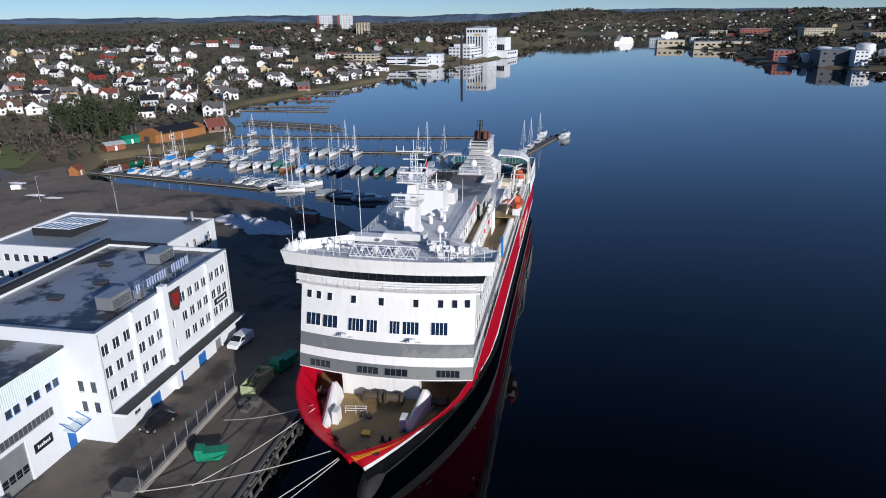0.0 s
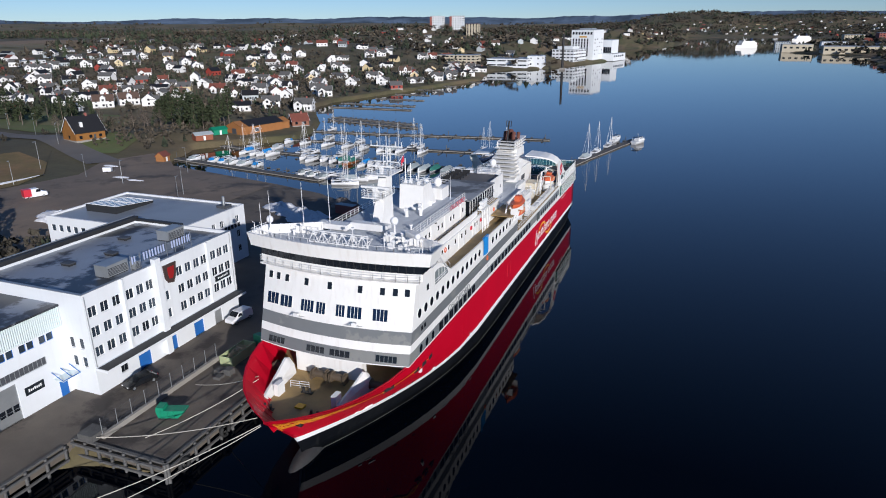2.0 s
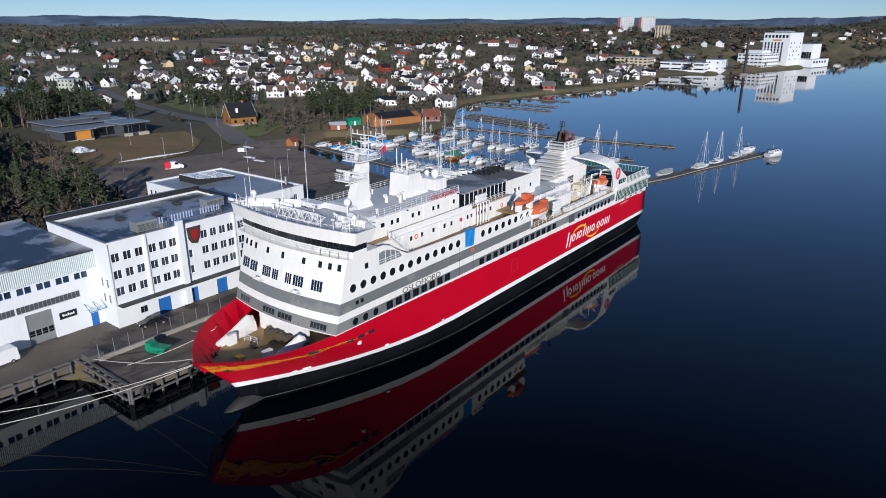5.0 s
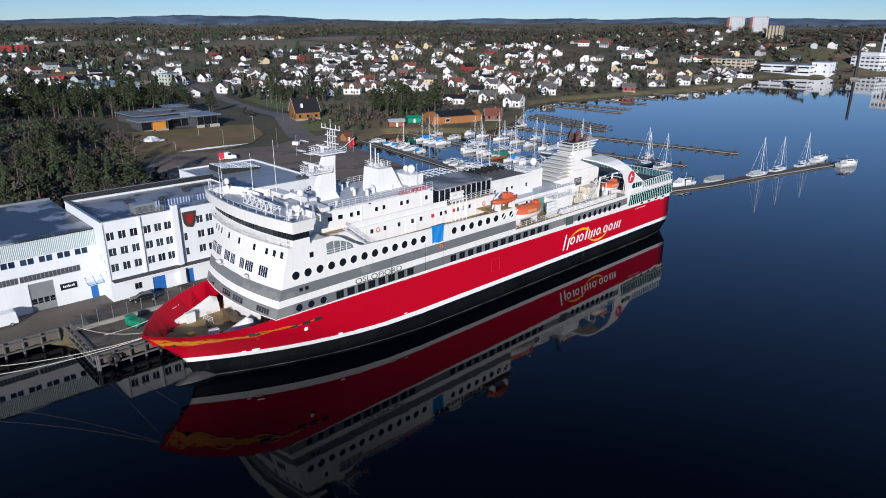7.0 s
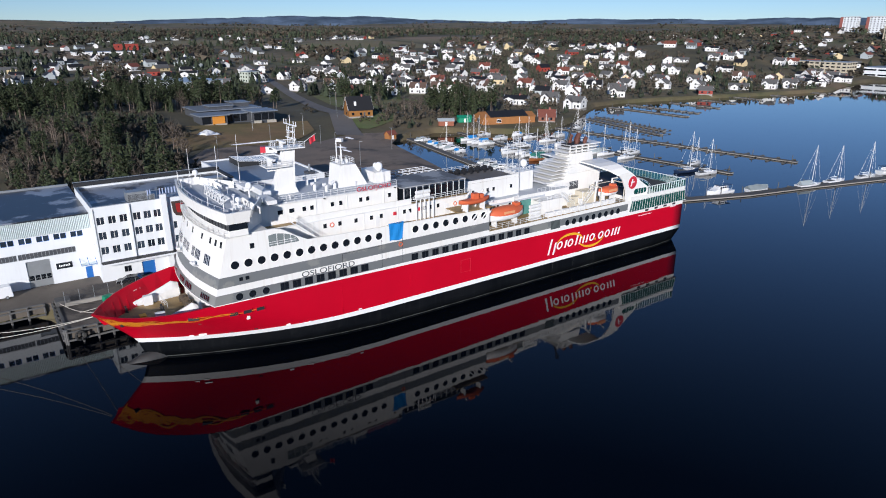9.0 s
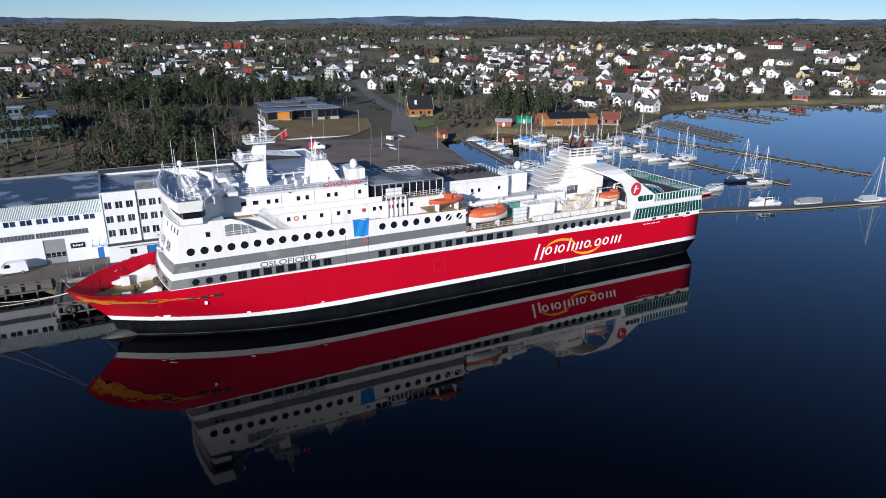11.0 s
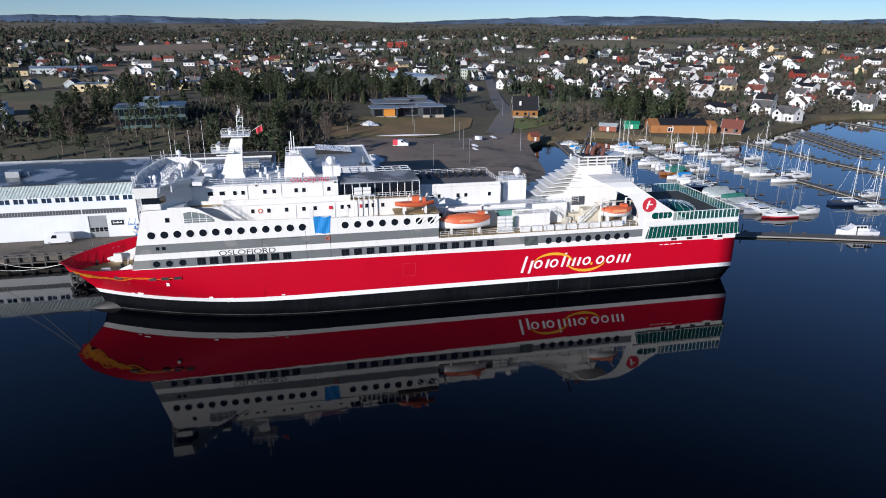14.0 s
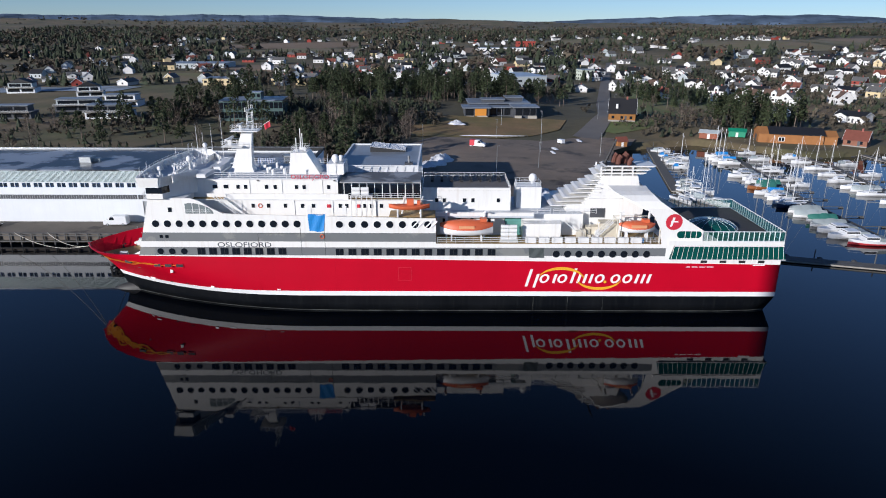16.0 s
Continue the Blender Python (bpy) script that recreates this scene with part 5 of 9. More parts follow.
part("canister_rack", boxes((XC + 8.0, XC + 9.0, 109.0, 113.0, 21.5, 21.62), (XC + 9.7, XC + 10.7, 136.2, 139.4, 13.39, 13.6)), WHITE2, ferry)
bm = bmesh.new()
for i in range(5):
    tube(bm, [(XC + 8.9, 109.1 + i * 0.95, 17.55), (XC + 8.9, 109.1 + i * 0.95, 21.5)], 0.1, 5)
part("rack_post", bm, RAILW, ferry)
part("boat_platform", boxes((XC + 8.3, PORT + 1.0, 116.2, 124.4, 18.6, 18.75)), DECK, ferry, "brown rescue boat platform")
for y in (118.4, 121.6):
    bm = bmesh.new()
    tube(bm, [(PORT - 0.9, y, 18.7), (PORT - 0.6, y + 0.3, 20.6), (PORT + 0.7, y + 0.6, 22.3)], 0.16, 6)
    part("davit", bm, WHITE2, ferry)
bm = bmesh.new()
for y0 in (120.2, 122.6):
    for k in range(2):
        tube(bm, [(PORT + 0.05, y0 + k * 1.0, 16.4), (PORT + 0.1, y0 + 1.2 + k * 1.0, 17.6)], 0.13, 5)
part("davit_brace", bm, WHITE2, ferry)
for y in (126.4, 133.4, 158.4, 163.6):
    bm = bmesh.new()
    tube(bm, [(PORT - 3.3, y, 13.4), (PORT - 3.0, y, 18.4), (PORT - 1.6, y, 18.9)], 0.22, 6)
    part("davit", bm, WHITE2, ferry)
rs = random.Random(3)
for i in range(9):
    y = 140.8 + i * 2.4
    part("deck_locker", boxes((PORT - 1.3, PORT - 0.4, y, y + 1.9, 13.39, 14.35)), WHITE2, ferry)
part("deck_house_aft", boxes((XC + 6.01, XC + 8.6, 140.5, 147.5, 13.39, 16.3)), WHITE, ferry)
part("deck_block", boxes((XC + 5.2, XC + 8.0, 155.0, 159.0, 13.39, 16.2), (XC + 5.2, XC + 6.8, 152.6, 154.8, 13.39, 15.2)), mat("cream_deck_machinery", (0.62, 0.56, 0.44), 0.6, vary=0.15), ferry, "cream deck machinery block")


def ship_stair(y0, z0, y1, z1, x, w=0.8):
    bm = bmesh.new()
    n_ = 10
    for i in range(n_):
        t = (i + 0.5) / n_
        box(bm, x - w / 2, x + w / 2, lerp(y0, y1, t) - 0.12, lerp(y0, y1, t) + 0.12, lerp(z0, z1, t) - 0.02, lerp(z0, z1, t) + 0.02)
    for s in (-1, 1):
        tube(bm, [(x + s * w / 2, y0, z0), (x + s * w / 2, y1, z1)], 0.07, 4)
        tube(bm, [(x + s * w / 2, y0, z0 + 0.95), (x + s * w / 2, y1, z1 + 0.95)], 0.04, 4)
        for t in (0, 0.33, 0.66, 1):
            tube(bm, [(x + s * w / 2, lerp(y0, y1, t), lerp(z0, z1, t)), (x + s * w / 2, lerp(y0, y1, t), lerp(z0, z1, t) + 0.95)], 0.035, 4)
    part("stair", bm, WHITE2, ferry, "white ship's stair")


ship_stair(89.5, 17.55, 84.5, 21.7, XC + 9.6)
ship_stair(148.5, 16.3, 152.0, 13.4, XC + 7.6)
ship_stair(153.5, 13.4, 157.0, 16.8, XC + 8.8)
rail([(XC + 8.6, 140.6, 16.3), (XC + 8.6, 147.4, 16.3)], 1.0, 1.2, parent=ferry)
part("bulkhead_cover", boxes((XC + 6.02, XC + 6.1, 137.4, 140.4, 13.4, 16.8)), mat("green_canvas_screen", (0.10, 0.28, 0.25), 0.6, vary=0.2), ferry)
# covered windlasses on the mooring deck
for sx, x0 in ((-1, -27.0), (1, -17.6)):
    bm = bmesh.new()
    rings = []
    for i in range(9):
        t = i / 8
        y = lerp(61.0 if sx < 0 else 63.4, 69.5, t)
        hgt = 0.5 + 2.6 * t ** 1.3 if t < 0.9 else 2.2
        w = 0.5 + 0.5 * t
        xx = x0 + sx * (0.1 + 1.2 * t)
        rings.append([(xx - w, y, 7.5), (xx - w * 0.8, y, 7.5 + hgt * 0.6), (xx - 0.15, y, 7.5 + hgt), (xx + 0.15, y, 7.5 + hgt), (xx + w * 0.8, y, 7.5 + hgt * 0.55), (xx + w, y, 7.5)])
    loft(bm, rings, caps=True, closed=True)
    bmesh.ops.recalc_face_normals(bm, faces=bm.faces[:])
    part("canvas_cover", bm, mat("white_canvas", (0.72, 0.71, 0.69), 0.8, vary=0.12, scale=1.0, bump=0.08), ferry, "white canvas cover over a windlass")
    part("chain_stopper", boxes((XC + sx * 4.2 - 0.35, XC + sx * 4.2 + 0.35, 63.4, 64.8, 7.5, 9.2)), WHITE2, ferry)
for x in (XC - 1.2, XC + 1.6, XC - 7.2, XC + 7.4):
    bm = bmesh.new()
    tube(bm, [(x - 0.9, 69.2, 8.3), (x + 0.9, 69.2, 8.3)], 0.5, 12)
    for d in (-0.9, 0.9):
        tube(bm, [(x + d, 69.2, 8.3), (x + d + 0.08, 69.2, 8.3)], 0.75, 12)
    box(bm, x - 1.2, x - 1.0, 68.6, 69.8, 7.5, 8.8)
    box(bm, x + 1.05, x + 1.2, 68.6, 69.8, 7.5, 8.8)
    part("mooring_winch", bm, mat("oily_brown_winch", (0.10, 0.075, 0.05), 0.6, vary=0.3), ferry, "oily brown mooring winch")
for x, y in ((XC - 3.5, 60.5), (XC + 2.8, 61.2), (XC - 1, 65.5), (XC + 1.8, 58.8)):
    bm = bmesh.new()
    for d in (-0.45, 0.45):
        tube(bm, [(x + d, y, 7.5), (x + d, y, 8.2)], 0.18, 8)
    box(bm, x - 0.8, x + 0.8, y - 0.25, y + 0.25, 7.5, 7.6)
    part("bollard", bm, SOOT_HOLE, ferry)
rail([(XC - 3.8, 66, 7.5), (XC - 1.2, 66.4, 7.5)], 1.0, 1.2, parent=ferry)
part("deck_hatch", boxes((XC - 0.5, XC + 0.6, 61.8, 62.8, 7.5, 7.7)), YELLOW, ferry, "yellow deck hatch")


# ---- boats on the ferry ----
def lifeboat(name, y0, y1, x, z, open_boat=False, low=1.0):
    L, cy = y1 - y0, (y0 + y1) / 2
    w = 1.55 if not open_boat else 1.2
    b = thing(name, "orange and white enclosed lifeboat hung in davits" if not open_boat else "orange rescue boat with outboard gear on its platform", "lifeboat")
    secs = []
    for i in range(13):
        t = -1 + 2 * i / 12
        secs.append((cy + t * L / 2, max(0.06, (1 - abs(t) ** 2.6)), 0.35 * abs(t) ** 3))
    bm = bmesh.new()
    hgt = 1.45 * low if not open_boat else 0.7
    loft(bm, [[(x - w * k * m_, y, z + s + hgt * q) for m_, q in ((1, 1), (0.92, 0.5), (0.6, 0.12), (0, 0), (-0.6, 0.12), (-0.92, 0.5), (-1, 1))] for y, k, s in secs])
    bmesh.ops.recalc_face_normals(bm, faces=bm.faces[:])
    part("hull", bm, LETTER if not open_boat else ORANGE, b, "white hull" if not open_boat else "orange hull", smooth=True)
    bm = bmesh.new()
    top = 1.5 * low if not open_boat else 0.25
    loft(bm, [[(x + w * 1.02 * k * m_, y, z + s * 0.9 + hgt + top * q * (0.35 + 0.65 * k)) for m_, q in ((1.03, -0.08), (1, 0.12), (0.82, 0.6), (0.4, 0.95), (0, 1), (-0.4, 0.95), (-0.82, 0.6), (-1, 0.12), (-1.03, -0.08))] for y, k, s in secs])
    bmesh.ops.recalc_face_normals(bm, faces=bm.faces[:])
    part("canopy", bm, ORANGE, b, "faded orange canopy", smooth=True)
    if not open_boat:
        part("canopy_panel", boxes((x + w * 0.93, x + w * 1.0, cy - 1.4, cy + 1.4, z + hgt + 0.15, z + hgt + 0.7)), mat("faded_peach_panel", (0.72, 0.33, 0.16), 0.6, vary=0.1), b)
        part("cockpit", boxes((x - 0.6, x + 0.6, y1 - 2.4, y1 - 1.2, z + hgt + top * 0.8, z + hgt + top * 0.8 + 0.6)), ORANGE, b)
    else:
        part("console", boxes((x - 0.5, x + 0.5, cy - 0.4, cy + 0.8, z + hgt + 0.2, z + hgt + 1.3), (x - 0.4, x + 0.4, cy + 1.4, cy + 2.0, z + hgt + 0.2, z + hgt + 1.0)), ORANGE, b)
    bm = bmesh.new()
    for y in (y0 + L * 0.22, y1 - L * 0.22):
        box(bm, x - 0.7, x + 0.7, y - 0.12, y + 0.12, 13.39 if not open_boat else 18.76, z + 0.25)
    part("cradle", bm, WHITE2, b)
    return b


lifeboat("lifeboat", 125.2, 134.9, PORT - 1.9, 14.4)
lifeboat("lifeboat", 157.9, 164.5, PORT - 2.0, 15.0, low=0.72)
lifeboat("rescue_boat", 116.2, 123.4, PORT + 1.0, 20.0, True)
tp = thing("tarpaulin", "bright blue tarpaulin hung over the ship's side", "tarpaulin")
bm = bmesh.new()
loft(bm, [[(PORT + 0.06 + 0.05 * math.sin(i * 1.3 + j * 0.5), 101.6 + (0.18 * j / 8) + i * (3.15 - 0.6 * j / 8) / 8, 18.75 - 3.1 * j / 8 + 0.12 * math.sin(i * 0.9)) for i in range(9)] for j in range(9)])
loft(bm, [[(PORT + 0.06, 101.6 + i * 3.15 / 8, 18.77), (PORT - 0.3, 101.6 + i * 3.15 / 8, 18.78)] for i in range(9)])
part("sheet", bm, TARP, tp)
gt = thing("canvas_cover", "dark grey canvas hung over the ship's side", "canvas")
bm = bmesh.new()
loft(bm, [[(PORT + 0.06 + 0.05 * math.sin(i * 1.1 + j), 141.3 + i * 0.34 + 0.04 * j, 12.6 - 1.9 * j / 5) for i in range(9)] for j in range(6)])
part("sheet", bm, mat("dark_grey_canvas", (0.07, 0.085, 0.085), 0.7, vary=0.2), gt)

# small fittings on the house sides
def torus(bm, c, r, w, seg=16):
    tube(bm, [(c[0], c[1] + r * math.cos(6.28319 * k / seg), c[2] + r * math.sin(6.28319 * k / seg)) for k in range(seg + 1)], w, 6)


for y, z, xs_ in ((92.4, 19.5, XC + 8.16), (118.5, 19.3, XC + 8.16), (104.0, 14.7, PORT + 0.06)):
    bm = bmesh.new()
    torus(bm, (xs_, y, z), 0.36, 0.09)
    part("life_ring", bm, ORANGE, ferry, "orange life ring")
for y in (104.6, 110.0):
    part("hose_box", boxes((XC + 8.102, XC + 8.3, y, y + 0.6, 19.2, 19.8)), LETTERR, deck_house, "red fire hose box")
for y in (90.3, 96.2, 103.6):
    part("downpipe", boxes((XC + 6.602, XC + 6.7, y, y + 0.09, 20.75, 24.1)), WHITE2, top_house)
for y in (89.0, 98.6, 105.6, 113.4):
    part("downpipe", boxes((XC + 8.102, XC + 8.2, y, y + 0.09, 17.6, 20.6)), WHITE2, deck_house)
for y in (100.9, 107.3, 116.2):
    part("deck_door", boxes((XC + 8.102, XC + 8.16, y, y + 0.8, 17.6, 19.5)), WHITE2, deck_house)
for y in (91.8, 105.8):
    part("deck_lamp", boxes((XC + 6.602, XC + 6.95, y, y + 0.25, 23.8, 23.95)), SOOT_HOLE, top_house)
part("ledge", boxes((XC + 6.602, XC + 6.9, 79.6, 106.4, 24.06, 24.16)), WHITE2, top_house)
part("ledge", boxes((XC + 8.102, XC + 8.35, 79.2, 124.0, 20.6, 20.69)), WHITE2, deck_house)


# ---- quayside buildings ----
office = thing("office_building", "white four-storey quayside office block with flat roof", "building")
BX, BY0, BY1, BT = -55.4, 61.4, 93.0, 18.1
cols = [62.0, 64.1, 66.2, 68.7, 70.7, 72.6, 79.0, 81.0, 83.0, 84.8, 87.2, 88.9, 90.6]
holes = [(y - BY0, y - BY0 + 1.45, z, z + 1.6) for y in cols for z in (14.4, 11.35, 8.3)]
holes += [(76.2 - BY0, 77.0 - BY0, z, z + 1.6) for z in (8.3, 11.35)]
doors = [(69.0, 71.5, 2.9), (75.8, 77.2, 2.9), (81.2, 83.6, 3.2), (86.4, 88.4, 2.9)]
holes += [(a - BY0, b - BY0, QZ, QZ + h) for a, b, h in doors] + [(65.6 - BY0, 67.0 - BY0, 3.9, 5.2)]
bm = bmesh.new()
holed_wall(bm, (BX, BY0, 0), (0, 1, 0), BY1 - BY0, QZ, BT, holes, 0.35)
wall = part("wall", bm, RENDERW, office, "white rendered wall with window openings")
bm = bmesh.new()
side_holes = [(x, x + 1.0, z, z + 1.7) for x in (17.8, 19.6) for z in (6.7, 9.6)]
holed_wall(bm, (-77.3, BY0, 0), (1, 0, 0), 77.3 - 55.752, QZ, BT, side_holes, 0.35)
part("wall", bm, RENDERW, office)
part("wall", boxes((-77.3, BX - 0.352, BY1 - 0.35, BY1, QZ, BT), (-77.3, -76.95, BY0 + 0.352, BY1 - 0.352, QZ, BT)), RENDERW, office)
part("roof", boxes((-76.94, BX - 0.36, BY0 + 0.36, BY1 - 0.36, BT - 0.9, BT - 0.55)), ROOFM, office, "wet grey roofing felt with dark puddles")
part("parapet", boxes((-77.6, -76.6, BY0 - 0.02, BY1 + 0.02, BT + 0.002, BT + 0.75), (-76.6, -66, BY1 - 0.8, BY1 + 0.02, BT + 0.002, BT + 0.4)), BLACKFELT, office, "black felt-clad upstand")
part("coping", boxes((-76.598, BX + 0.06, BY0 - 0.06, BY0 + 0.42, BT + 0.002, BT + 0.09), (BX - 0.42, BX + 0.06, BY0 + 0.421, BY1 + 0.06, BT + 0.002, BT + 0.09), (-77.9, -77.601, BY0 - 0.1, BY1 + 0.1, BT + 0.6, BT + 0.85)), STEELM, office)
part("pilaster", boxes((BX + 0.002, BX + 0.9, 74.1, 75.2, QZ + 0.4, BT + 1.0)), RENDERW, office, "broad white pier")
for y in (68.1, 86.3):
    part("pilaster", boxes((BX + 0.002, BX + 0.35, y - 0.15, y + 0.15, 7.0, BT - 0.1)), RENDERW, office)
for y in (62.0 - 0.35, 68.35, 75.4, 92.4):
    bm = bmesh.new()
    tube(bm, [(BX + 0.1, y, 7.0), (BX + 0.1, y, BT - 0.3)], 0.06)
    part("downpipe", bm, STEELM, office)
wm = window_mesh(1.45, 1.6, 2, LETTER, PANEBLUE)
wn_ = window_mesh(0.8, 1.6, 1, LETTER, PANEBLUE)
for y in cols:
    for z in (14.4, 11.35, 8.3):
        put_window(office, wm, facing((BX - 0.16, y, z), (0, 1, 0)))
for z in (8.3, 11.35):
    put_window(office, wn_, facing((BX - 0.16, 76.2, z), (0, 1, 0)))
put_window(office, window_mesh(1.4, 1.3, 2), facing((BX - 0.16, 65.6, 3.9), (0, 1, 0)))
ws = window_mesh(1.0, 1.7, 1, LETTER, PANEBLUE)
for x, *_ in side_holes[::2]:
    for z in (6.7, 9.6):
        put_window(office, ws, facing((-77.3 + x, BY0 + 0.16, z), (1, 0, 0)))
for (a, b, h), m in zip(doors, (BLUEDOOR, BLUEDOOR, BLUEDOOR, STEELM)):
    bm = boxes((BX - 0.3, BX - 0.2, a + 0.01, b - 0.01, QZ, QZ + h))
    dr = part("door", bm, m, office, "blue steel door" if m is BLUEDOOR else "grey steel door")
    for i in range(1, 5):
        part("seam", boxes((BX - 0.199, BX - 0.18, a + 0.08, b - 0.08, QZ + h * i / 5 - 0.02, QZ + h * i / 5 + 0.02)), m, dr)
canopy = part("canopy", boxes((BX + 0.002, BX + 2.3, BY0, 92.6, 6.55, 6.95)), RENDERW, office, "long white canopy with black felt top")
part("felt", boxes((BX + 0.36, BX + 2.27, BY0 + 0.1, 74.08, 6.952, 6.99), (BX + 0.92, BX + 2.27, 74.09, 75.2, 6.952, 6.99), (BX + 0.36, BX + 2.27, 75.21, 92.5, 6.952, 6.99)), BLACKFELT, canopy)
# roof plant
for x0, x1, y0, y1, h in ((-60.6, -58.2, 68.5, 72.5, 1.9), (-65.0, -62.6, 85.5, 89.5, 1.8), (-58.0, -57.0, 72.6, 73.6, 1.3)):
    u = thing("ventilation_unit", "grey sheet-metal ventilation unit on a wet felt roof", "ventilation unit")
    part("casing", boxes((x0, x1, y0, y1, BT - 0.4, BT - 0.55 + h)), STEELM, u)
    part("base_frame", boxes((x0 + 0.1, x1 - 0.1, y0 + 0.1, y1 - 0.1, BT - 0.55, BT - 0.402)), BLACKFELT, u)
    part("lid", boxes((x0 - 0.08, x1 + 0.08, y0 - 0.08, y1 + 0.08, BT - 0.548 + h, BT - 0.48 + h)), STEELM, u)
    bm = bmesh.new()
    for i in range(6):
        box(bm, x1 + 0.002, x1 + 0.05, y0 + 0.2, y1 - 0.2, BT - 0.2 + i * 0.2, BT - 0.1 + i * 0.2)
    part("louvre", bm, DARKB, u)
for x, y in ((-69, 71), (-71, 84), (-66.5, 77)):
    u = thing("roof_hatch", "low dark roof hatch on the felt roof", "roof hatch")
    part("kerb", boxes((x - 0.9, x + 0.9, y - 0.6, y + 0.6, BT - 0.55, BT - 0.2)), BLACKFELT, u)
    part("lid", boxes((x - 1.0, x + 1.0, y - 0.7, y + 0.7, BT - 0.198, BT - 0.1)), DARKB, u)
# roof sign: a name, drawn as plain bars on a frame
sign = thing("roof_sign", "white and blue letter bars on a steel roof frame", "sign")
for i, w in enumerate((0.9, 0, 1.0, 1.0, 1.1, 1.0, 0, 1.0, 1.0, 1.0, 0.8)):
    if w:
        y = 72.2 + i * 1.18
        part("letter_bar", boxes((-57.1, -56.98, y, y + w * 0.2, 18.7, 19.9), (-57.1, -56.98, y + w * 0.55, y + w * 0.75, 18.7, 19.9)), LETTERB, sign)
bm = bmesh.new()
for z in (18.4, 19.6):
    tube(bm, [(-57.3, 72, z), (-57.3, 85.4, z)], 0.05, 4)
for i in range(8):
    tube(bm, [(-57.3, 72.2 + i * 1.85, BT - 0.55), (-57.3, 72.2 + i * 1.85, 20.0)], 0.05, 4)
part("frame", bm, STEELM, sign)
shield = thing("wall_shield", "dark shield with a red emblem on the white wall", "sign")
bm = bmesh.new()
prism(bm, [(76.2, 17.2), (79.0, 17.2), (78.7, 15.0), (78.1, 13.9), (76.9, 14.2), (76.4, 15.0)], "x", BX + 0.002, BX + 0.2)
part("board", bm, BADGEK, shield)
bm = bmesh.new()
prism(bm, [(77.0, 16.7), (78.4, 16.7), (78.3, 15.6), (77.9, 14.7), (77.2, 14.8), (77.0, 15.6)], "x", BX + 0.202, BX + 0.25)
part("emblem", bm, BADGE, shield)


def bar_sign(x, y0, y1, z0, z1, bars=3):
    s = thing("company_sign", "black sign with a line of white bars on a white wall", "sign")
    part("board", boxes((x, x + 0.08, y0, y1, z0, z1)), SIGNBLK, s)
    n = 7
    for i in range(n):
        a = y0 + (y1 - y0) * (0.16 + 0.72 * i / n)
        part("letter_bar", boxes((x + 0.082, x + 0.1, a, a + (y1 - y0) * 0.07, z0 + (z1 - z0) * 0.36, z0 + (z1 - z0) * (0.62 if i % 3 else 0.72))), LETTER, s)


bar_sign(BX + 0.002, 87.6, 91.4, 10.25, 11.25)

# warehouse
ware = thing("warehouse", "long white warehouse with pale ribbed cladding and strip windows", "warehouse")
WX, WT = -60.3, 15.9
bm = bmesh.new()
strip_holes = []
for k in range(-26, 8):
    y = 37.0 + k * 2.95
    if -40 < y < 59:
        strip_holes += [(y + 40, y + 41.0, 11.6, 12.75), (y + 41.15, y + 42.15, 11.6, 12.75)]
low_holes = [(-3 + 40, 48.0 + 40 - 0.0, 8.5, 9.7), (48.2 + 40, 58.1 + 40, 8.5, 9.7)]
gate = (49.2 + 40, 53.3 + 40, QZ, 8.0)
holed_wall(bm, (WX, -40, 0), (0, 1, 0), 101.398, QZ, 12.95, strip_holes + low_holes + [gate], 0.3)
part("wall", bm, RENDERW, ware, "white wall with strip windows")
bm = bmesh.new()
for i in range(338):
    y = -40 + i * 0.3
    prism(bm, [(WX + 0.1, y), (WX + 0.18, y + 0.05), (WX + 0.18, y + 0.15), (WX + 0.1, y + 0.2), (WX - 0.2, y + 0.2), (WX - 0.2, y)], "z", 12.952, WT)
box(bm, WX - 0.3, WX - 0.21, -40, 61.3, 12.952, WT)
tagged(part("cladding", bm, CLAD, ware, "pale blue-green ribbed sheet cladding"), kind="stuff")
part("roof", boxes((-88.5, WX + 0.25, -40, 61.36, WT + 0.004, WT + 0.3)), ROOFM, ware, "dark felt roof with pale wet patches")
part("wall", boxes((-88.3, -88.0, -40, 61.36, QZ, WT), (-87.998, WX - 0.302, -40, -39.7, QZ, WT)), RENDERW, ware)
part("roof_edge", boxes((-88.8, -88.502, -40, 61.36, WT + 0.1, WT + 0.75)), STEELM, ware)
w1 = window_mesh(1.0, 1.15, 1, BLUEDOOR, PANEBLUE)
for a, b, c, d in strip_holes:
    put_window(ware, w1, facing((WX - 0.12, a - 40, c), (0, 1, 0)))
for a, b, c, d in low_holes:
    n_ = int((b - a) / 0.62)
    put_window(ware, window_mesh(b - a, d - c, n_, STEELM, DARKB), facing((WX - 0.1, a - 40, c), (0, 1, 0)))
bm = boxes((WX - 0.3, WX - 0.2, 49.2, 53.3, QZ, 8.0))
g = part("roller_door", bm, STEELM, ware, "grey roller door with a row of panes")
for i in range(1, 6):
    part("seam", boxes((WX - 0.199, WX - 0.17, 49.2, 53.3, QZ + i * 0.9 - 0.02, QZ + i * 0.9 + 0.02)), STEELM, g)
for i in range(4):
    part("pane", boxes((WX - 0.198, WX - 0.18, 49.4 + i * 0.98, 50.2 + i * 0.98, 4.0, 5.0)), GLASS, g)
bar_sign(WX + 0.002, 54.2, 57.0, 5.5, 6.7)
porch = part("porch", boxes((WX + 0.002, WX + 2.0, 58.4, 61.3, 5.75, 5.85)), CLAD, ware, "small blue-framed glass porch roof")
bm = bmesh.new()
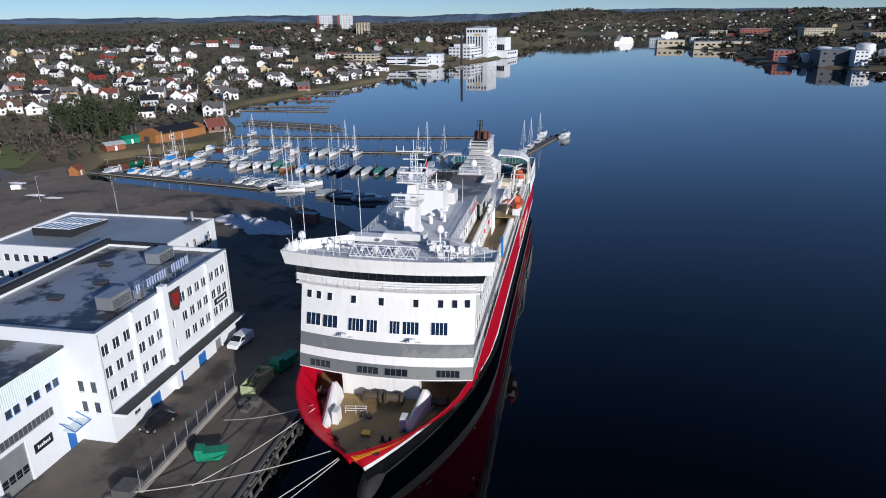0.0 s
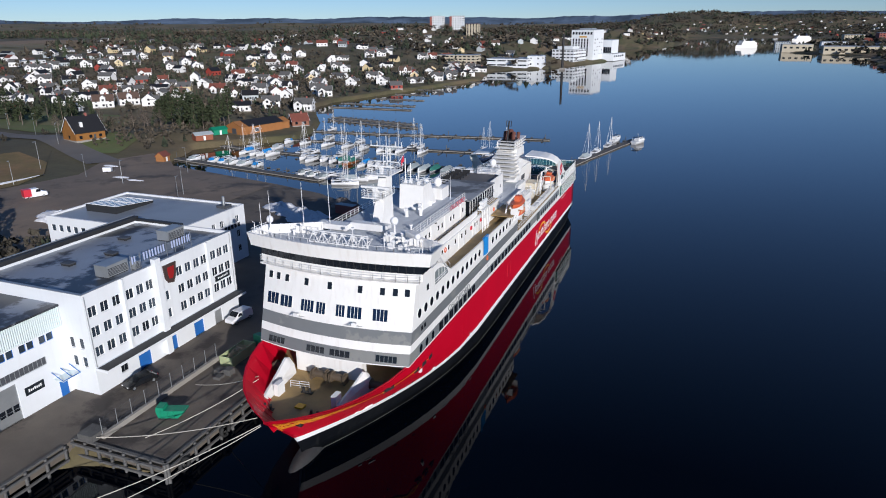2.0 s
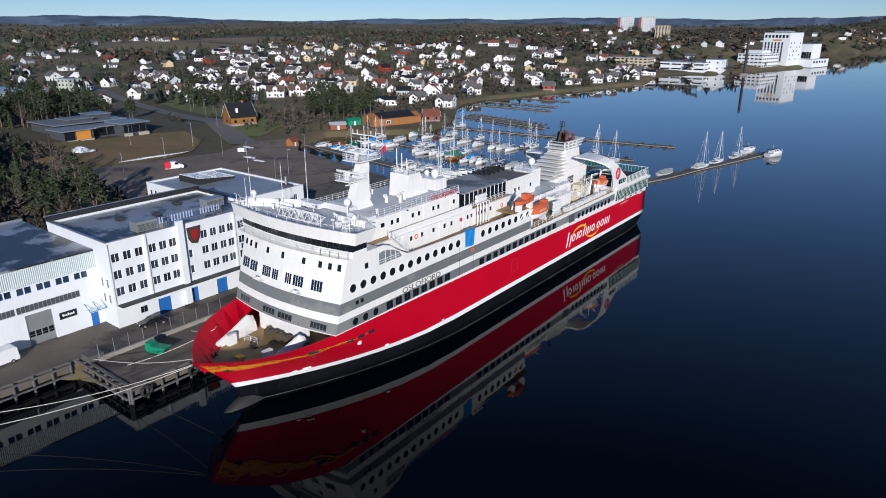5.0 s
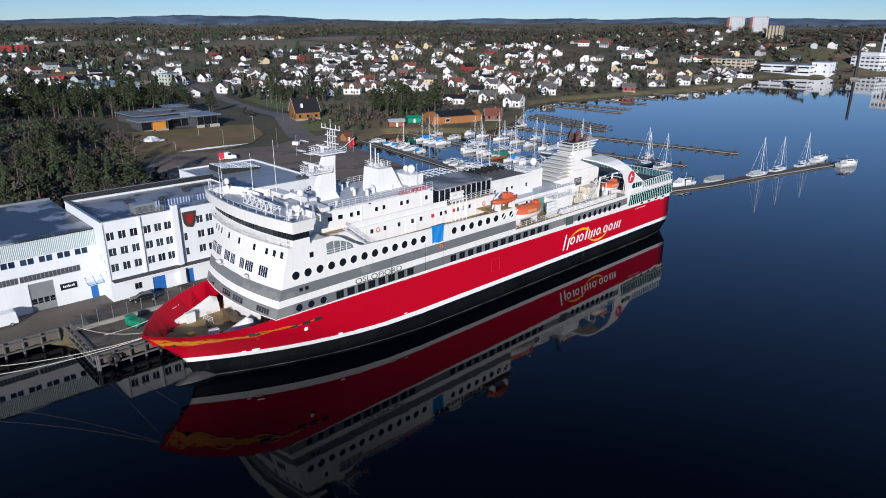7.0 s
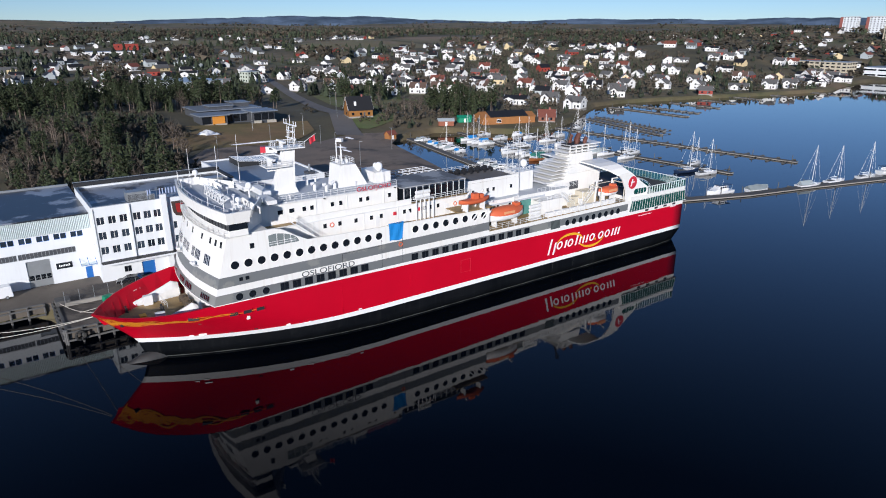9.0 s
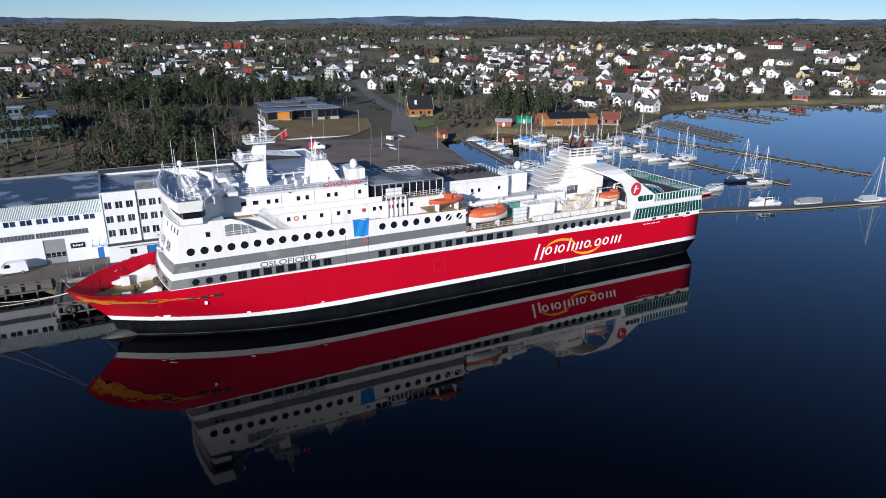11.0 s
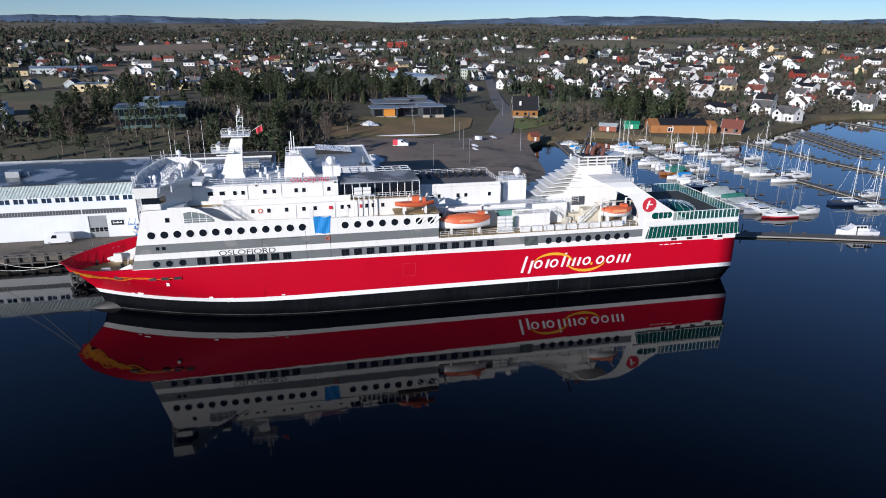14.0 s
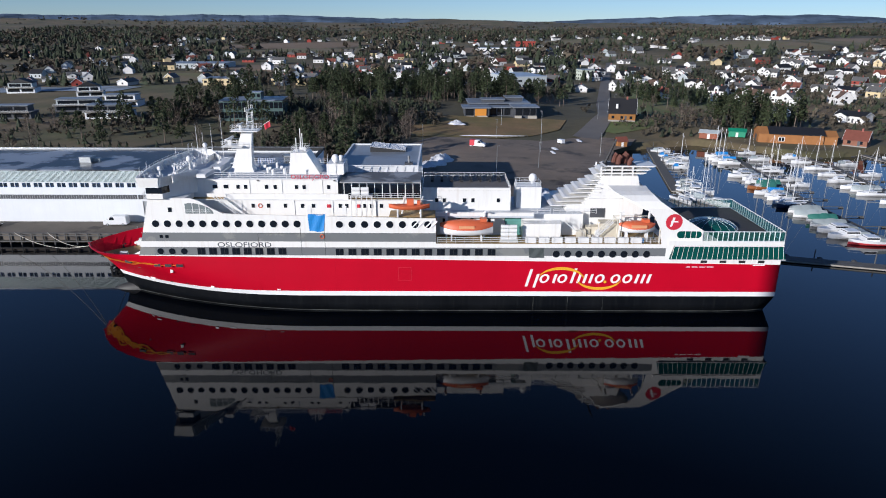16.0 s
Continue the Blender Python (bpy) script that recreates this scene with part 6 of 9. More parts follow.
for y in (58.4, 59.8, 61.2):
    tube(bm, [(WX, y, 6.9), (WX + 2.0, y, 5.9)], 0.06, 4)
tube(bm, [(WX + 2.0, 58.4, 5.9), (WX + 2.0, 61.2, 5.9)], 0.06, 4)
part("frame", bm, BLUEDOOR, porch)
part("porch_door", boxes((WX + 0.002, WX + 0.06, 59.2, 60.4, QZ, 5.0)), BLUEDOOR, ware)
u = thing("ventilation_unit", "grey sheet-metal unit on the warehouse roof", "ventilation unit")
part("casing", boxes((-72, -69, 30, 33, WT + 0.3, WT + 1.7)), STEELM, u)
part("duct", boxes((-71.5, -70.5, 33.002, 34.6, WT + 0.3, WT + 1.2)), STEELM, u)

# rear office
rear = thing("rear_office", "white three-storey office block with a pale flat roof", "building")
AX0, AX1, AY0, AY1, AT = -107.0, -72.8, 97.2, 119.2, 14.8
hs = [(x, x + 1.3, z, z + 1.5) for x in [1.0 + 2.1 * i for i in range(16)] for z in (11.6, 8.2, 4.8)]
bm = bmesh.new()
holed_wall(bm, (AX0, AY0, 0), (1, 0, 0), AX1 - AX0, QZ, AT, hs, 0.35)
part("wall", bm, RENDERW, rear)
he = [(y, y + 1.2, z, z + 1.6) for y in (11.0, 13.6, 18.8) for z in (11.4, 8.0, 4.6)]
bm = bmesh.new()
holed_wall(bm, (AX1 + 0.002, AY0, 0), (0, 1, 0), AY1 - AY0, QZ, AT, he, 0.35)
part("wall", bm, RENDERW, rear)
part("wall", boxes((AX0, AX1 - 0.352, AY1 - 0.35, AY1, QZ, AT), (AX0, AX0 + 0.35, AY0 + 0.352, AY1 - 0.352, QZ, AT)), RENDERW, rear)
part("roof", boxes((AX0 + 0.36, AX1 - 0.36, AY0 + 0.36, AY1 - 0.36, AT - 0.6, AT - 0.3)), ROOFM2, rear, "pale grey felt roof")
part("coping", boxes((AX0 - 0.08, AX1 + 0.08, AY0 - 0.08, AY0 + 0.4, AT + 0.002, AT + 0.1), (AX0 - 0.08, AX1 + 0.08, AY1 - 0.4, AY1 + 0.08, AT + 0.002, AT + 0.1), (AX0 - 0.08, AX0 + 0.4, AY0 + 0.402, AY1 - 0.402, AT + 0.002, AT + 0.1), (AX1 - 0.4, AX1 + 0.08, AY0 + 0.402, AY1 - 0.402, AT + 0.002, AT + 0.1)), LETTER, rear)
wa, we = window_mesh(1.3, 1.5, 1, LETTER, PANEBLUE), window_mesh(1.2, 1.6, 2, LETTER, PANEBLUE)
for a, b, c, d in hs:
    put_window(rear, wa, facing((AX0 + a, AY0 + 0.16, c), (1, 0, 0)))
for a, b, c, d in he:
    put_window(rear, we, facing((AX1 - 0.16, AY0 + a, c), (0, 1, 0)))
for i, z in enumerate((10.4, 10.4, 10.4, 10.4, 10.4)):
    part("letter_bar", boxes((AX1 + 0.004, AX1 + 0.1, 112.0 + i * 1.1, 112.7 + i * 1.1, z, z + 0.9)), SOOT_HOLE, rear, "dark letter bars")
sk = thing("skylight", "raised skylight with a grid of blue panes on the roof", "skylight")
bm = bmesh.new()
prism(bm, [(104.0, 14.5), (114.6, 14.5), (114.6, 15.0), (104.0, 16.1)], "x", -103.0, -94.4)
part("curb", bm, BLACKFELT, sk)
for i in range(6):
    for j in range(2):
        y0, y1 = 104.2 + j * 5.2, 109.2 + j * 5.2
        za, zb = 16.1 - (y0 - 104) * 0.1038, 16.1 - (y1 - 104) * 0.1038
        bm = bmesh.new()
        x = -102.9 + i * 1.42
        loft(bm, [[(x, y0, za + 0.05), (x + 1.36, y0, za + 0.05)], [(x, y1, zb + 0.05), (x + 1.36, y1, zb + 0.05)]])
        loft(bm, [[(x, y0, za + 0.01), (x + 1.36, y0, za + 0.01)], [(x, y0, za + 0.05), (x + 1.36, y0, za + 0.05)]])
        part("pane", bm, SOLAR, sk)
bm = bmesh.new()
for i in range(7):
    tube(bm, [(-102.97 + i * 1.42, 104, 16.16), (-102.97 + i * 1.42, 114.6, 15.06)], 0.06, 4)
for y in (104.05, 109.3, 114.55):
    tube(bm, [(-103, y, 16.2 - (y - 104) * 0.1038), (-94.4, y, 16.2 - (y - 104) * 0.1038)], 0.08, 4)
part("frame", bm, LETTER, sk)
u = thing("roof_chimney", "steel roof flue beside a low dark hatch", "chimney")
bm = bmesh.new()
tube(bm, [(-76, 116.5, AT - 0.3), (-76, 116.5, AT + 2.2)], 0.3, 10)
part("flue", bm, STEELM, u)
part("base", boxes((-77.2, -74.8, 115.4, 117.6, AT - 0.3, AT + 0.3)), DARKB, u)


# ---- quay furniture ----
# timber fender frame along the quay's edge
def fender_frame(a, b, n):
    f = thing("fender_frame", "weathered timber fender frame on the quay face", "fender", "quay fenders")
    a, b = Vector(a), Vector(b)
    u = (b - a).normalized()
    out = Vector((u.y, -u.x, 0))
    for i in range(n + 1):
        p = a.lerp(b, i / n) + out * 0.25
        bm = bmesh.new()
        tube(bm, [p + Vector((0, 0, -1.0)), p + Vector((0, 0, 2.75))], 0.2, 6)
        part("fender_post", bm, TIMBER, f)
    for z in (0.7, 2.2):
        m = Matrix.Translation(a + Vector((0, 0, z))) @ Matrix(((u.x, out.x, 0, 0), (u.y, out.y, 0, 0), (0, 0, 1, 0), (0, 0, 0, 1)))
        bm = bmesh.new()
        box(bm, 0, (b - a).length, 0.46, 0.7, 0, 0.3, 0, m)
        part("waling", bm, TIMBER, f)
    m = Matrix.Translation(a + Vector((0, 0, QZ))) @ Matrix(((u.x, out.x, 0, 0), (u.y, out.y, 0, 0), (0, 0, 1, 0), (0, 0, 0, 1)))
    bm = bmesh.new()
    box(bm, 0, (b - a).length, -0.3, 0.12, 0.004, 0.22, 0, m)
    part("kerb_beam", bm, TIMBER, f)
    return f


fender_frame((-50.0, 52.2, 0), (-35.0, 52.2, 0), 7)
fender_frame((-35.0, 52.2, 0), (-35.0, 76, 0), 10)
fender_frame((-35.0, 76.3, 0), (-35.0, 147, 0), 22)
for k in range(3):
    fender_frame((-49.8, 18.0 - k * 33, 0), (-49.8, 50.4 - k * 33, 0), 12)
bm = bmesh.new()
pts = [(0.75 * math.cos(a), 0.75 * math.sin(a), 0) for a in [6.28319 * i / 16 for i in range(17)]]
tube(bm, pts, 0.26, 8)
tyre = mesh_of("tyre_fender", bm, RUBBER, True)
for y in (54.2, 61.9, 70.0):
    t_ = piece("tyre_fender", tyre, None, pose(-34.1, y, 1.5, 0, 90, 0))
    tagged(t_, "large black rubber tyre fender hung on the quay", "tyre", "tyre fenders")
# wire fence on a low concrete base
fence = thing("mesh_fence", "grey steel mesh fence on a low concrete base", "fence")
part("plinth", boxes((-46.7, -46.2, 53.5, 76.0, QZ + 0.003, QZ + 0.7)), CONC, fence)
for i in range(10):
    y = 53.6 + i * 2.45
    bm = bmesh.new()
    tube(bm, [(-46.45, y, QZ + 0.7), (-46.45, y, QZ + 3.0)], 0.05, 5)
    part("post", bm, STEELM, fence)
bm = bmesh.new()
for i in range(113):
    y = 53.6 + i * 0.2
    tube(bm, [(-46.45, y, QZ + 0.75), (-46.45, y, QZ + 2.95)], 0.007, 3)
for z in (0.8, 1.3, 1.8, 2.3, 2.9):
    tube(bm, [(-46.45, 53.6, QZ + z), (-46.45, 75.6, QZ + z)], 0.012, 3)
tagged(part("mesh", bm, DARKB, fence), kind="stuff")


def skip(x, y, turn, label, size=1.0):
    s = thing("waste_skip", label, "skip", "skips")
    bm = bmesh.new()
    prism(bm, [(-2.0, 0.35), (1.3, 0.35), (2.6, 1.5), (2.6, 1.75), (-2.3, 1.75), (-2.3, 1.5)], "y", -0.95, 0.95)
    part("body", bm, GREEN, s)
    bm = bmesh.new()
    prism(bm, [(-2.3, 1.752), (-1.0, 1.752), (-1.0, 2.25), (-2.2, 2.4)], "y", -0.93, 0.93)
    part("lid", bm, GREEN, s)
    for dx in (-1.5, -0.4, 0.7):
        part("rib", boxes((dx, dx + 0.1, -1.05, -0.952, 0.4, 1.7), (dx, dx + 0.1, 0.952, 1.05, 0.4, 1.7)), GREEN, s)
    part("skid", boxes((-2.1, 1.2, -0.8, -0.6, 0, 0.348), (-2.1, 1.2, 0.6, 0.8, 0, 0.348)), SOOT_HOLE, s)
    s.matrix_basis = pose(x, y, QZ, 0, 0, turn) @ Matrix.Diagonal((size, size, size, 1))
    return s


skip(-41.6, 60.6, 20, "green tipping skip on the asphalt quay", 0.8)
skip(-42.2, 83.5, 75, "green waste skip beside the timber scraps")
big = thing("container_skip", "long open green container skip full of scrap wood", "skip")
part("body", boxes((-45.0, -42.6, 74.6, 80.6, QZ, QZ + 0.3), (-45.0, -44.9, 74.6, 80.6, QZ + 0.302, QZ + 1.6), (-42.7, -42.6, 74.6, 80.6, QZ + 0.302, QZ + 1.6), (-44.898, -42.702, 74.6, 74.7, QZ + 0.302, QZ + 1.6), (-44.898, -42.702, 80.5, 80.6, QZ + 0.302, QZ + 1.6)), mat("pale_green_steel", (0.40, 0.45, 0.25), 0.6, vary=0.3), big)
rs = random.Random(11)
for i in range(16):
    p = thing("scrap_plank", "loose scrap plank in the container skip", "plank", "scrap planks")
    part("board", boxes((-1.3, 1.3, -0.12, 0.12, -0.03, 0.03)), mat("raw_timber", (0.56, 0.44, 0.27), 0.8, vary=0.3) if i == 0 else bpy.data.materials["raw_timber"], p)
    p.matrix_basis = pose(-43.8 + rs.uniform(-0.3, 0.3), 75.8 + i * 0.26, QZ + 1.0 + rs.uniform(0, 0.6), rs.uniform(-15, 15), rs.uniform(-20, 20), rs.uniform(0, 180))
for i, (x, y, w, h) in enumerate(((-41.8, 72.8, 1.2, 1.0), (-43.3, 72.5, 1.2, 0.8), (-42.5, 71.2, 1.2, 0.5), (-47.9, 53.3, 2.4, 1.1))):
    p = thing("crate", "weathered wooden crate on the quay", "crate", "crates")
    part("side", boxes((x - w / 2, x + w / 2, y - w / 2, y + w / 2, QZ + 0.1, QZ + h)), TIMBER, p)
    part("base", boxes((x - w / 2, x + w / 2, y - w / 2 + 0.05, y - w / 2 + 0.2, QZ, QZ + 0.098), (x - w / 2, x + w / 2, y + w / 2 - 0.2, y + w / 2 - 0.05, QZ, QZ + 0.098)), TIMBER, p)


def rope(a, b, sag, label="pale mooring line from the ferry's bow to the quay"):
    r = thing("mooring_line", label, "rope", "mooring lines")
    a, b = Vector(a), Vector(b)
    bm = bmesh.new()
    tube(bm, [a.lerp(b, i / 16) - Vector((0, 0, sag * 4 * (i / 16) * (1 - i / 16))) for i in range(17)], 0.05, 5)
    part("strand", bm, ROPE, r)


rope((-23.0, 55.6, 8.9), (-49.6, 30.0, 2.9), 1.6)
rope((-22.8, 55.4, 8.9), (-49.6, 22.0, 2.9), 2.0)
rope((-24.2, 56.5, 9.0), (-48.5, 52.5, 3.0), 0.8)
rope((-28.5, 63.0, 9.8), (-41.0, 55.2, 3.0), 0.5)
rope((-29.0, 63.6, 9.8), (-44.0, 68.0, 3.0), 0.5)


def car(name, label, L, W, H, material, m, van=False):
    c = thing(name, label, "van" if van else "car", "parked vehicles")
    h = H
    prof = [(-L / 2, 0.35), (-L / 2, 0.9), (-L / 2 + 0.15, h - 0.15), (-L / 2 + 0.4, h), (L * 0.12, h), (L * 0.3, h * 0.62), (L / 2 - 0.1, h * 0.52), (L / 2, 0.7), (L / 2, 0.35)] if van else \
           [(-L / 2, 0.35), (-L / 2, 0.85), (-L * 0.42, h * 0.66), (-L * 0.3, h), (L * 0.06, h), (L * 0.24, h * 0.66), (L * 0.47, h * 0.55), (L / 2, 0.65), (L / 2, 0.35)]
    bm = bmesh.new()
    prism(bm, prof, "y", -W / 2, W / 2)
    bmesh.ops.bevel(bm, geom=bm.edges[:], offset=0.08, segments=2, affect="EDGES")
    part("body", bm, material, c, smooth=False)
    lo, hi = h * 0.62, h * 0.92
    x1 = L * 0.2 if van else L * 0.16
    x0 = L * 0.02 if van else -L * 0.3
    for s in (-1, 1):
        bm = bmesh.new()
        prism(bm, [(x0, lo), (x1 + 0.25, lo), (x1 - 0.15, hi), (x0 + 0.1, hi)], "y", s * (W / 2 + 0.004), s * (W / 2 + 0.02))
        part("side_window", bm, GLASS, c)
    bm = bmesh.new()
    a, b = ((L * 0.135, h - 0.06), (L * 0.29, h * 0.66)) if van else ((L * 0.075, h - 0.05), (L * 0.23, h * 0.69))
    loft(bm, [[(a[0] + 0.05, -W * 0.4, a[1] + 0.03), (a[0] + 0.05, W * 0.4, a[1] + 0.03)], [(b[0] + 0.05, -W * 0.43, b[1] + 0.03), (b[0] + 0.05, W * 0.43, b[1] + 0.03)]])
    part("windscreen", bm, GLASS, c)
    for x in (-L * 0.32, L * 0.32):
        for s in (-1, 1):
            bm = bmesh.new()
            disc(bm, (x, s * (W / 2 - 0.1) - 0.11, 0.33), 0.33, "y", 0.22, 16)
            w = part("wheel", bm, RUBBER, c)
            bm = bmesh.new()
            disc(bm, (x, s * (W / 2 - 0.1) + (0.11 if s > 0 else -0.13), 0.33), 0.2, "y", 0.02, 12)
            part("rim", bm, STEELM, w)
    for s in (-1, 1):
        part("headlight", boxes((L / 2 - 0.06, L / 2 + 0.01, s * W * 0.36 - 0.15, s * W * 0.36 + 0.15, 0.66, 0.8)), LETTER, c)
        part("tail_light", boxes((-L / 2 - 0.01, -L / 2 + 0.05, s * W * 0.4 - 0.08, s * W * 0.4 + 0.08, 0.75, 1.0)), LETTERR, c)
    c.matrix_basis = m
    return c


car("estate_car", "black estate car parked beside the white wall", 4.8, 1.9, 1.5, CARBLACK, pose(-52.3, 65.8, QZ, 0, 0, -104))
car("panel_van", "white panel van parked under the canopy's end", 5.0, 2.0, 2.0, CARWHITE, pose(-52.6, 89.3, QZ, 0, 0, -98), True)
car("delivery_van", "white delivery van beside the warehouse wall", 5.9, 2.1, 2.5, CARWHITE, pose(-57.4, 43.2, QZ, 0, 0, -87), True)
car("panel_van", "white van on the marina's asphalt edge", 4.8, 1.9, 1.9, CARWHITE, pose(-105, 180.0, level(-105, 180) + 0.42, 0, 0, 20), True)
bvan = car("box_van", "white box van with a red end on the parking area", 6.5, 2.3, 2.8, CARWHITE, pose(-168, 140.5, level(-168, 140.5) + 0.42, 0, 0, 70), True)
part("red_panel", boxes((-3.29, -1.2, -1.18, 1.18, 0.6, 2.85)), LETTERR, bvan, "red rear body panel")
car("hatchback", "dark car beside the warehouse", 4.2, 1.8, 1.45, CARBLACK, pose(-55.5, 13.0, QZ, 0, 0, 85))
tr = thing("trailer", "small white covered trailer on the asphalt", "trailer")
part("box", boxes((-1.4, 1.4, -0.9, 0.9, 0.5, 2.0)), CARWHITE, tr)
for s in (-1, 1):
    bm = bmesh.new()
    disc(bm, (0, s * 0.92 - 0.1, 0.3), 0.3, "y", 0.2, 14)
    part("wheel", bm, RUBBER, tr)
part("drawbar", boxes((1.402, 2.6, -0.06, 0.06, 0.45, 0.55)), STEELM, tr)
tr.matrix_basis = pose(-177, 176.5, level(-177, 176.5) + 0.42, 0, 0, 30)
tc_ = thing("tractor", "green and red tractor with a front loader", "tractor")
part("bonnet", boxes((0.2, 2.0, -0.4, 0.4, 0.9, 1.6)), GREEN, tc_)
part("cab", boxes((-1.2, 0.198, -0.7, 0.7, 1.0, 2.6)), GLASS, tc_)
part("roof", boxes((-1.3, 0.3, -0.8, 0.8, 2.602, 2.75)), GREEN, tc_)
for x, r in ((-0.7, 0.8), (1.5, 0.5)):
    for s in (-1, 1):
        bm = bmesh.new()
        disc(bm, (x, s * 0.85 - 0.2, r), r, "y", 0.4, 16)
        part("wheel", bm, LETTERR if r > 0.6 else RUBBER, tc_)
part("loader", boxes((2.002, 3.6, -0.6, -0.5, 0.8, 1.0), (2.002, 3.6, 0.5, 0.6, 0.8, 1.0), (3.602, 4.0, -0.9, 0.9, 0.1, 0.9)), YELLOW, tc_)
tc_.matrix_basis = pose(-161, 199.0 - 5.2, level(-161, 193.8) + 0.42, 0, 0, 165)


def heap(x, y, rx, ry, h, seed, label="heap of old dirty snow on the asphalt", z=None, material=None, name="snow_patch"):
    r = np.random.RandomState(seed)
    bm = bmesh.new()
    ph = r.uniform(0, 6.28, 8)
    rings = []
    for i in range(9):
        k = 1 - i / 8
        ring_ = []
        for j in range(28):
            a = 6.28319 * j / 28
            w = 1 + 0.22 * math.sin(2 * a + ph[0]) + 0.14 * math.sin(5 * a + ph[1]) + 0.08 * math.sin(9 * a + ph[2])
            ring_.append((x + rx * k * w * math.cos(a), y + ry * k * w * math.sin(a), (z or level(x, y) + 0.43) + h * (1 - k ** 2) * (1 + 0.3 * math.sin(3 * a + i + ph[3]) + 0.2 * math.sin(7 * a + 2 * i + ph[4])) - (0.06 if i == 0 else 0)))
        rings.append(ring_)
    loft(bm, rings, closed=True, caps=True)
    bmesh.ops.recalc_face_normals(bm, faces=bm.faces[:])
    return tagged(part(name, bm, material or SNOW, smooth=True), label, "snow" if material is None else "heap", "snow heaps" if material is None else "", "")


for i, (x, y, rx, ry, h) in enumerate(((-78, 151, 9, 5, 2.0), (-88.5, 156, 6, 4, 1.6), (-139, 125, 9, 5, 1.8), (-131, 121, 5, 4, 1.2), (-222, 133, 4, 4, 1.4), (-186, 186, 3, 1.3, 0.25), (-166, 172, 3.5, 1.1, 0.3), (-158, 170, 3, 0.9, 0.25), (-194, 146, 0.9, 14, 0.3), (-118, 96, 9, 4, 1.4))):
    heap(x, y, rx, ry, h, i, z=QZ - 0.02 if x > -108 else None)
heap(-74, 166, 6, 3.5, 1.6, 20, "heap of rubble and earth by the basin", QZ - 0.02, ROCK, "rubble_heap")
bx = thing("storage_container", "dark red steel storage container at the basin's edge", "container")
part("body", boxes((-3, 3, -1.2, 1.2, 0, 2.5)), BRICKR, bx)
part("roof", boxes((-3.02, 3.02, -1.22, 1.22, 2.502, 2.56)), GREYWOOD, bx)
bx.matrix_basis = pose(-69, 158.5, QZ, 0, 0, -8)


def lamp_post(x, y, h=8.5, turn=0):
    p = thing("lamp_post", "slim grey lamp post on the asphalt", "lamp post", "lamp posts")
    bm = bmesh.new()
    tube(bm, [(0, 0, 0), (0, 0, h)], 0.09, 6, 0.05)
    part("pole", bm, STEELM, p)
    part("head", boxes((-0.15, 1.0, -0.12, 0.12, h, h + 0.12)), STEELM, p)
    p.matrix_basis = pose(x, y, level(x, y) + 0.3, 0, 0, turn)


for i, (x, y) in enumerate(((-158, 165), (-128, 160), (-115, 144), (-178, 168), (-150, 187), (-205, 172), (-190, 150), (-235, 205), (-270, 222), (-310, 238), (-225, 155), (-160, 118))):
    lamp_post(x, y, 8 + i % 3, i * 50)

# ---- piers ----
def pier(path, w, label, fingers=0, flen=7.0, side=(1, -1), gap=5.0):
    p = thing("jetty", label, "jetty", "jetties")
    pts = [Vector((x, y, 0)) for x, y in path]
    for a, b in zip(pts, pts[1:]):
        u = (b - a).normalized()
        nrm = Vector((-u.y, u.x, 0))
        m = Matrix(((u.x, nrm.x, 0, a.x), (u.y, nrm.y, 0, a.y), (0, 0, 1, 0), (0, 0, 0, 1)))
        L = (b - a).length
        bm = bmesh.new()
        box(bm, 0, L, -w / 2, w / 2, 0.15, 0.5, 0, m)
        part("float", bm, CONC, p)
        bm = bmesh.new()
        n_ = int(L / 0.8)
        for i in range(n_):
            box(bm, i * L / n_ + 0.04, (i + 1) * L / n_ - 0.03, -w / 2 - 0.08, w / 2 + 0.08, 0.502, 0.58, 0, m)
        tagged(part("deck_board", bm, TIMBER, p), kind="stuff")
        if fingers:
            k = int(L / gap)
            for i in range(k):
                for s in side:
                    bm = bmesh.new()
                    x = (i + 0.5) * L / k
                    y0, y1 = sorted((s * w / 2, s * (w / 2 + flen)))
                    box(bm, x - 0.16, x + 0.16, y0, y1, 0.3, 0.42, 0, m)
                    box(bm, x - 0.5, x + 0.5, *(sorted((s * (w / 2 + flen - 1), s * (w / 2 + flen)))), 0.05, 0.3, 0, m)
                    part("finger", bm, TIMBER, p)
        for i in range(0, int(L / 16) + 1):
            bm = bmesh.new()
            q = m @ Vector((i * 16, w / 2 + 0.25, 0))
            tube(bm, [q + Vector((0, 0, -1)), q + Vector((0, 0, 2.6))], 0.14, 6)
            part("mooring_post", bm, TIMBER, p)
    return p


pier([(-184, 216.5), (-103, 201)], 3.0, "grey timber pontoon with finger berths", 1, 6, (1,))
pier([(-194, 249), (-138, 241), (-90, 236), (-50, 236)], 2.2, "long grey timber jetty with finger berths", 1, 7, (1, -1), 9)
pier([(-178, 271), (-143, 274), (-97, 268), (-47, 271)], 2.2, "long grey timber jetty with finger berths", 1, 6.5, (1, -1), 9)
pier([(-168, 300), (-126, 303), (-44, 312)], 2.4, "long timber jetty with short fingers", 1, 5, (1, -1), 6)
pier([(-182, 341), (-119, 326)], 2.0, "empty timber jetty with fingers", 1, 6, (1, -1), 4)
pier([(-186, 352), (-126, 338)], 1.6, "empty timber jetty with fingers", 1, 5, (1, -1), 4)
pier([(-214, 398), (-154, 398)], 3.4, "broad pale timber jetty", 0)
pier([(-218, 420), (-160, 418)], 1.8, "narrow timber jetty with fingers", 1, 5, (1, -1), 5)
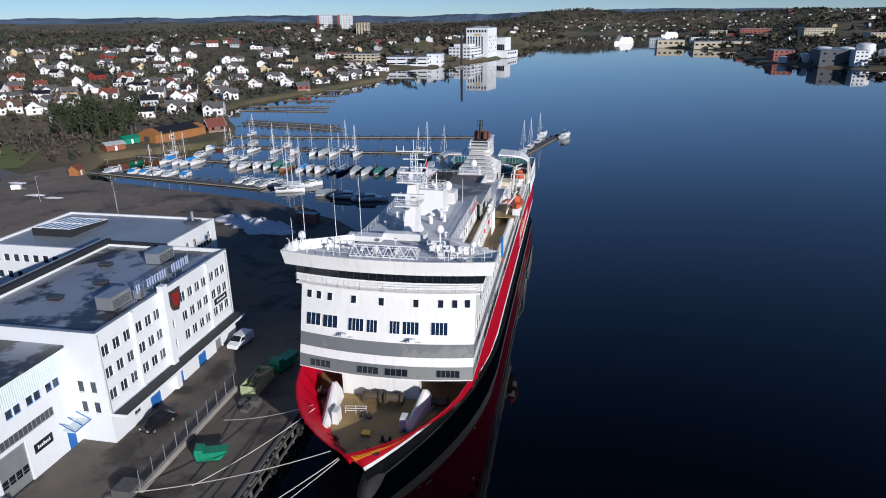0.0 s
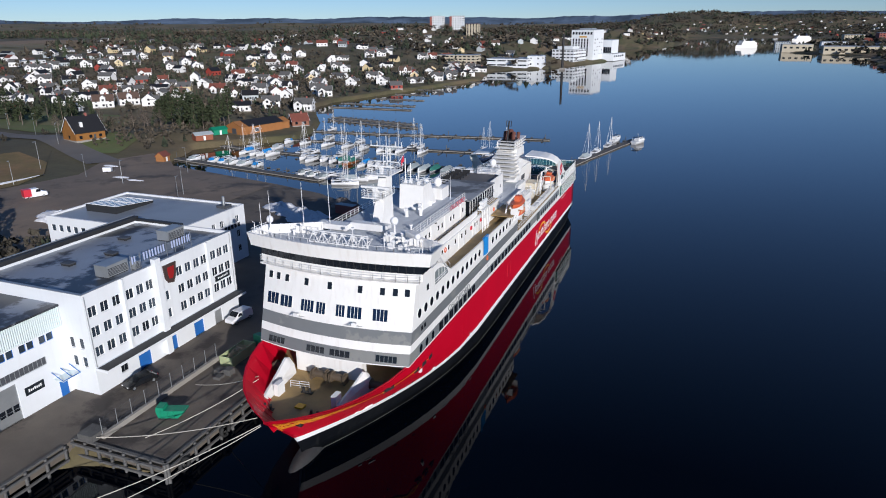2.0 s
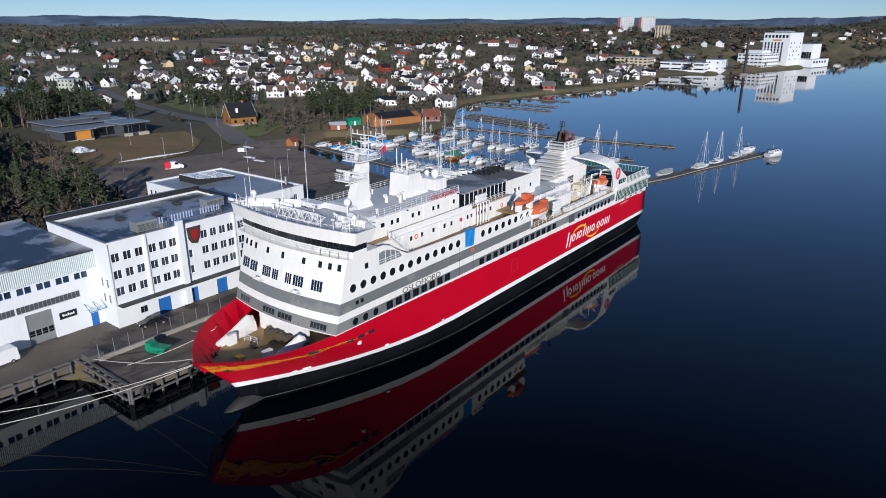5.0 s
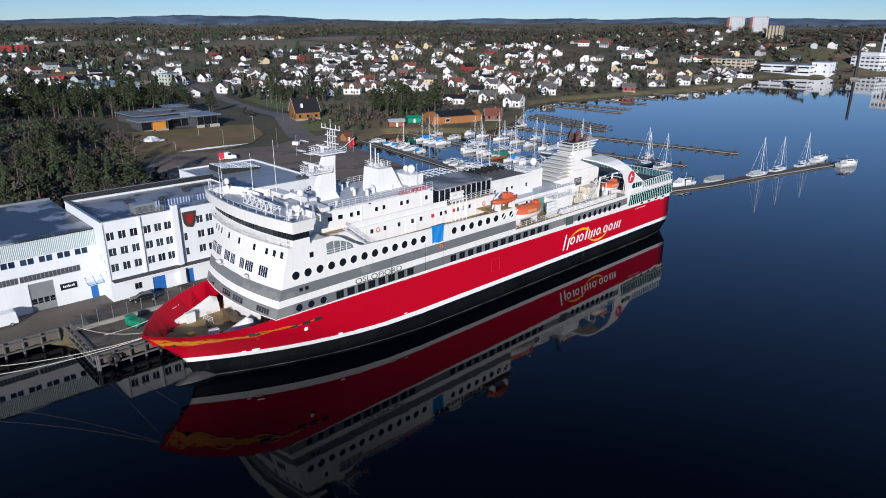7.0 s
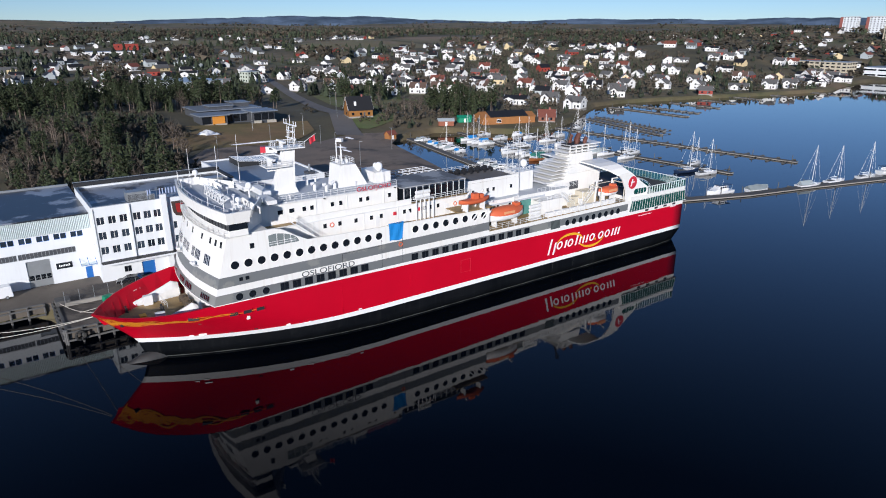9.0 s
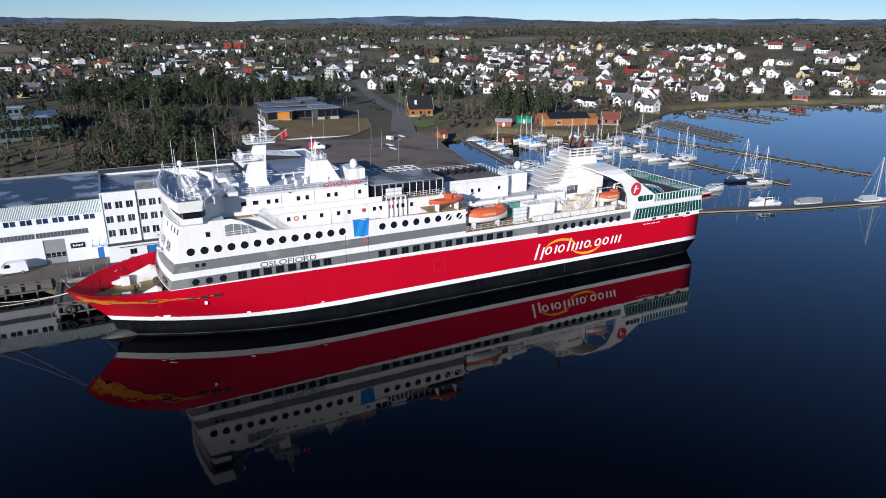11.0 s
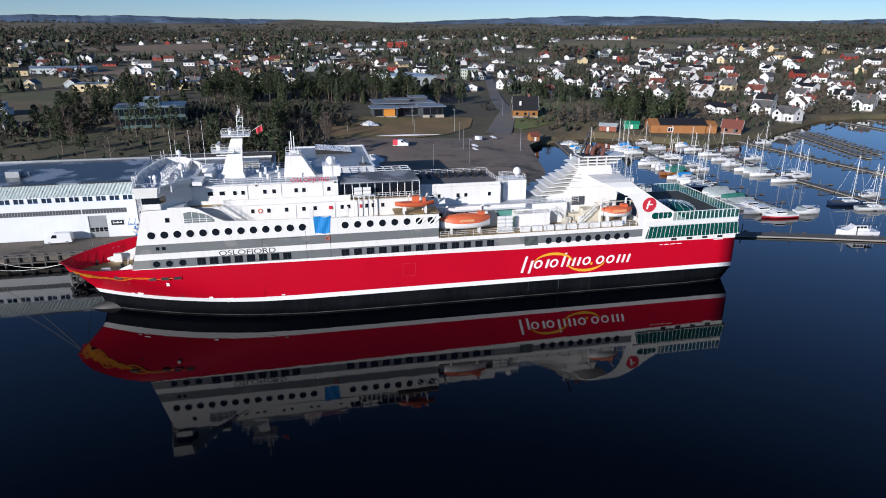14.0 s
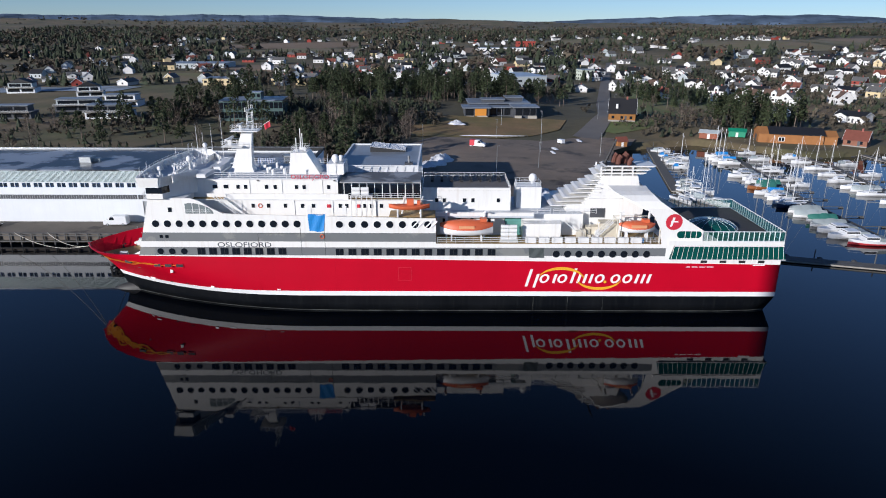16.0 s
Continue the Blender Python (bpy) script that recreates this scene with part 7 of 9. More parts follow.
for y, l in ((455, 40), (490, 30), (530, 26), (570, 24), (620, 30)):
    pier([(-208, y), (-208 + l, y - 2)], 2.0, "short timber jetty below the shore houses", 1, 4, (1, -1), 6)
pier([(-42, 195), (-34, 222), (-26, 245), (-20, 272), (-6.5, 324)], 3.2, "dark floating breakwater pier", 1, 2.2, (1,), 7)


# ---- boats ----
def hull_mesh(L, W, H, material, fine=1.0, name="hull"):
    bm = bmesh.new()
    secs = []
    for i in range(11):
        t = i / 10
        w = W / 2 * (1 - max(0, (t - 0.35) / 0.65) ** 2.2 * 0.97) * (0.86 + 0.14 * min(1, t * 3))
        z = H * (1 + 0.28 * t * t)
        secs.append([(-L / 2 + L * t, s * w * k, q) for s, k, q in ((1, 1, z), (1, 0.92, z * 0.4), (1, 0.6, -0.1), (1, 0, -0.3), (-1, 0.6, -0.1), (-1, 0.92, z * 0.4), (-1, 1, z))])
    vs = loft(bm, secs)
    bm.faces.new(vs[0])
    for a, b in zip(vs, vs[1:]):
        bm.faces.new((a[0], b[0], b[-1], a[-1]))
    bmesh.ops.recalc_face_normals(bm, faces=bm.faces[:])
    return bm


def cabin(bm, x0, x1, w, z0, z1, rake=0.5, mi=0):
    prism(bm, [(x0, z0), (x1 + rake, z0), (x1, z1), (x0 + 0.1, z1)], "y", -w / 2, w / 2, mi)


def sailboat(label, hull_m, cover_m, L=9.5, mast_h=13.0):
    b = thing("sailing_boat", label, "boat", "moored boats")
    part("hull", hull_mesh(L, L * 0.31, 0.95, hull_m), hull_m, b, smooth=False)
    bm = bmesh.new()
    cabin(bm, -L * 0.12, L * 0.2, L * 0.17, 1.0, 1.5, 0.7)
    cb = part("cabin", bm, HULLW, b)
    part("window", boxes((-L * 0.08, L * 0.16, -L * 0.087, L * 0.087, 1.18, 1.36)), GLASS, cb)
    part("cockpit", boxes((-L * 0.42, -L * 0.14, -L * 0.09, L * 0.09, 0.96, 1.06)), TIMBER, b)
    bm = bmesh.new()
    tube(bm, [(L * 0.1, 0, 1.4), (L * 0.1, 0, mast_h)], 0.10, 6, 0.07)
    tube(bm, [(L * 0.1, -0.8, mast_h * 0.55), (L * 0.1, 0.8, mast_h * 0.55)], 0.035, 4)
    part("mast", bm, ALU, b)
    bm = bmesh.new()
    for p, q in (((L * 0.48, 0, 1.2), (L * 0.1, 0, mast_h)), ((-L * 0.48, 0, 1.1), (L * 0.1, 0, mast_h)), ((L * 0.08, 1.3, 1.0), (L * 0.1, 0, mast_h * 0.95)), ((L * 0.08, -1.3, 1.0), (L * 0.1, 0, mast_h * 0.95))):
        tube(bm, [p, q], 0.02, 3)
    part("stay", bm, ALU, b)
    bm = bmesh.new()
    if cover_m:
        prism(bm, [(-1.25, 1.05), (1.25, 1.05), (0.12, 2.3), (-0.12, 2.3)], "x", -L * 0.42, L * 0.08)
        part("cover", bm, cover_m, b)
    else:
        tube(bm, [(L * 0.09, 0, 2.1), (-L * 0.32, 0, 2.15)], 0.12, 6)
        part("boom", bm, HULLW, b)
    return b


def motorboat(label, L=8.0, flag_m=None, hull_m=None):
    b = thing("motor_boat", label, "boat", "moored boats")
    part("hull", hull_mesh(L, L * 0.34, 1.05, HULLW), HULLW, b)
    if hull_m:
        part("waterline_stripe", hull_mesh(L * 1.004, L * 0.345, 0.5, hull_m), hull_m, b, "red waterline stripe")
    bm = bmesh.new()
    cabin(bm, -L * 0.15, L * 0.12, L * 0.25, 1.1, 2.15, 1.2)
    cb = part("cabin", bm, HULLW, b)
    part("window", boxes((-L * 0.13, L * 0.15, -L * 0.128, L * 0.128, 1.55, 1.95)), GLASS, cb)
    bm = bmesh.new()
    tube(bm, [(L * 0.46, 0, 1.9), (L * 0.3, 0.9, 1.9), (0, 1.25, 1.75)], 0.03, 4)
    tube(bm, [(L * 0.46, 0, 1.9), (L * 0.3, -0.9, 1.9), (0, -1.25, 1.75)], 0.03, 4)
    part("pulpit", bm, ALU, b)
    bm = bmesh.new()
    prism(bm, [(-L * 0.4, 1.1), (-L * 0.15, 1.1), (-L * 0.15, 2.0), (-L * 0.33, 1.9)], "y", -L * 0.14, L * 0.14)
    part("hood", bm, flag_m or COVERG, b)
    return b


def cruiser(label, L=10.5):
    b = thing("motor_cruiser", label, "boat", "moored boats")
    part("hull", hull_mesh(L, L * 0.33, 1.35, HULLW), HULLW, b)
    bm = bmesh.new()
    cabin(bm, -L * 0.24, L * 0.2, L * 0.24, 1.4, 2.05, 1.3)
    cabin(bm, -L * 0.2, L * 0.1, L * 0.22, 2.052, 2.95, 0.9)
    cb = part("cabin", bm, HULLW, b)
    for i in range(3):
        x = -L * 0.17 + i * L * 0.09
        part("window", boxes((x, x + L * 0.075, -L * 0.113, L * 0.113, 2.2, 2.75)), GLASS, cb)
    part("windscreen", boxes((L * 0.1, L * 0.125, -L * 0.09, L * 0.09, 2.15, 2.7)), GLASS, cb)
    part("hardtop", boxes((-L * 0.42, L * 0.12, -L * 0.12, L * 0.12, 3.0, 3.12)), DARKBLUE, b)
    bm = bmesh.new()
    for x in (-L * 0.4, -L * 0.26):
        for y in (-L * 0.11, L * 0.11):
            tube(bm, [(x, y, 1.4), (x, y, 3.0)], 0.04, 4)
    for s_ in (1, -1):
        tube(bm, [(L * 0.48, 0, 2.35), (L * 0.34, s_ * L * 0.1, 2.3), (L * 0.05, s_ * L * 0.155, 2.1), (-L * 0.1, s_ * L * 0.16, 2.05)], 0.03, 4)
        for k in range(5):
            x = L * (0.42 - 0.11 * k)
            tube(bm, [(x, s_ * L * (0.05 + 0.025 * k), 1.5), (x, s_ * L * (0.05 + 0.025 * k), 2.25)], 0.02, 3)
    tube(bm, [(-L * 0.1, 0, 3.12), (-L * 0.14, 0, 4.6)], 0.05, 4)
    part("rail", bm, ALU, b)
    return b


def covered_boat(label, cover_m, L=9.0):
    b = thing("covered_boat", label, "boat", "moored boats")
    part("hull", hull_mesh(L, L * 0.32, 0.9, HULLW), HULLW, b)
    bm = bmesh.new()
    rings = []
    for i in range(9):
        t = i / 8
        w = L * 0.165 * (1 - max(0, (t - 0.4) / 0.6) ** 2.2 * 0.95) + 0.05
        top = 1.0 + (1.35 - 0.7 * abs(t - 0.4)) * (0.96 + 0.06 * math.sin(i * 2.2))
        rings.append([(-L * 0.48 + L * 0.96 * t, s * w * k, z) for s, k, z in ((1, 1.04, 0.7), (1, 0.98, 1.05), (1, 0.45, top * 0.8), (1, 0, top), (-1, 0.45, top * 0.8), (-1, 0.98, 1.05), (-1, 1.04, 0.7))])
    vs = loft(bm, rings)
    bm.faces.new(vs[0])
    bm.faces.new(vs[-1])
    bmesh.ops.recalc_face_normals(bm, faces=bm.faces[:])
    part("cover", bm, cover_m, b)
    return b


BROWNHULL = mat("varnished_brown_hull", (0.25, 0.09, 0.03), 0.35, vary=0.2)
kinds = {
    "S": sailboat("white sailing boat with bare mast at its berth", HULLW, None),
    "s": sailboat("small white sailing boat with bare mast", HULLW, None, 7.5, 10.5),
    "B": sailboat("white sailing boat under a bright blue cover", HULLW, TARP),
    "G": sailboat("sailing boat under a green cover", BROWNHULL, COVERT),
    "W": sailboat("sailing boat under a pale grey cover", HULLW, COVERG, 10.5, 14),
    "D": sailboat("dark-hulled sailing boat with tall mast", DARKBLUE, None, 11, 15),
    "M": motorboat("white motor boat with a grey hood"),
    "m": motorboat("small white motor boat with a blue hood", 6.0, TARP),
    "L": motorboat("large white motor cruiser", 11.5, COVERG),
    "R": motorboat("white motor cruiser with a red waterline", 10.5, COVERG, mat("red_and_white_hull", (0.5, 0.05, 0.06), 0.3, vary=0.1)),
    "K": cruiser("white motor cruiser with a dark hardtop"),
    "C": covered_boat("boat wrapped in a grey winter cover", COVERG),
    "c": covered_boat("boat wrapped in a green winter cover", COVERT, 8.0),
}
BERTHS_A = [("M", -173, 218, 80), ("m", -163, 217, 80), ("m", -158, 217, 80), ("M", -153, 216, 78), ("M", -147, 216, 80), ("m", -140, 215, 80), ("s", -159, 221, 80), ("B", -163, 238, -95), ("s", -170, 253, 85), ("B", -153, 237, -95), ("S", -157, 237, -95),
            ("M", -156, 252, 85), ("M", -149, 237, -95), ("M", -131, 235, -95), ("L", -126, 233, -95), ("M", -121, 234, -95), ("S", -139, 247, 85), ("s", -134, 247, 85), ("S", -139, 266, -95)]
BERTHS_B = [("S", -128, 265, -95), ("s", -128, 279, 85), ("B", -101, 230, -92), ("G", -108, 231, -92), ("c", -113, 235, -92), ("m", -116, 232, -92), ("M", -98, 231, -92), ("M", -114, 209, 60), ("M", -109, 207, 60), ("L", -103, 207, 60), ("W", -92, 205, 20), ("M", -88, 208, 40),
            ("S", -109, 262, -92), ("C", -105, 263, -92), ("S", -100, 262, -92), ("S", -99, 275, 88), ("s", -95, 275, 88), ("S", -89, 230, -92), ("D", -85, 230, -92), ("C", -80, 230, -92)]
BERTHS_C = [("C", -75, 229, -92), ("c", -71, 230, -92), ("C", -66, 229, -92), ("L", -61, 229, -92), ("L", -56, 229, -92), ("R", -51, 231, -92), ("D", -59, 261, 82), ("S", -52.4, 263.5, 82), ("C", -77, 196, 15), ("L", -70, 194, 8), ("L", -62, 192, 8), ("M", -53, 242, 88), ("M", -94, 230, -92),
            ("W", -20.5, 274, 76), ("S", -18.4, 288, 76), ("S", -15.4, 305, 76), ("K", -14.2, 320, 76), ("K", -3.6, 318, 70), ("C", -27.5, 254, 76), ("K", -32.0, 239, 256)]
BERTHS_D = [("S", -120, 246, 88), ("s", -112, 245, 88), ("M", -146, 281, 88), ("m", -160, 266, -92), ("s", -151, 266, -92), ("M", -118, 262, -92), ("S", -90, 263, -92), ("s", -66, 276, 88), ("s", -160, 308, 88), ("D", -97, 206, 20), ("S", -92, 199, 15), ("s", -95, 202, 15)]
first = set()
for rows_ in (BERTHS_A, BERTHS_B, BERTHS_C, BERTHS_D):
    for k, x, y, a in rows_:
        m = pose(x, y, 0.05, 0, 0, a + (x * 7 + y * 3) % 9 - 4)
        if k in first:
            copy_thing(kinds[k], m)
        else:
            first.add(k)
            kinds[k].matrix_basis = m


# ---- houses ----
def gable(bm, L, W, h, rise, mi=0):
    prism(bm, [(-W / 2, 0), (W / 2, 0), (W / 2, h), (0, h + rise), (-W / 2, h)], "x", -L / 2, L / 2, mi)


HW = {}


def house_window(w, h):
    if (w, h) not in HW:
        bm = boxes((-w / 2, w / 2, -0.06, 0.0, -h / 2, h / 2))
        HW[(w, h)] = mesh_of("window", bm, GLASS)
    return HW[(w, h)]


def dwelling(label, L, W, h, rise, wall_m, roof_m, dormer=False, base=1.2, wing=0.0):
    d = thing("house", label, "house", "houses")
    h, rise = h * 0.85, rise * 1.05
    o, t = 0.45, 0.2
    k = rise / (W / 2)
    bm, rf = bmesh.new(), bmesh.new()
    gable(bm, L, W, h, rise)
    prism(rf, [(-W / 2 - o, h - o * k), (0, h + rise), (W / 2 + o, h - o * k), (W / 2 + o, h - o * k + t), (0, h + rise + t), (-W / 2 - o, h - o * k + t)], "x", -L / 2 - o, L / 2 + o)
    if wing:
        c, w2 = -L * 0.22, wing / 2
        r2 = w2 * k
        prism(bm, [(c - w2, 0), (c + w2, 0), (c + w2, h), (c, h + r2), (c - w2, h)], "y", -W / 2 - 2.6, -0.2)
        prism(rf, [(c - w2 - o, h - o * k), (c, h + r2), (c + w2 + o, h - o * k), (c + w2 + o, h - o * k + t), (c, h + r2 + t), (c - w2 - o, h - o * k + t)], "y", -W / 2 - 3.0, -0.1)
    for x in (-L / 2 - o - 0.05, L / 2 + o - 0.03):
        prism(rf, [(-W / 2 - o, h - o * k - 0.1), (0, h + rise - 0.1), (W / 2 + o, h - o * k - 0.1), (W / 2 + o, h - o * k + t + 0.03), (0, h + rise + t + 0.03), (-W / 2 - o, h - o * k + t + 0.03)], "x", x, x + 0.08, 1)
    part("wall", bm, wall_m, d)
    part("roof", rf, [roof_m, LETTER], d)
    part("plinth", boxes((-L / 2 - 0.05, L / 2 + 0.05, -W / 2 - 0.05, W / 2 + 0.05, -base, 0.35)), CONC, d)
    part("chimney", boxes((L * 0.12, L * 0.12 + 0.8, -0.4, 0.4, h + rise * 0.7, h + rise + 1.1)), BRICKR, d)
    wn2 = house_window(1.3, 1.3)
    n_ = min(3, max(2, int(L / 3.4)))
    rows_ = [1.5] if h < 4 else [1.5, 4.1]
    for z in rows_:
        for i in range(n_):
            x = -L / 2 + L * (i + 0.5) / n_
            out = 2.6 if wing and abs(x + L * 0.22) < wing / 2 else 0
            piece("window", wn2, d, pose(x if not out else -L * 0.22, -W / 2 - 0.01 - out, z + 0.2))
        piece("window", wn2, d, pose(L / 2 + 0.01, 0, z + 0.2, 0, 0, 90))
        piece("window", wn2, d, pose(-L / 2 - 0.01, 0, z + 0.2, 0, 0, -90))
    part("door", boxes((L * 0.1, L * 0.1 + 1.0, -W / 2 - 0.09, -W / 2 - 0.062, 0.35, 2.4)), DARKB, d)
    if dormer:
        bm = bmesh.new()
        prism(bm, [(-1.6, h * 0.8), (1.6, h * 0.8), (1.6, h + rise * 0.55), (0, h + rise * 0.95), (-1.6, h + rise * 0.55)], "y", -W / 2 - 0.6, 0)
        part("dormer", bm, wall_m, d)
        piece("window", wn2, d, pose(0, -W / 2 - 0.62, h + 0.4))
    return d


styles = [
    dwelling("white wooden house with dark grey tiled roof", 11, 8.5, 5.2, 3.0, WWOOD, TILEGREY, wing=5.5),
    dwelling("white wooden house with black roof and gable", 12, 8, 4.2, 3.2, WWOOD, SLATE, True),
    dwelling("white wooden house with red clay roof", 12, 8, 4.6, 3.0, WWOOD, TILERED, wing=5.0),
    dwelling("long low white house with grey roof", 15, 8.5, 3.2, 2.2, WWOOD, TILEGREY, wing=6.0),
    dwelling("white villa with brown roof and dormer", 12.5, 9, 5.4, 3.4, WWOOD, TILEBROWN, True),
    dwelling("cream yellow wooden house with grey roof", 10, 8, 5.0, 3.0, CREAM, TILEGREY),
    dwelling("red wooden house with grey roof", 10, 7.5, 3.8, 2.8, REDWOOD, TILEGREY),
    dwelling("grey wooden house with dark roof", 11, 8, 4.6, 2.8, GREYWOOD, SLATE),
    dwelling("white house with shallow black roof", 15, 9.5, 4.4, 1.9, WWOOD, SLATE, wing=6.5),
    dwelling("small white cottage with red roof", 8.5, 6.5, 3.0, 2.6, WWOOD, TILERED),
]
placed = []
used_style = set()


def free(x, y, r):
    return all((x - a) ** 2 + (y - b) ** 2 > (r + c) ** 2 for a, b, c in placed)


def put_house(k, x, y, turn, z=None):
    placed.append((x, y, 9))
    m = pose(x, y, (level(x, y) if z is None else z) + 0.3, 0, 0, turn)
    if k in used_style:
        return copy_thing(styles[k], m)
    used_style.add(k)
    styles[k].matrix_basis = m
    return styles[k]


# the houses nearest to the marina and the road: style, x, y, turn
ROW_A = [(0, -210, 360, 17), (8, -247, 343, 33), (0, -239, 366, 34), (9, -344, 308, 154), (0, -321, 346, 129), (4, -252, 402, 119), (4, -343, 329, 44), (4, -338, 345, 54), (7, -279, 398, 35), (0, -243, 439, 37), (1, -383, 326, 47), (4, -411, 290, 63), (2, -277, 426, 128), (9, -304, 412, 133), (0, -259, 456, 32), (0, -414, 325, 154), (0, -400, 346, 75), (8, -391, 358, 55), (0, -302, 441, 22), (2, -333, 430, 27)]
ROW_B = [(0, -548, -29, 87), (6, -217, 510, 38), (1, -294, 471, 32), (0, -419, 367, 142), (2, -404, 390, 47), (0, -562, -15, -1), (1, -434, 359, 42), (5, -365, 429, 30), (2, -558, -105, 113), (8, -383, 420, 30), (3, -403, 413, 50), (0, -319, 485, 138), (0, -264, 521, 105), (0, -583, -50, -2), (0, -370, 458, 115), (0, -244, 539, 109), (8, -562, 219, 70), (3, -224, 567, 33), (0, -454, 416, 138), (5, -314, 533, 135)]
ROW_C = [(0, -213, 595, 18), (0, -273, 578, 18), (6, -445, 466, 38), (7, -568, 315, 67), (0, -208, 617, 30), (9, -437, 483, 40), (0, -589, 280, 180), (0, -546, 358, 72), (1, -592, 299, 165), (0, -564, 349, 77), (7, -499, 437, 52), (2, -398, 540, 40), (3, -543, 396, 69), (0, -520, 430, 48), (0, -537, 429, 152), (4, -264, 635, 25), (2, -692, -4, 86), (2, -482, 507, 45), (8, -702, 13, 109), (0, -330, 625, 118)]
ROW_D = [(3, -567, 427, 75), (3, -415, 576, 51), (2, -712, 28, 80), (1, -353, 619, 119), (8, -516, 495, 43), (0, -345, 636, 31), (3, -399, 606, 30), (1, -439, 581, 118), (2, -713, -174, 109), (2, -391, 622, 25), (8, -305, 675, 22), (5, -427, 607, 121), (0, -730, -157, 19), (0, -481, 578, 138), (2, -751, 64, 94), (0, -501, 564, 45), (0, -588, 487, 41), (4, -372, 671, 130), (3, -696, 339, 79), (0, -610, 488, 54)]
ROW_E = [(3, -369, 692, 31), (0, -514, 598, 147), (5, -562, 555, 124), (0, -427, 666, 42), (0, -605, 510, 50), (0, -586, 532, 137), (0, -446, 661, 140), (0, -579, 550, 42), (3, -560, 571, 46), (8, -465, 656, 34), (0, -350, 724, 24), (3, -704, 390, 66), (3, -494, 638, 48), (1, -540, 600, 127), (0, -423, 689, 120), (7, -616, 532, 47), (0, -342, 740, 22), (0, -342, 755, 112), (0, -303, 775, 9), (6, -362, 757, 35)]
ROW_F = [(5, -561, 626, 34), (0, -586, 610, 148), (2, -298, 793, 28), (3, -615, 599, 51), (8, -383, 769, 26), (0, -555, 656, 123), (2, -285, 811, 22), (0, -493, 719, 132), (3, -537, 711, 35), (3, -674, 596, 62), (0, -602, 728, 44), (3, -757, 747, 58), (3, -854, 869, 53), (8, -802, 1039, 117), (3, -571, 1356, 28)]
for k, x, y, a in ROW_A + ROW_B + ROW_C + ROW_D + ROW_E + ROW_F:
    put_house(k, x, y, a)


def blocked(x, y):
    """Ground that is kept clear of houses and trees: water, roads, paved areas, large buildings."""
    if -216 < x < -40 and y < 216:
        return True
    if -212 < x < -168 and 255 < y < 318:
        return True
    if -294 < x < -188 and 112 < y < 190:
        return True
    if -256 < x < -190 and 6 < y < 52:
        return True
    if -304 < x < -249 and 228 < y < 258:
        return True
    if -478 < x < -405 and 165 < y < 212:
        return True
    if -410 < x < -232 and -205 < y < -28:
        return True
    for (x0, y0), (x1, y1) in zip(ROAD, ROAD[1:]):
        dx, dy = x1 - x0, y1 - y0
        s = min(1, max(0, ((x - x0) * dx + (y - y0) * dy) / (dx * dx + dy * dy)))
        if math.hypot(x - x0 - s * dx, y - y0 - s * dy) < 9:
            return True
    return False


ROAD = [(-200, 190), (-252, 213), (-320, 228), (-440, 257), (-700, 323)]
FIELDS = [(-990, 190, 90), (-940, 620, 130), (-1060, 830, 140), (-1190, -150, 150), (-960, -80, 120), (-1250, 420, 120), (-620, -60, 60), (-300, 275, 26), (-490, -120, 55), (-1180, 940, 120)]


def field(x, y):
    return any(math.hypot(x - a, y - b) < c for a, b, c in FIELDS)


for i, (x, y, r) in enumerate(FIELDS):
    ring_ = [(x + r * 0.98 * (1 + 0.12 * math.sin(3 * a + i)) * math.cos(a), y + r * 0.8 * (1 + 0.12 * math.sin(2 * a + i)) * math.sin(a)) for a in [6.28319 * k / 22 for k in range(22)]]
    sheet("field", ring_, "open winter field" if i % 3 else "open ploughed brown field", (FIELDG if i % 3 else FIELDB), 0.35, "field", 30)
# this field's colour holds frost and the blue of shade
sheet("field", [(-356, -196), (-400, -204), (-408, -128), (-396, -96), (-366, -104), (-372, -150)], "flat frosty field with the blue of shade in its colour", FROST_SHADE, 0.35, "field", 20)
rs = random.Random(21)
spots = []


def scatter(n_, xr, yr, keep, gap):
    for _ in range(n_):
        x, y = rs.uniform(*xr), rs.uniform(*yr)
        if keep(x, y) and not blocked(x, y) and not field(x, y) and free(x, y, gap - 9):
            placed.append((x, y, 9))
            spots.append((x, y))


def main_town(x, y):
    return y > 318 + max(0, -x - 420) * 0.25 and coast(np.array([x]), np.array([y]))[0] > 12 and y < 1000 - (x + 200) * 0.05


scatter(260, (-560, -190), (315, 700), main_town, 25)
near_n = len(spots)
scatter(760, (-1050, -200), (330, 1150), main_town, 27)
scatter(480, (-900, -360), (-280, 310), lambda x, y: x < -400 or y > 250, 27)
scatter(620, (-1700, -700), (-500, 600), lambda x, y: (x * 0.013 + y * 0.017) % 3 < 1.7, 30)
scatter(70, (-1230, -1080), (670, 800), lambda x, y: True, 20)
scatter(110, (-900, -120), (1080, 1500), lambda x, y: coast(np.array([x]), np.array([y]))[0] > 20, 34)
scatter(150, (-60, 1200), (2850, 3250), lambda x, y: coast(np.array([x]), np.array([y]))[0] > 25, 22)
scatter(230, (-700, 900), (1500, 2600), lambda x, y: coast(np.array([x]), np.array([y]))[0] > 25, 26)
scatter(120, (240, 800), (760, 1500), lambda x, y: coast(np.array([x]), np.array([y]))[0] > 60, 28)
weights = [0, 0, 0, 0, 1, 1, 1, 1, 2, 3, 3, 3, 4, 5, 6, 7, 7, 7, 8, 8, 8, 9, 0, 3]
order = sorted(range(len(spots)), key=lambda i: math.hypot(spots[i][0] + 40, spots[i][1] - 100))
single = 62
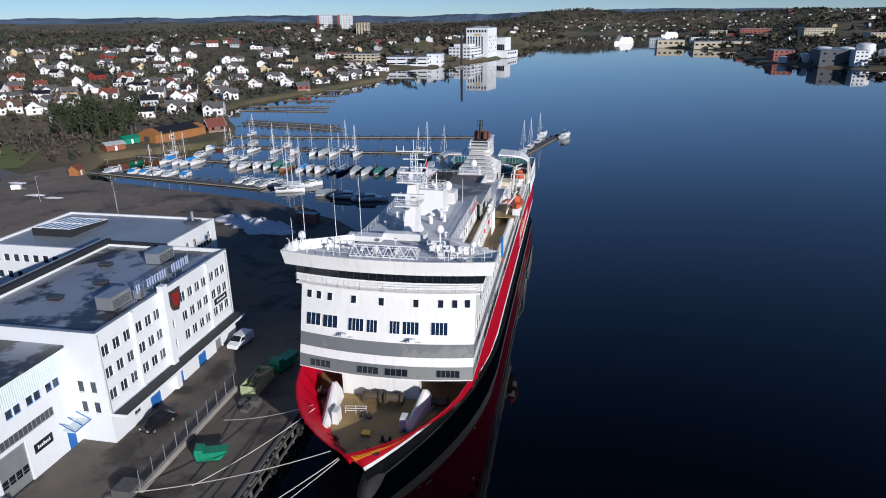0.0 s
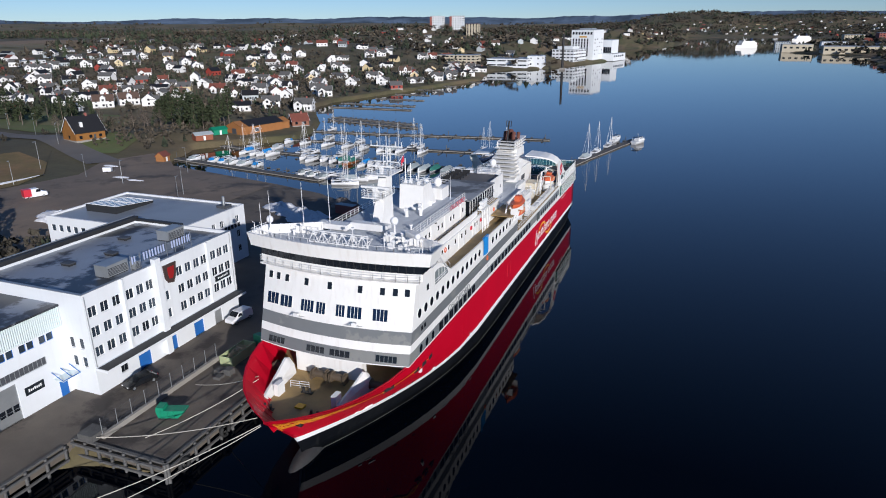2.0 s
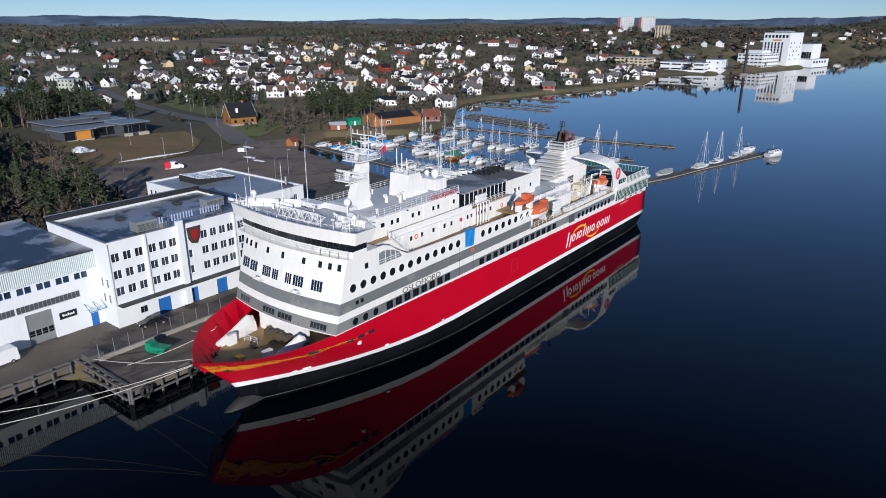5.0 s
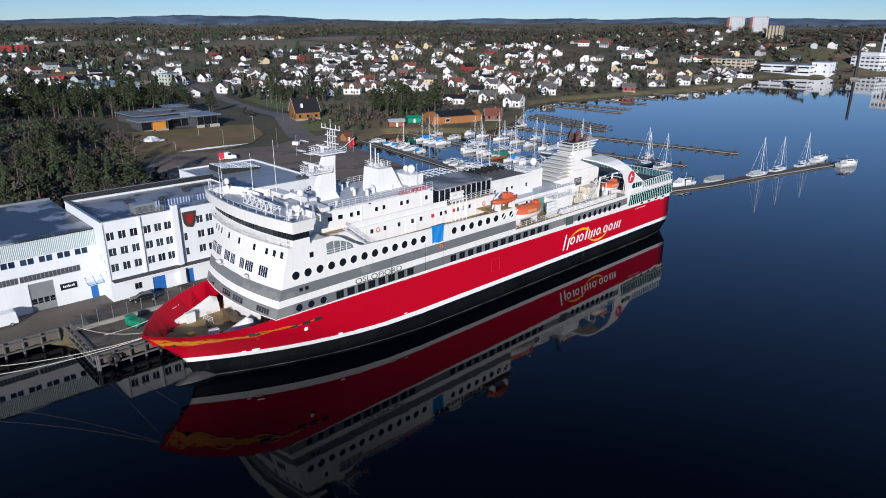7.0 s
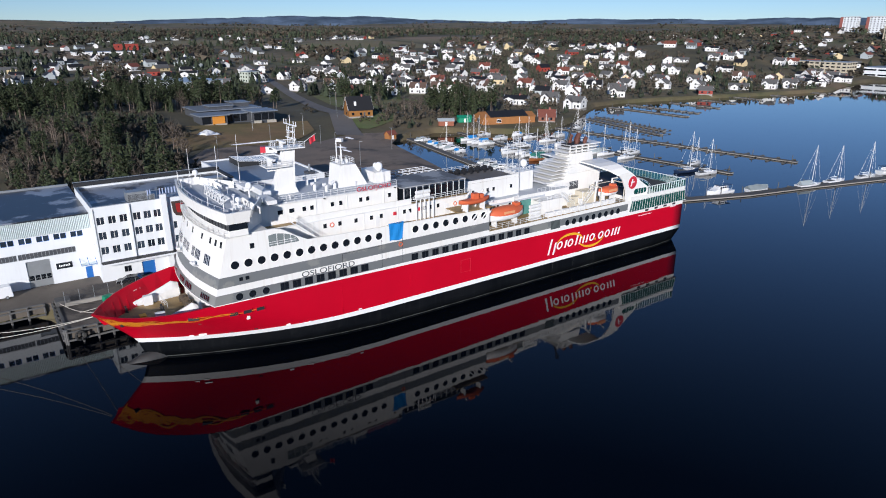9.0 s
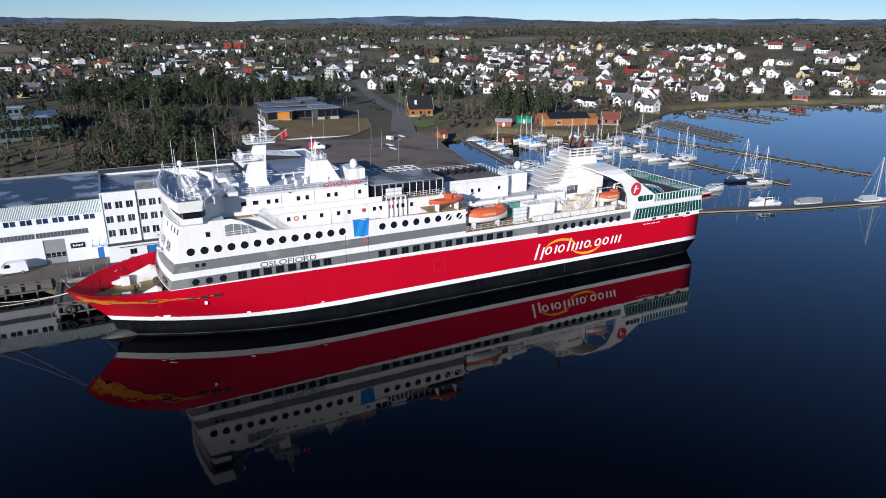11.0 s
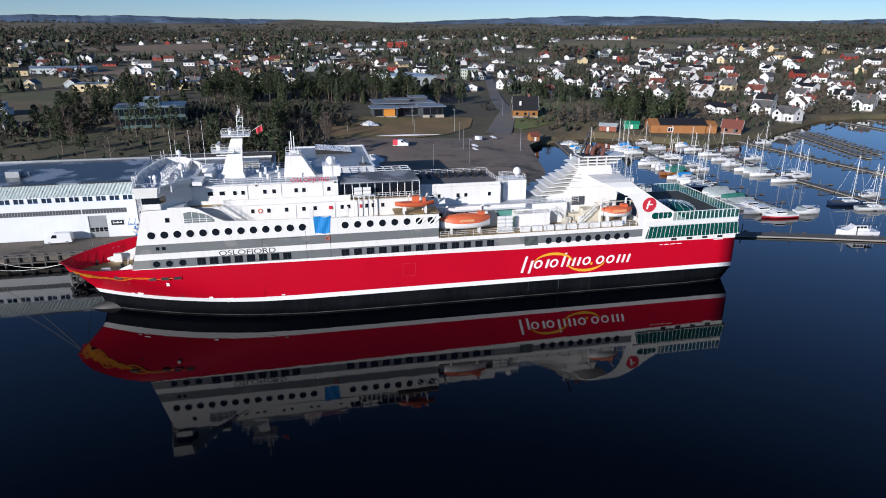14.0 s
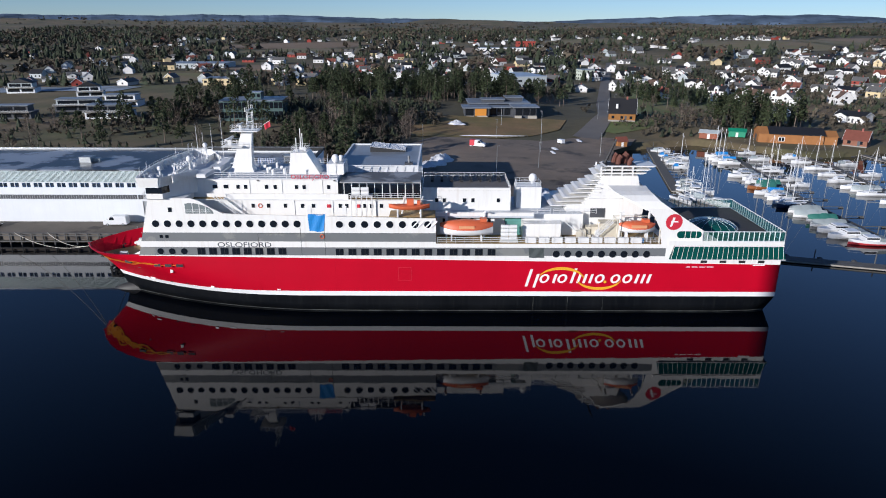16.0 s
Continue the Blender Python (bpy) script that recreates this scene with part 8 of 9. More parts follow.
for i in order[:single]:
    x, y = spots[i]
    put_house(rs.choice(weights), x, y, rs.choice((0, 90, 20, 110, 70, -15)) + rs.uniform(-8, 8))
# houses farther off, joined
verts, quads, mats_ = [], [], []
far_m = [WWOOD, TILEGREY, SLATE, TILERED, CREAM, REDWOOD, GREYWOOD, GLASS, TILEBROWN]
zs_ = height([spots[i][0] for i in order[single:]], [spots[i][1] for i in order[single:]])
for i, z in zip(order[single:], zs_):
    x, y = spots[i]
    L, W, h, r = rs.uniform(9, 15), rs.uniform(7.5, 9.5), rs.uniform(2.7, 4.7), rs.uniform(2.0, 3.6)
    a = radians(rs.choice((0, 90, 20, 110)) + rs.uniform(-10, 10))
    ca, sa = math.cos(a), math.sin(a)
    wm_ = rs.choice((0, 0, 0, 0, 0, 0, 4, 5, 6, 6))
    rm_ = rs.choice((1, 1, 1, 2, 2, 2, 3, 8))
    b0 = len(verts)
    for px, py, pz in [(sx * L / 2, sy * W / 2, q) for q in (-1.5, h) for sx, sy in ((-1, -1), (1, -1), (1, 1), (-1, 1))] + [(-L / 2, 0, h + r), (L / 2, 0, h + r)] + [(sx * (L / 2 + 0.4), sy * (W / 2 + 0.5), h - 0.3 + 0.15) for sx, sy in ((-1, -1), (1, -1), (1, 1), (-1, 1))] + [(-L / 2 - 0.4, 0, h + r + 0.2), (L / 2 + 0.4, 0, h + r + 0.2)]:
        verts.append((x + px * ca - py * sa, y + px * sa + py * ca, z + pz))
    for f in ((0, 1, 5, 4), (1, 2, 6, 5), (2, 3, 7, 6), (3, 0, 4, 7), (4, 8, 7), (5, 6, 9)):
        quads.append([b0 + v for v in f])
        mats_.append(wm_)
    for f in ((10, 11, 15, 14), (12, 13, 14, 15)):
        quads.append([b0 + v for v in f])
        mats_.append(rm_)
    for k in range(3):
        for sy in (-1, 1):
            px = -L / 2 + L * (k + 0.5) / 3
            b1 = len(verts)
            for dx, dz in ((-0.6, 1.1), (0.6, 1.1), (0.6, 2.3), (-0.6, 2.3)):
                qx, qy = px + dx, sy * (W / 2 + 0.05)
                verts.append((x + qx * ca - qy * sa, y + qx * sa + qy * ca, z + dz))
            quads.append([b1, b1 + 1, b1 + 2, b1 + 3])
            mats_.append(7)
me = bpy.data.meshes.new("distant_houses")
me.from_pydata(verts, [], quads)
for m in far_m:
    me.materials.append(m)
me.polygons.foreach_set("material_index", mats_)
tagged(piece("distant_houses", me), "scattered white wooden houses with dark and red roofs", "houses", kind="stuff")


# ---- larger buildings ----
def block(name, label, x0, x1, y0, y1, h, wall_m, roof_m=None, floors=3, win=(1.4, 1.3), gap=3.2, z=None, turn=0, category="building", glass=None, faces=("s", "e")):
    b = thing(name, label, category)
    cx, cy = (x0 + x1) / 2, (y0 + y1) / 2
    w, d = (x1 - x0) / 2, (y1 - y0) / 2
    z = level(cx, cy) if z is None else z
    part("wall", boxes((-w, w, -d, d, -2, h)), wall_m, b)
    part("roof", boxes((-w - 0.15, w + 0.15, -d - 0.15, d + 0.15, h + 0.004, h + 0.35)), roof_m or ROOFM2, b)
    me = mesh_of("window", boxes((-win[0] / 2, win[0] / 2, -0.07, 0, -win[1] / 2, win[1] / 2)), glass or GLASS)
    fh = h / floors
    for f in range(floors):
        zc = fh * (f + 0.55)
        for side in faces:
            L = 2 * w if side in "ns" else 2 * d
            n_ = max(1, int(L / gap))
            for i in range(n_):
                o = -L / 2 + L * (i + 0.5) / n_
                m = {"s": pose(o, -d - 0.004, zc), "e": pose(w + 0.004, o, zc, 0, 0, 90), "n": pose(-o, d + 0.004, zc, 0, 0, 180), "w": pose(-w - 0.004, o, zc, 0, 0, -90)}[side]
                piece("window", me, b, m)
    b.matrix_basis = pose(cx, cy, z, 0, 0, turn)
    return b


# timber boat shed, red cottage, workshops by the basin
BRICKBR = mat("brown_red_boarding", (0.26, 0.085, 0.045), 0.75, vary=0.25)
shed = thing("boat_shed", "long orange-stained timber boat shed with black roof", "shed")
bm = bmesh.new()
gable(bm, 26, 11, 4.2, 2.2)
part("wall", bm, ORWOOD, shed)
bm = bmesh.new()
prism(bm, [(-6.1, 4.0), (0, 6.4), (6.1, 4.0), (6.1, 4.25), (0, 6.65), (-6.1, 4.25)], "x", -9.0, 13.4)
prism(bm, [(-6.0, 4.0), (0, 6.4), (6.0, 4.0), (6.0, 4.12), (0, 6.52), (-6.0, 4.12)], "x", -13.3, -9.002, 1)
part("roof", bm, [SLATE, ORWOOD], shed)
win = part("window", boxes((-5, -2.4, -5.58, -5.502, 1.0, 2.9)), LETTER, shed, "white-framed window")
part("pane", boxes((-4.8, -3.8, -5.62, -5.582, 1.2, 2.7), (-3.6, -2.6, -5.62, -5.582, 1.2, 2.7)), GLASS, win)
part("door", boxes((-13.08, -13.002, -1.6, 1.6, 0, 3.2)), DARKB, shed)
shed.matrix_basis = pose(-187.5, 278.5, level(-187, 278) - 0.2, 0, 0, 76)
annexe = thing("shed_annexe", "low orange timber annexe with black roof", "shed")
bm = bmesh.new()
gable(bm, 5, 9, 3.6, 1.8)
part("wall", bm, ORWOOD, annexe)
bm = bmesh.new()
prism(bm, [(-5, 3.4), (0, 5.5), (5, 3.4), (5, 3.6), (0, 5.7), (-5, 3.6)], "x", -2.7, 2.7)
part("roof", bm, ORWOOD, annexe)
annexe.matrix_basis = pose(-183.6, 294.2, level(-183, 294) - 0.2, 0, 0, 76)
red_cottage = dwelling("small red-brown brick cottage with red roof and white gable", 9, 7.5, 3.4, 3.2, mat("brown_brick", (0.24, 0.10, 0.06), 0.8, vary=0.2), TILERED)
red_cottage.matrix_basis = pose(-178, 303.5, level(-178, 303) + 0.1, 0, 0, 48)
placed.append((-177, 307, 9))
for x, y, L, W, h, wall_m, roof_m, nm, lb, a in ((-193, 246, 8, 5, 2.6, BRICKBR, GREYWOOD, "workshop", "red timber workshop with grey flat roof", 60), (-194.5, 259, 7, 4.6, 2.5, GREEN, GREEN, "canvas_shed", "green tarpaulin-covered timber shed by the basin", 66), (-175, 201.5, 4.2, 3.4, 2.6, ORWOOD, TILERED, "hut", "small orange-brown hut with red roof", 100)):
    s = thing(nm, lb, "shed")
    bm = bmesh.new()
    gable(bm, L, W, h, 1.0 if nm != "hut" else 1.4)
    part("wall", bm, wall_m, s)
    bm = bmesh.new()
    r = 1.0 if nm != "hut" else 1.4
    k = r / (W / 2)
    prism(bm, [(-W / 2 - 0.4, h - 0.4 * k), (0, h + r), (W / 2 + 0.4, h - 0.4 * k), (W / 2 + 0.4, h - 0.4 * k + 0.15), (0, h + r + 0.15), (-W / 2 - 0.4, h - 0.4 * k + 0.15)], "x", -L / 2 - 0.4, L / 2 + 0.4)
    part("roof", bm, roof_m, s)
    part("door", boxes((-0.5, 0.5, -W / 2 - 0.06, -W / 2 - 0.002, 0, 2.0)), LETTER, s)
    s.matrix_basis = pose(x, y, level(x, y) + 0.2, 0, 0, a)
# ochre house on the knoll
ochre = dwelling("tall ochre wooden house with steep black roof", 13, 11, 4.6, 6.0, OCHRE, SLATE, False, 3.0)
part("roof_window", boxes((-3.2, -2.2, -4.6, -3.4, 5.9, 8.0), (-3.2, -2.2, 3.4, 4.6, 5.9, 8.0)), LETTER, ochre, "white-framed roof dormer")
ochre.matrix_basis = pose(-232.5, 216.5, level(-232, 217) + 0.2, 0, 0, 76)
placed.append((-232, 217, 14))
# low modern building with orange panels
lib = thing("community_hall", "low dark modern hall with orange panels and flat roofs", "building")
SOLARR = mat("pale_blue_metal_roof", (0.36, 0.44, 0.54), 0.4, vary=0.15, scale=0.1)
PALEGREEN = mat("pale_green_render", (0.46, 0.50, 0.42), 0.8, vary=0.1)
METALR = mat("grey_metal_roof", (0.20, 0.225, 0.26), 0.4, vary=0.2, scale=0.1)
PALEST = mat("pale_stone_base", (0.42, 0.39, 0.33), 0.8, vary=0.2)
part("wall", boxes((2, 14, -19, -6, -1, 4.6), (0, 9.5, -5.998, 6.998, -1, 4.3), (2, 14, 7, 19, -1, 4.9), (-24, -0.002, -15, 17, -1, 4.7)), DARKB, lib)
part("roof", boxes((1, 15.6, -20.2, -5.2, 4.604, 5.1), (-0.5, 10.6, -5.198, 6.2, 4.304, 4.8), (1, 15.6, 6.202, 20.4, 4.904, 5.4), (-25, 0.4, -16, 18, 5.41, 5.8)), METALR, lib)
part("roof_light", boxes((-14, -4, -8, 4, 5.804, 7.0), (-20, -9, 6, 15, 5.804, 7.6)), DARKB, lib)
part("roof_light_cover", boxes((-14.6, -3.4, -8.6, 4.6, 7.004, 7.3), (-20.6, -8.4, 5.4, 15.6, 7.604, 7.9)), METALR, lib)
part("panel", boxes((14.002, 14.7, -13.5, -7.5, 0.6, 4.59)), mat("orange_panel", (0.62, 0.25, 0.035), 0.5, vary=0.1), lib, "bright orange cladding panel")
for y0, y1 in ((-18.5, -14.2), (8.0, 11.6), (12.0, 15.4), (15.8, 18.6)):
    part("window", boxes((14.002, 14.1, y0, y1, 0.8, 4.2)), GLASS, lib)
for y0 in (-5, -1.2, 2.6):
    part("window", boxes((9.502, 9.6, y0, y0 + 3.2, 0.5, 3.9)), GLASS, lib)
for y0, y1 in ((-18, -14), (-12.5, -7), (7.5, 11), (14.5, 19)):
    part("stone_base", boxes((14.71, 16.0, y0, y1, -1.2, 0.8)), PALEST, lib, "pale stone base")
lib.matrix_basis = pose(-261.5, 156, level(-250, 156) + 0.2, 0, 0, 2)
block("sports_hall", "long blue-grey hall with pale roof", -472, -428, 172, 204, 7, GREYWOOD, SOLARR, 1, (3, 1.5), 6, turn=14)
block("apartment", "pale green three-storey apartment house by the road", -500, -488, 246, 258, 9, PALEGREEN, ROOFM2, 3, (1.4, 1.3), 3.5, turn=14)
block("glazed_office", "pale green glass office on a wooded slope", -250, -229, 14, 45, 9.0, TEALG, ROOFM, 2, (1.9, 3.0), 2.15, turn=6, glass=GLASS)
block("roof_plant_room", "small glazed plant room", -242, -236, 27, 34, 3.2, TEALG, ROOFM, 1, (1.4, 1.4), 2.2, z=level(-239.5, 29.5) + 9.36)
block("nursery", "low cream building with flat roof", -424, -406, -55, -17, 5, CREAM, ROOFM, 1, (2, 1.6), 4)
block("nursery", "low cream building among pines", -430, -412, -5, 29, 5, CREAM, ROOFM, 1, (2, 1.6), 4)
def terrace_house(label, x, y, turn, w, d, lower_m, upper_m, pitched=False):
    """A modern hillside house: two stepped storeys, terraces with rails, wide windows."""
    t = thing("house", label, "house", "hillside houses")
    part("lower_storey", boxes((-w / 2, w / 2, -d / 2, d / 2, -2.5, 3.0)), lower_m, t)
    part("terrace", boxes((-w / 2 - 0.6, w / 2 + 2.4, -d / 2 - 0.3, d / 2 + 0.3, 3.004, 3.25)), CONC, t)
    part("upper_storey", boxes((-w / 2 + 0.5, w / 2 - 2.4, -d / 2 + 0.5, d / 2 - 2.0, 3.254, 6.2)), upper_m, t)
    bm = bmesh.new()
    if pitched:
        prism(bm, [(-d / 2, 6.204), (d / 2 - 1.4, 6.204), (-0.8, 9.4)], "x", -w / 2, w / 2 - 1.8)
    else:
        box(bm, -w / 2, w / 2 - 1.6, -d / 2, d / 2 - 1.4, 6.204, 6.6)
    part("roof", bm, SLATE if pitched else METALR, t)
    for z, x1, y0, y1 in ((0.5, w / 2, -d / 2 + 1.0, -0.6), (0.5, w / 2, 0.6, d / 2 - 1.0), (3.7, w / 2 - 2.4, -d / 2 + 1.4, -0.4), (3.7, w / 2 - 2.4, 0.4, d / 2 - 3.0)):
        part("window", boxes((x1 + 0.004, x1 + 0.08, y0, y1, z, z + 1.9)), GLASS, t)
    rail([(w / 2 + 2.3, -d / 2, 3.25), (w / 2 + 2.3, d / 2, 3.25)], 1.0, 1.5, 3, 0.03, parent=t)
    t.matrix_basis = pose(x, y, level(x, y) + 0.4, 0, 0, turn)


terrace_house("black and white modern house stepped into the slope", -250, -50, 6, 12, 22, RENDERW, DARKB)
terrace_house("dark timber modern house with pale terraces", -281, -82, 12, 13, 24, DARKB, GREYWOOD)
terrace_house("white modern house with grey terraces", -300, -66, 4, 12, 20, RENDERW, RENDERW)
terrace_house("tall white gabled house with black roof", -344, -108, 20, 11, 16, RENDERW, RENDERW, True)
terrace_house("white gabled house beside a frosty field", -366, -166, 10, 11, 18, RENDERW, GREYWOOD, True)
terrace_house("low dark modern house on the brown slope", -250, -100, 8, 10, 18, DARKB, DARKB)
block("barn", "long red barn with red roof", -1130, -1112, 258, 292, 9, REDWOOD, TILERED, 1, (2, 2), 7)
block("depot", "long pale low depot", -640, -600, -160, -100, 5, GREYWOOD, ROOFM2, 1, (2, 1.2), 6)
block("greenhouse", "long white low greenhouse by a field", -690, -672, 525, 556, 4, WWOOD, ROOFM2, 1, (2, 1.2), 5)
block("greenhouse", "long white low greenhouse by a field", -1010, -985, 180, 260, 5, WWOOD, ROOFM2, 1, (2, 1.2), 8)
# waterfront hotel and terminal
hotel = thing("hotel", "tall white waterfront hotel with dark upright window strips", "hotel")
part("wall", boxes((-16.5, 16.5, -22, 22, -2, 41.5)), RENDERW, hotel)
part("roof", boxes((-16.6, 16.6, -22.1, 22.1, 41.504, 42.2), (-9, 9, -10, 10, 42.204, 44.0)), ROOFM2, hotel)
for i in range(6):
    strip = part("window", boxes((-14.2 + i * 4.2, -12.2 + i * 4.2, -22.08, -22.002, 6.0, 30.0)), GLASS, hotel)
    for z in (10, 14, 18, 22, 26):
        part("transom", boxes((-14.2 + i * 4.2, -12.2 + i * 4.2, -22.14, -22.082, z, z + 0.5)), RENDERW, strip)
for i in range(7):
    part("window", boxes((-15.0 + i * 4.4, -12.2 + i * 4.4, -22.08, -22.002, 35.5, 39.0)), GLASS, hotel)
part("sign", boxes((-4.5, 6.5, -22.3, -22.002, 31.4, 33.6)), mat("amber_sign", (0.55, 0.33, 0.10), 0.5, vary=0.1), hotel, "amber sign board")
for j in range(4):
    for z in (8, 13, 18, 23, 28):
        if (j + z) % 3:
            part("window", boxes((16.502, 16.58, -16 + j * 10, -13.5 + j * 10, z, z + 1.8)), GLASS, hotel)
hotel.matrix_basis = pose(-140.5, 1007, 2.5, 0, 0, -10)
wing = thing("hotel_wing", "white stepped hotel wing with a dark glass front", "hotel")
part("wall", boxes((-12, 12, -30, 24, -2, 8), (-12, 3, -12, 16, 8.002, 27)), RENDERW, wing)
part("roof", boxes((-12.1, 3.1, -12.1, 16.1, 27.004, 27.4), (3.11, 12.1, -30.1, 24.1, 8.004, 8.3)), ROOFM2, wing)
part("window", boxes((-10, 2, -12.1, -12.002, 8.5, 17)), GLASS, wing, "dark glass front")
for x in (-7.0, -4.0, -1.0):
    part("mullion", boxes((x, x + 0.3, -12.2, -12.102, 8.5, 17)), STEELM, wing)
for i in range(5):
    part("window", boxes((12.002, 12.08, -26 + i * 9, -21 + i * 9, 3.2, 6.0)), GLASS, wing)
wing.matrix_basis = pose(-109, 1048, 2.5, 0, 0, -12)
low_wing = block("hotel_wing", "low white hotel wing with dark windows", -172, -140, 930, 975, 17, RENDERW, ROOFM2, 4, (3.4, 1.6), 5.2, z=2.5, turn=-12)
part("roof_terrace", boxes((-10, 12, -18, 6, 17.4, 21)), RENDERW, low_wing)
block("terminal", "white low waterfront building with dark base", -232, -180, 810, 850, 10, RENDERW, ROOFM2, 2, (11, 1.5), 12.5, z=2.5)
block("terminal_annexe", "white block at the water's edge", -184, -166, 826, 850, 13, RENDERW, ROOFM2, 2, (1.6, 1.8), 7, z=2.5)
block("apartment_block", "long beige apartment block", -290, -240, 790, 812, 10, BEIGE, ROOFM2, 3, (3.4, 1.4), 5.5)
for k, x, y, a in ((8, -212, 722, 20), (0, -216, 694, 100), (3, -222, 664, 15), (8, -206, 655, 30), (0, -228, 736, 10), (4, -240, 715, 80)):
    put_house(k, x, y, a)
pole = thing("chimney_stack", "tall dark slender steel chimney at the water's edge", "chimney")
bm = bmesh.new()
tube(bm, [(0, 0, 0), (0, 0, 40)], 1.6, 12, 1.3)
part("shaft", bm, SOOT_HOLE, pole)
part("footing", boxes((-3, 3, -3, 3, -2.5, 1)), CONC, pole)
pole.location = (-139, 820, 1.2)
# tower blocks on the ridge
for x, y, h, wall_m, lb in ((-640, 1690, 44, RENDERW, "white and red tower block on the ridge"), (-585, 1690, 44, RENDERW, "white and red tower block on the ridge"), (-495, 1545, 26, BEIGE, "beige tower block on the ridge")):
    block("tower_block", lb, x - 14, x + 14, y - 10, y + 10, h, wall_m, BRICKR, 10, (3.0, 1.8), 6.5, z=74 - 44 if h > 30 else 28)
    if h > 30:
        t = thing("stair_tower", "red brick stair tower against the tower block", "building")
        part("wall", boxes((x - 20, x - 14.3, y - 11, y + 10, 20, 73)), BRICKR, t)
        part("roof", boxes((x - 20, x - 14.3, y - 11, y + 10, 73.004, 73.5)), ROOFM, t)
# far shore: warehouses, silos, works
block("harbour_shed", "long beige harbour shed", 205, 300, 1295, 1340, 11, BEIGE, ROOFM2, 1, (5, 3), 9, z=2.5)
block("harbour_shed", "beige harbour shed with low roof", 150, 200, 1375, 1410, 12, BEIGE, ROOFM2, 1, (5, 3), 9, z=2.5)
block("works_building", "dark industrial works at the water's edge", 262, 300, 815, 850, 16, DARKB, ROOFM, 2, (3, 2), 9, z=2.5)
block("works_building", "grey industrial works with white front", 292, 305, 800, 815, 16, RENDERW, ROOFM, 4, (2, 1.4), 4, z=2.5)
block("works_building", "red-brown brick works building on the far shore", 238, 262, 905, 935, 12, BRICKR, ROOFM, 3, (2, 1.4), 5, z=2.5)
block("works_building", "pale grey works hall", 300, 350, 900, 940, 14, GREYWOOD, ROOFM2, 2, (3, 1.4), 6, z=2.5)
rs = random.Random(8)
for i, (x, y, r, h) in enumerate(((285, 880, 9, 20), (306, 870, 9, 20), (326, 868, 10, 24), (346, 858, 9, 18), (330, 830, 7, 12), (365, 850, 10, 22), (315, 842, 6, 11), (242, 880, 5, 10), (385, 838, 10, 20), (262, 868, 5, 14))):
    t = thing("storage_tank", "pale cylindrical storage tank on the far shore", "tank", "storage tanks")
    bm = bmesh.new()
    h -= 2
    tube(bm, [(x, y, 1.5), (x, y, h)], r, 20)
    part("shell", bm, SKIN, t)
    bm = bmesh.new()
    dome(bm, (x, y, h), r * 1.01, 20, 4, 0, 0.25, 0.0)
    part("lid", bm, SKIN, t)
for x, y, w, d, h in ((300, 1600, 40, 30, 12), (350, 1500, 60, 30, 10), (180, 1700, 30, 30, 14), (420, 1350, 50, 40, 12), (460, 1150, 60, 30, 12), (250, 1480, 50, 24, 9)):
    block("town_building", "pale building in the distant harbour town", x - w / 2, x + w / 2, y - d / 2, y + d / 2, h, rs.choice((RENDERW, BEIGE, BRICKR, GREYWOOD)), ROOFM2, max(2, int(h / 3.3)), (2, 1.6), 5)


def far_ferry(x, y, turn, s, label):
    f = thing("distant_ferry", label, "ferry")
    bm = bmesh.new()
    rings = []
    for i in range(9):
        t = i / 8
        w = 10 * (1 - max(0, (t - 0.7) / 0.3) ** 2 * 0.95)
        rings.append([(-w, -50 + 100 * t, 9), (-w * 0.9, -50 + 100 * t, -0.5), (w * 0.9, -50 + 100 * t, -0.5), (w, -50 + 100 * t, 9)])
    vs = loft(bm, rings)
    bm.faces.new(vs[0])
    for a, b in zip(vs, vs[1:]):
        bm.faces.new((a[0], b[0], b[-1], a[-1]))
    bmesh.ops.recalc_face_normals(bm, faces=bm.faces[:])
    part("hull", bm, WHITE, f)
    part("superstructure", boxes((-9.5, 9.5, -45, 32, 9.004, 17), (-8, 8, -38, 26, 17.004, 22)), WHITE, f)
    part("bridge", boxes((-10.5, 10.5, 18, 25, 22.004, 25.5)), WHITE, f)
    part("window_band", boxes((-10.6, 10.6, 25.004, 25.1, 23.2, 24.6), (-9.6, 9.6, 32.004, 32.1, 12, 13.2)), GLASS, f)
    part("funnel", boxes((-3, 3, -30, -22, 22.004, 30)), DARKBLUE, f)
    bm = bmesh.new()
    tube(bm, [(0, 15, 22), (0, 15, 36)], 0.6, 6, 0.3)
    part("mast", bm, WHITE, f)
    f.matrix_basis = pose(x, y, 0, 0, 0, turn) @ Matrix.Diagonal((s, s, s, 1))


far_ferry(102, 1640, 140, 0.64, "white ferry lying in the far harbour")
far_ferry(285, 2300, 120, 0.6, "white ferry at the far quay")


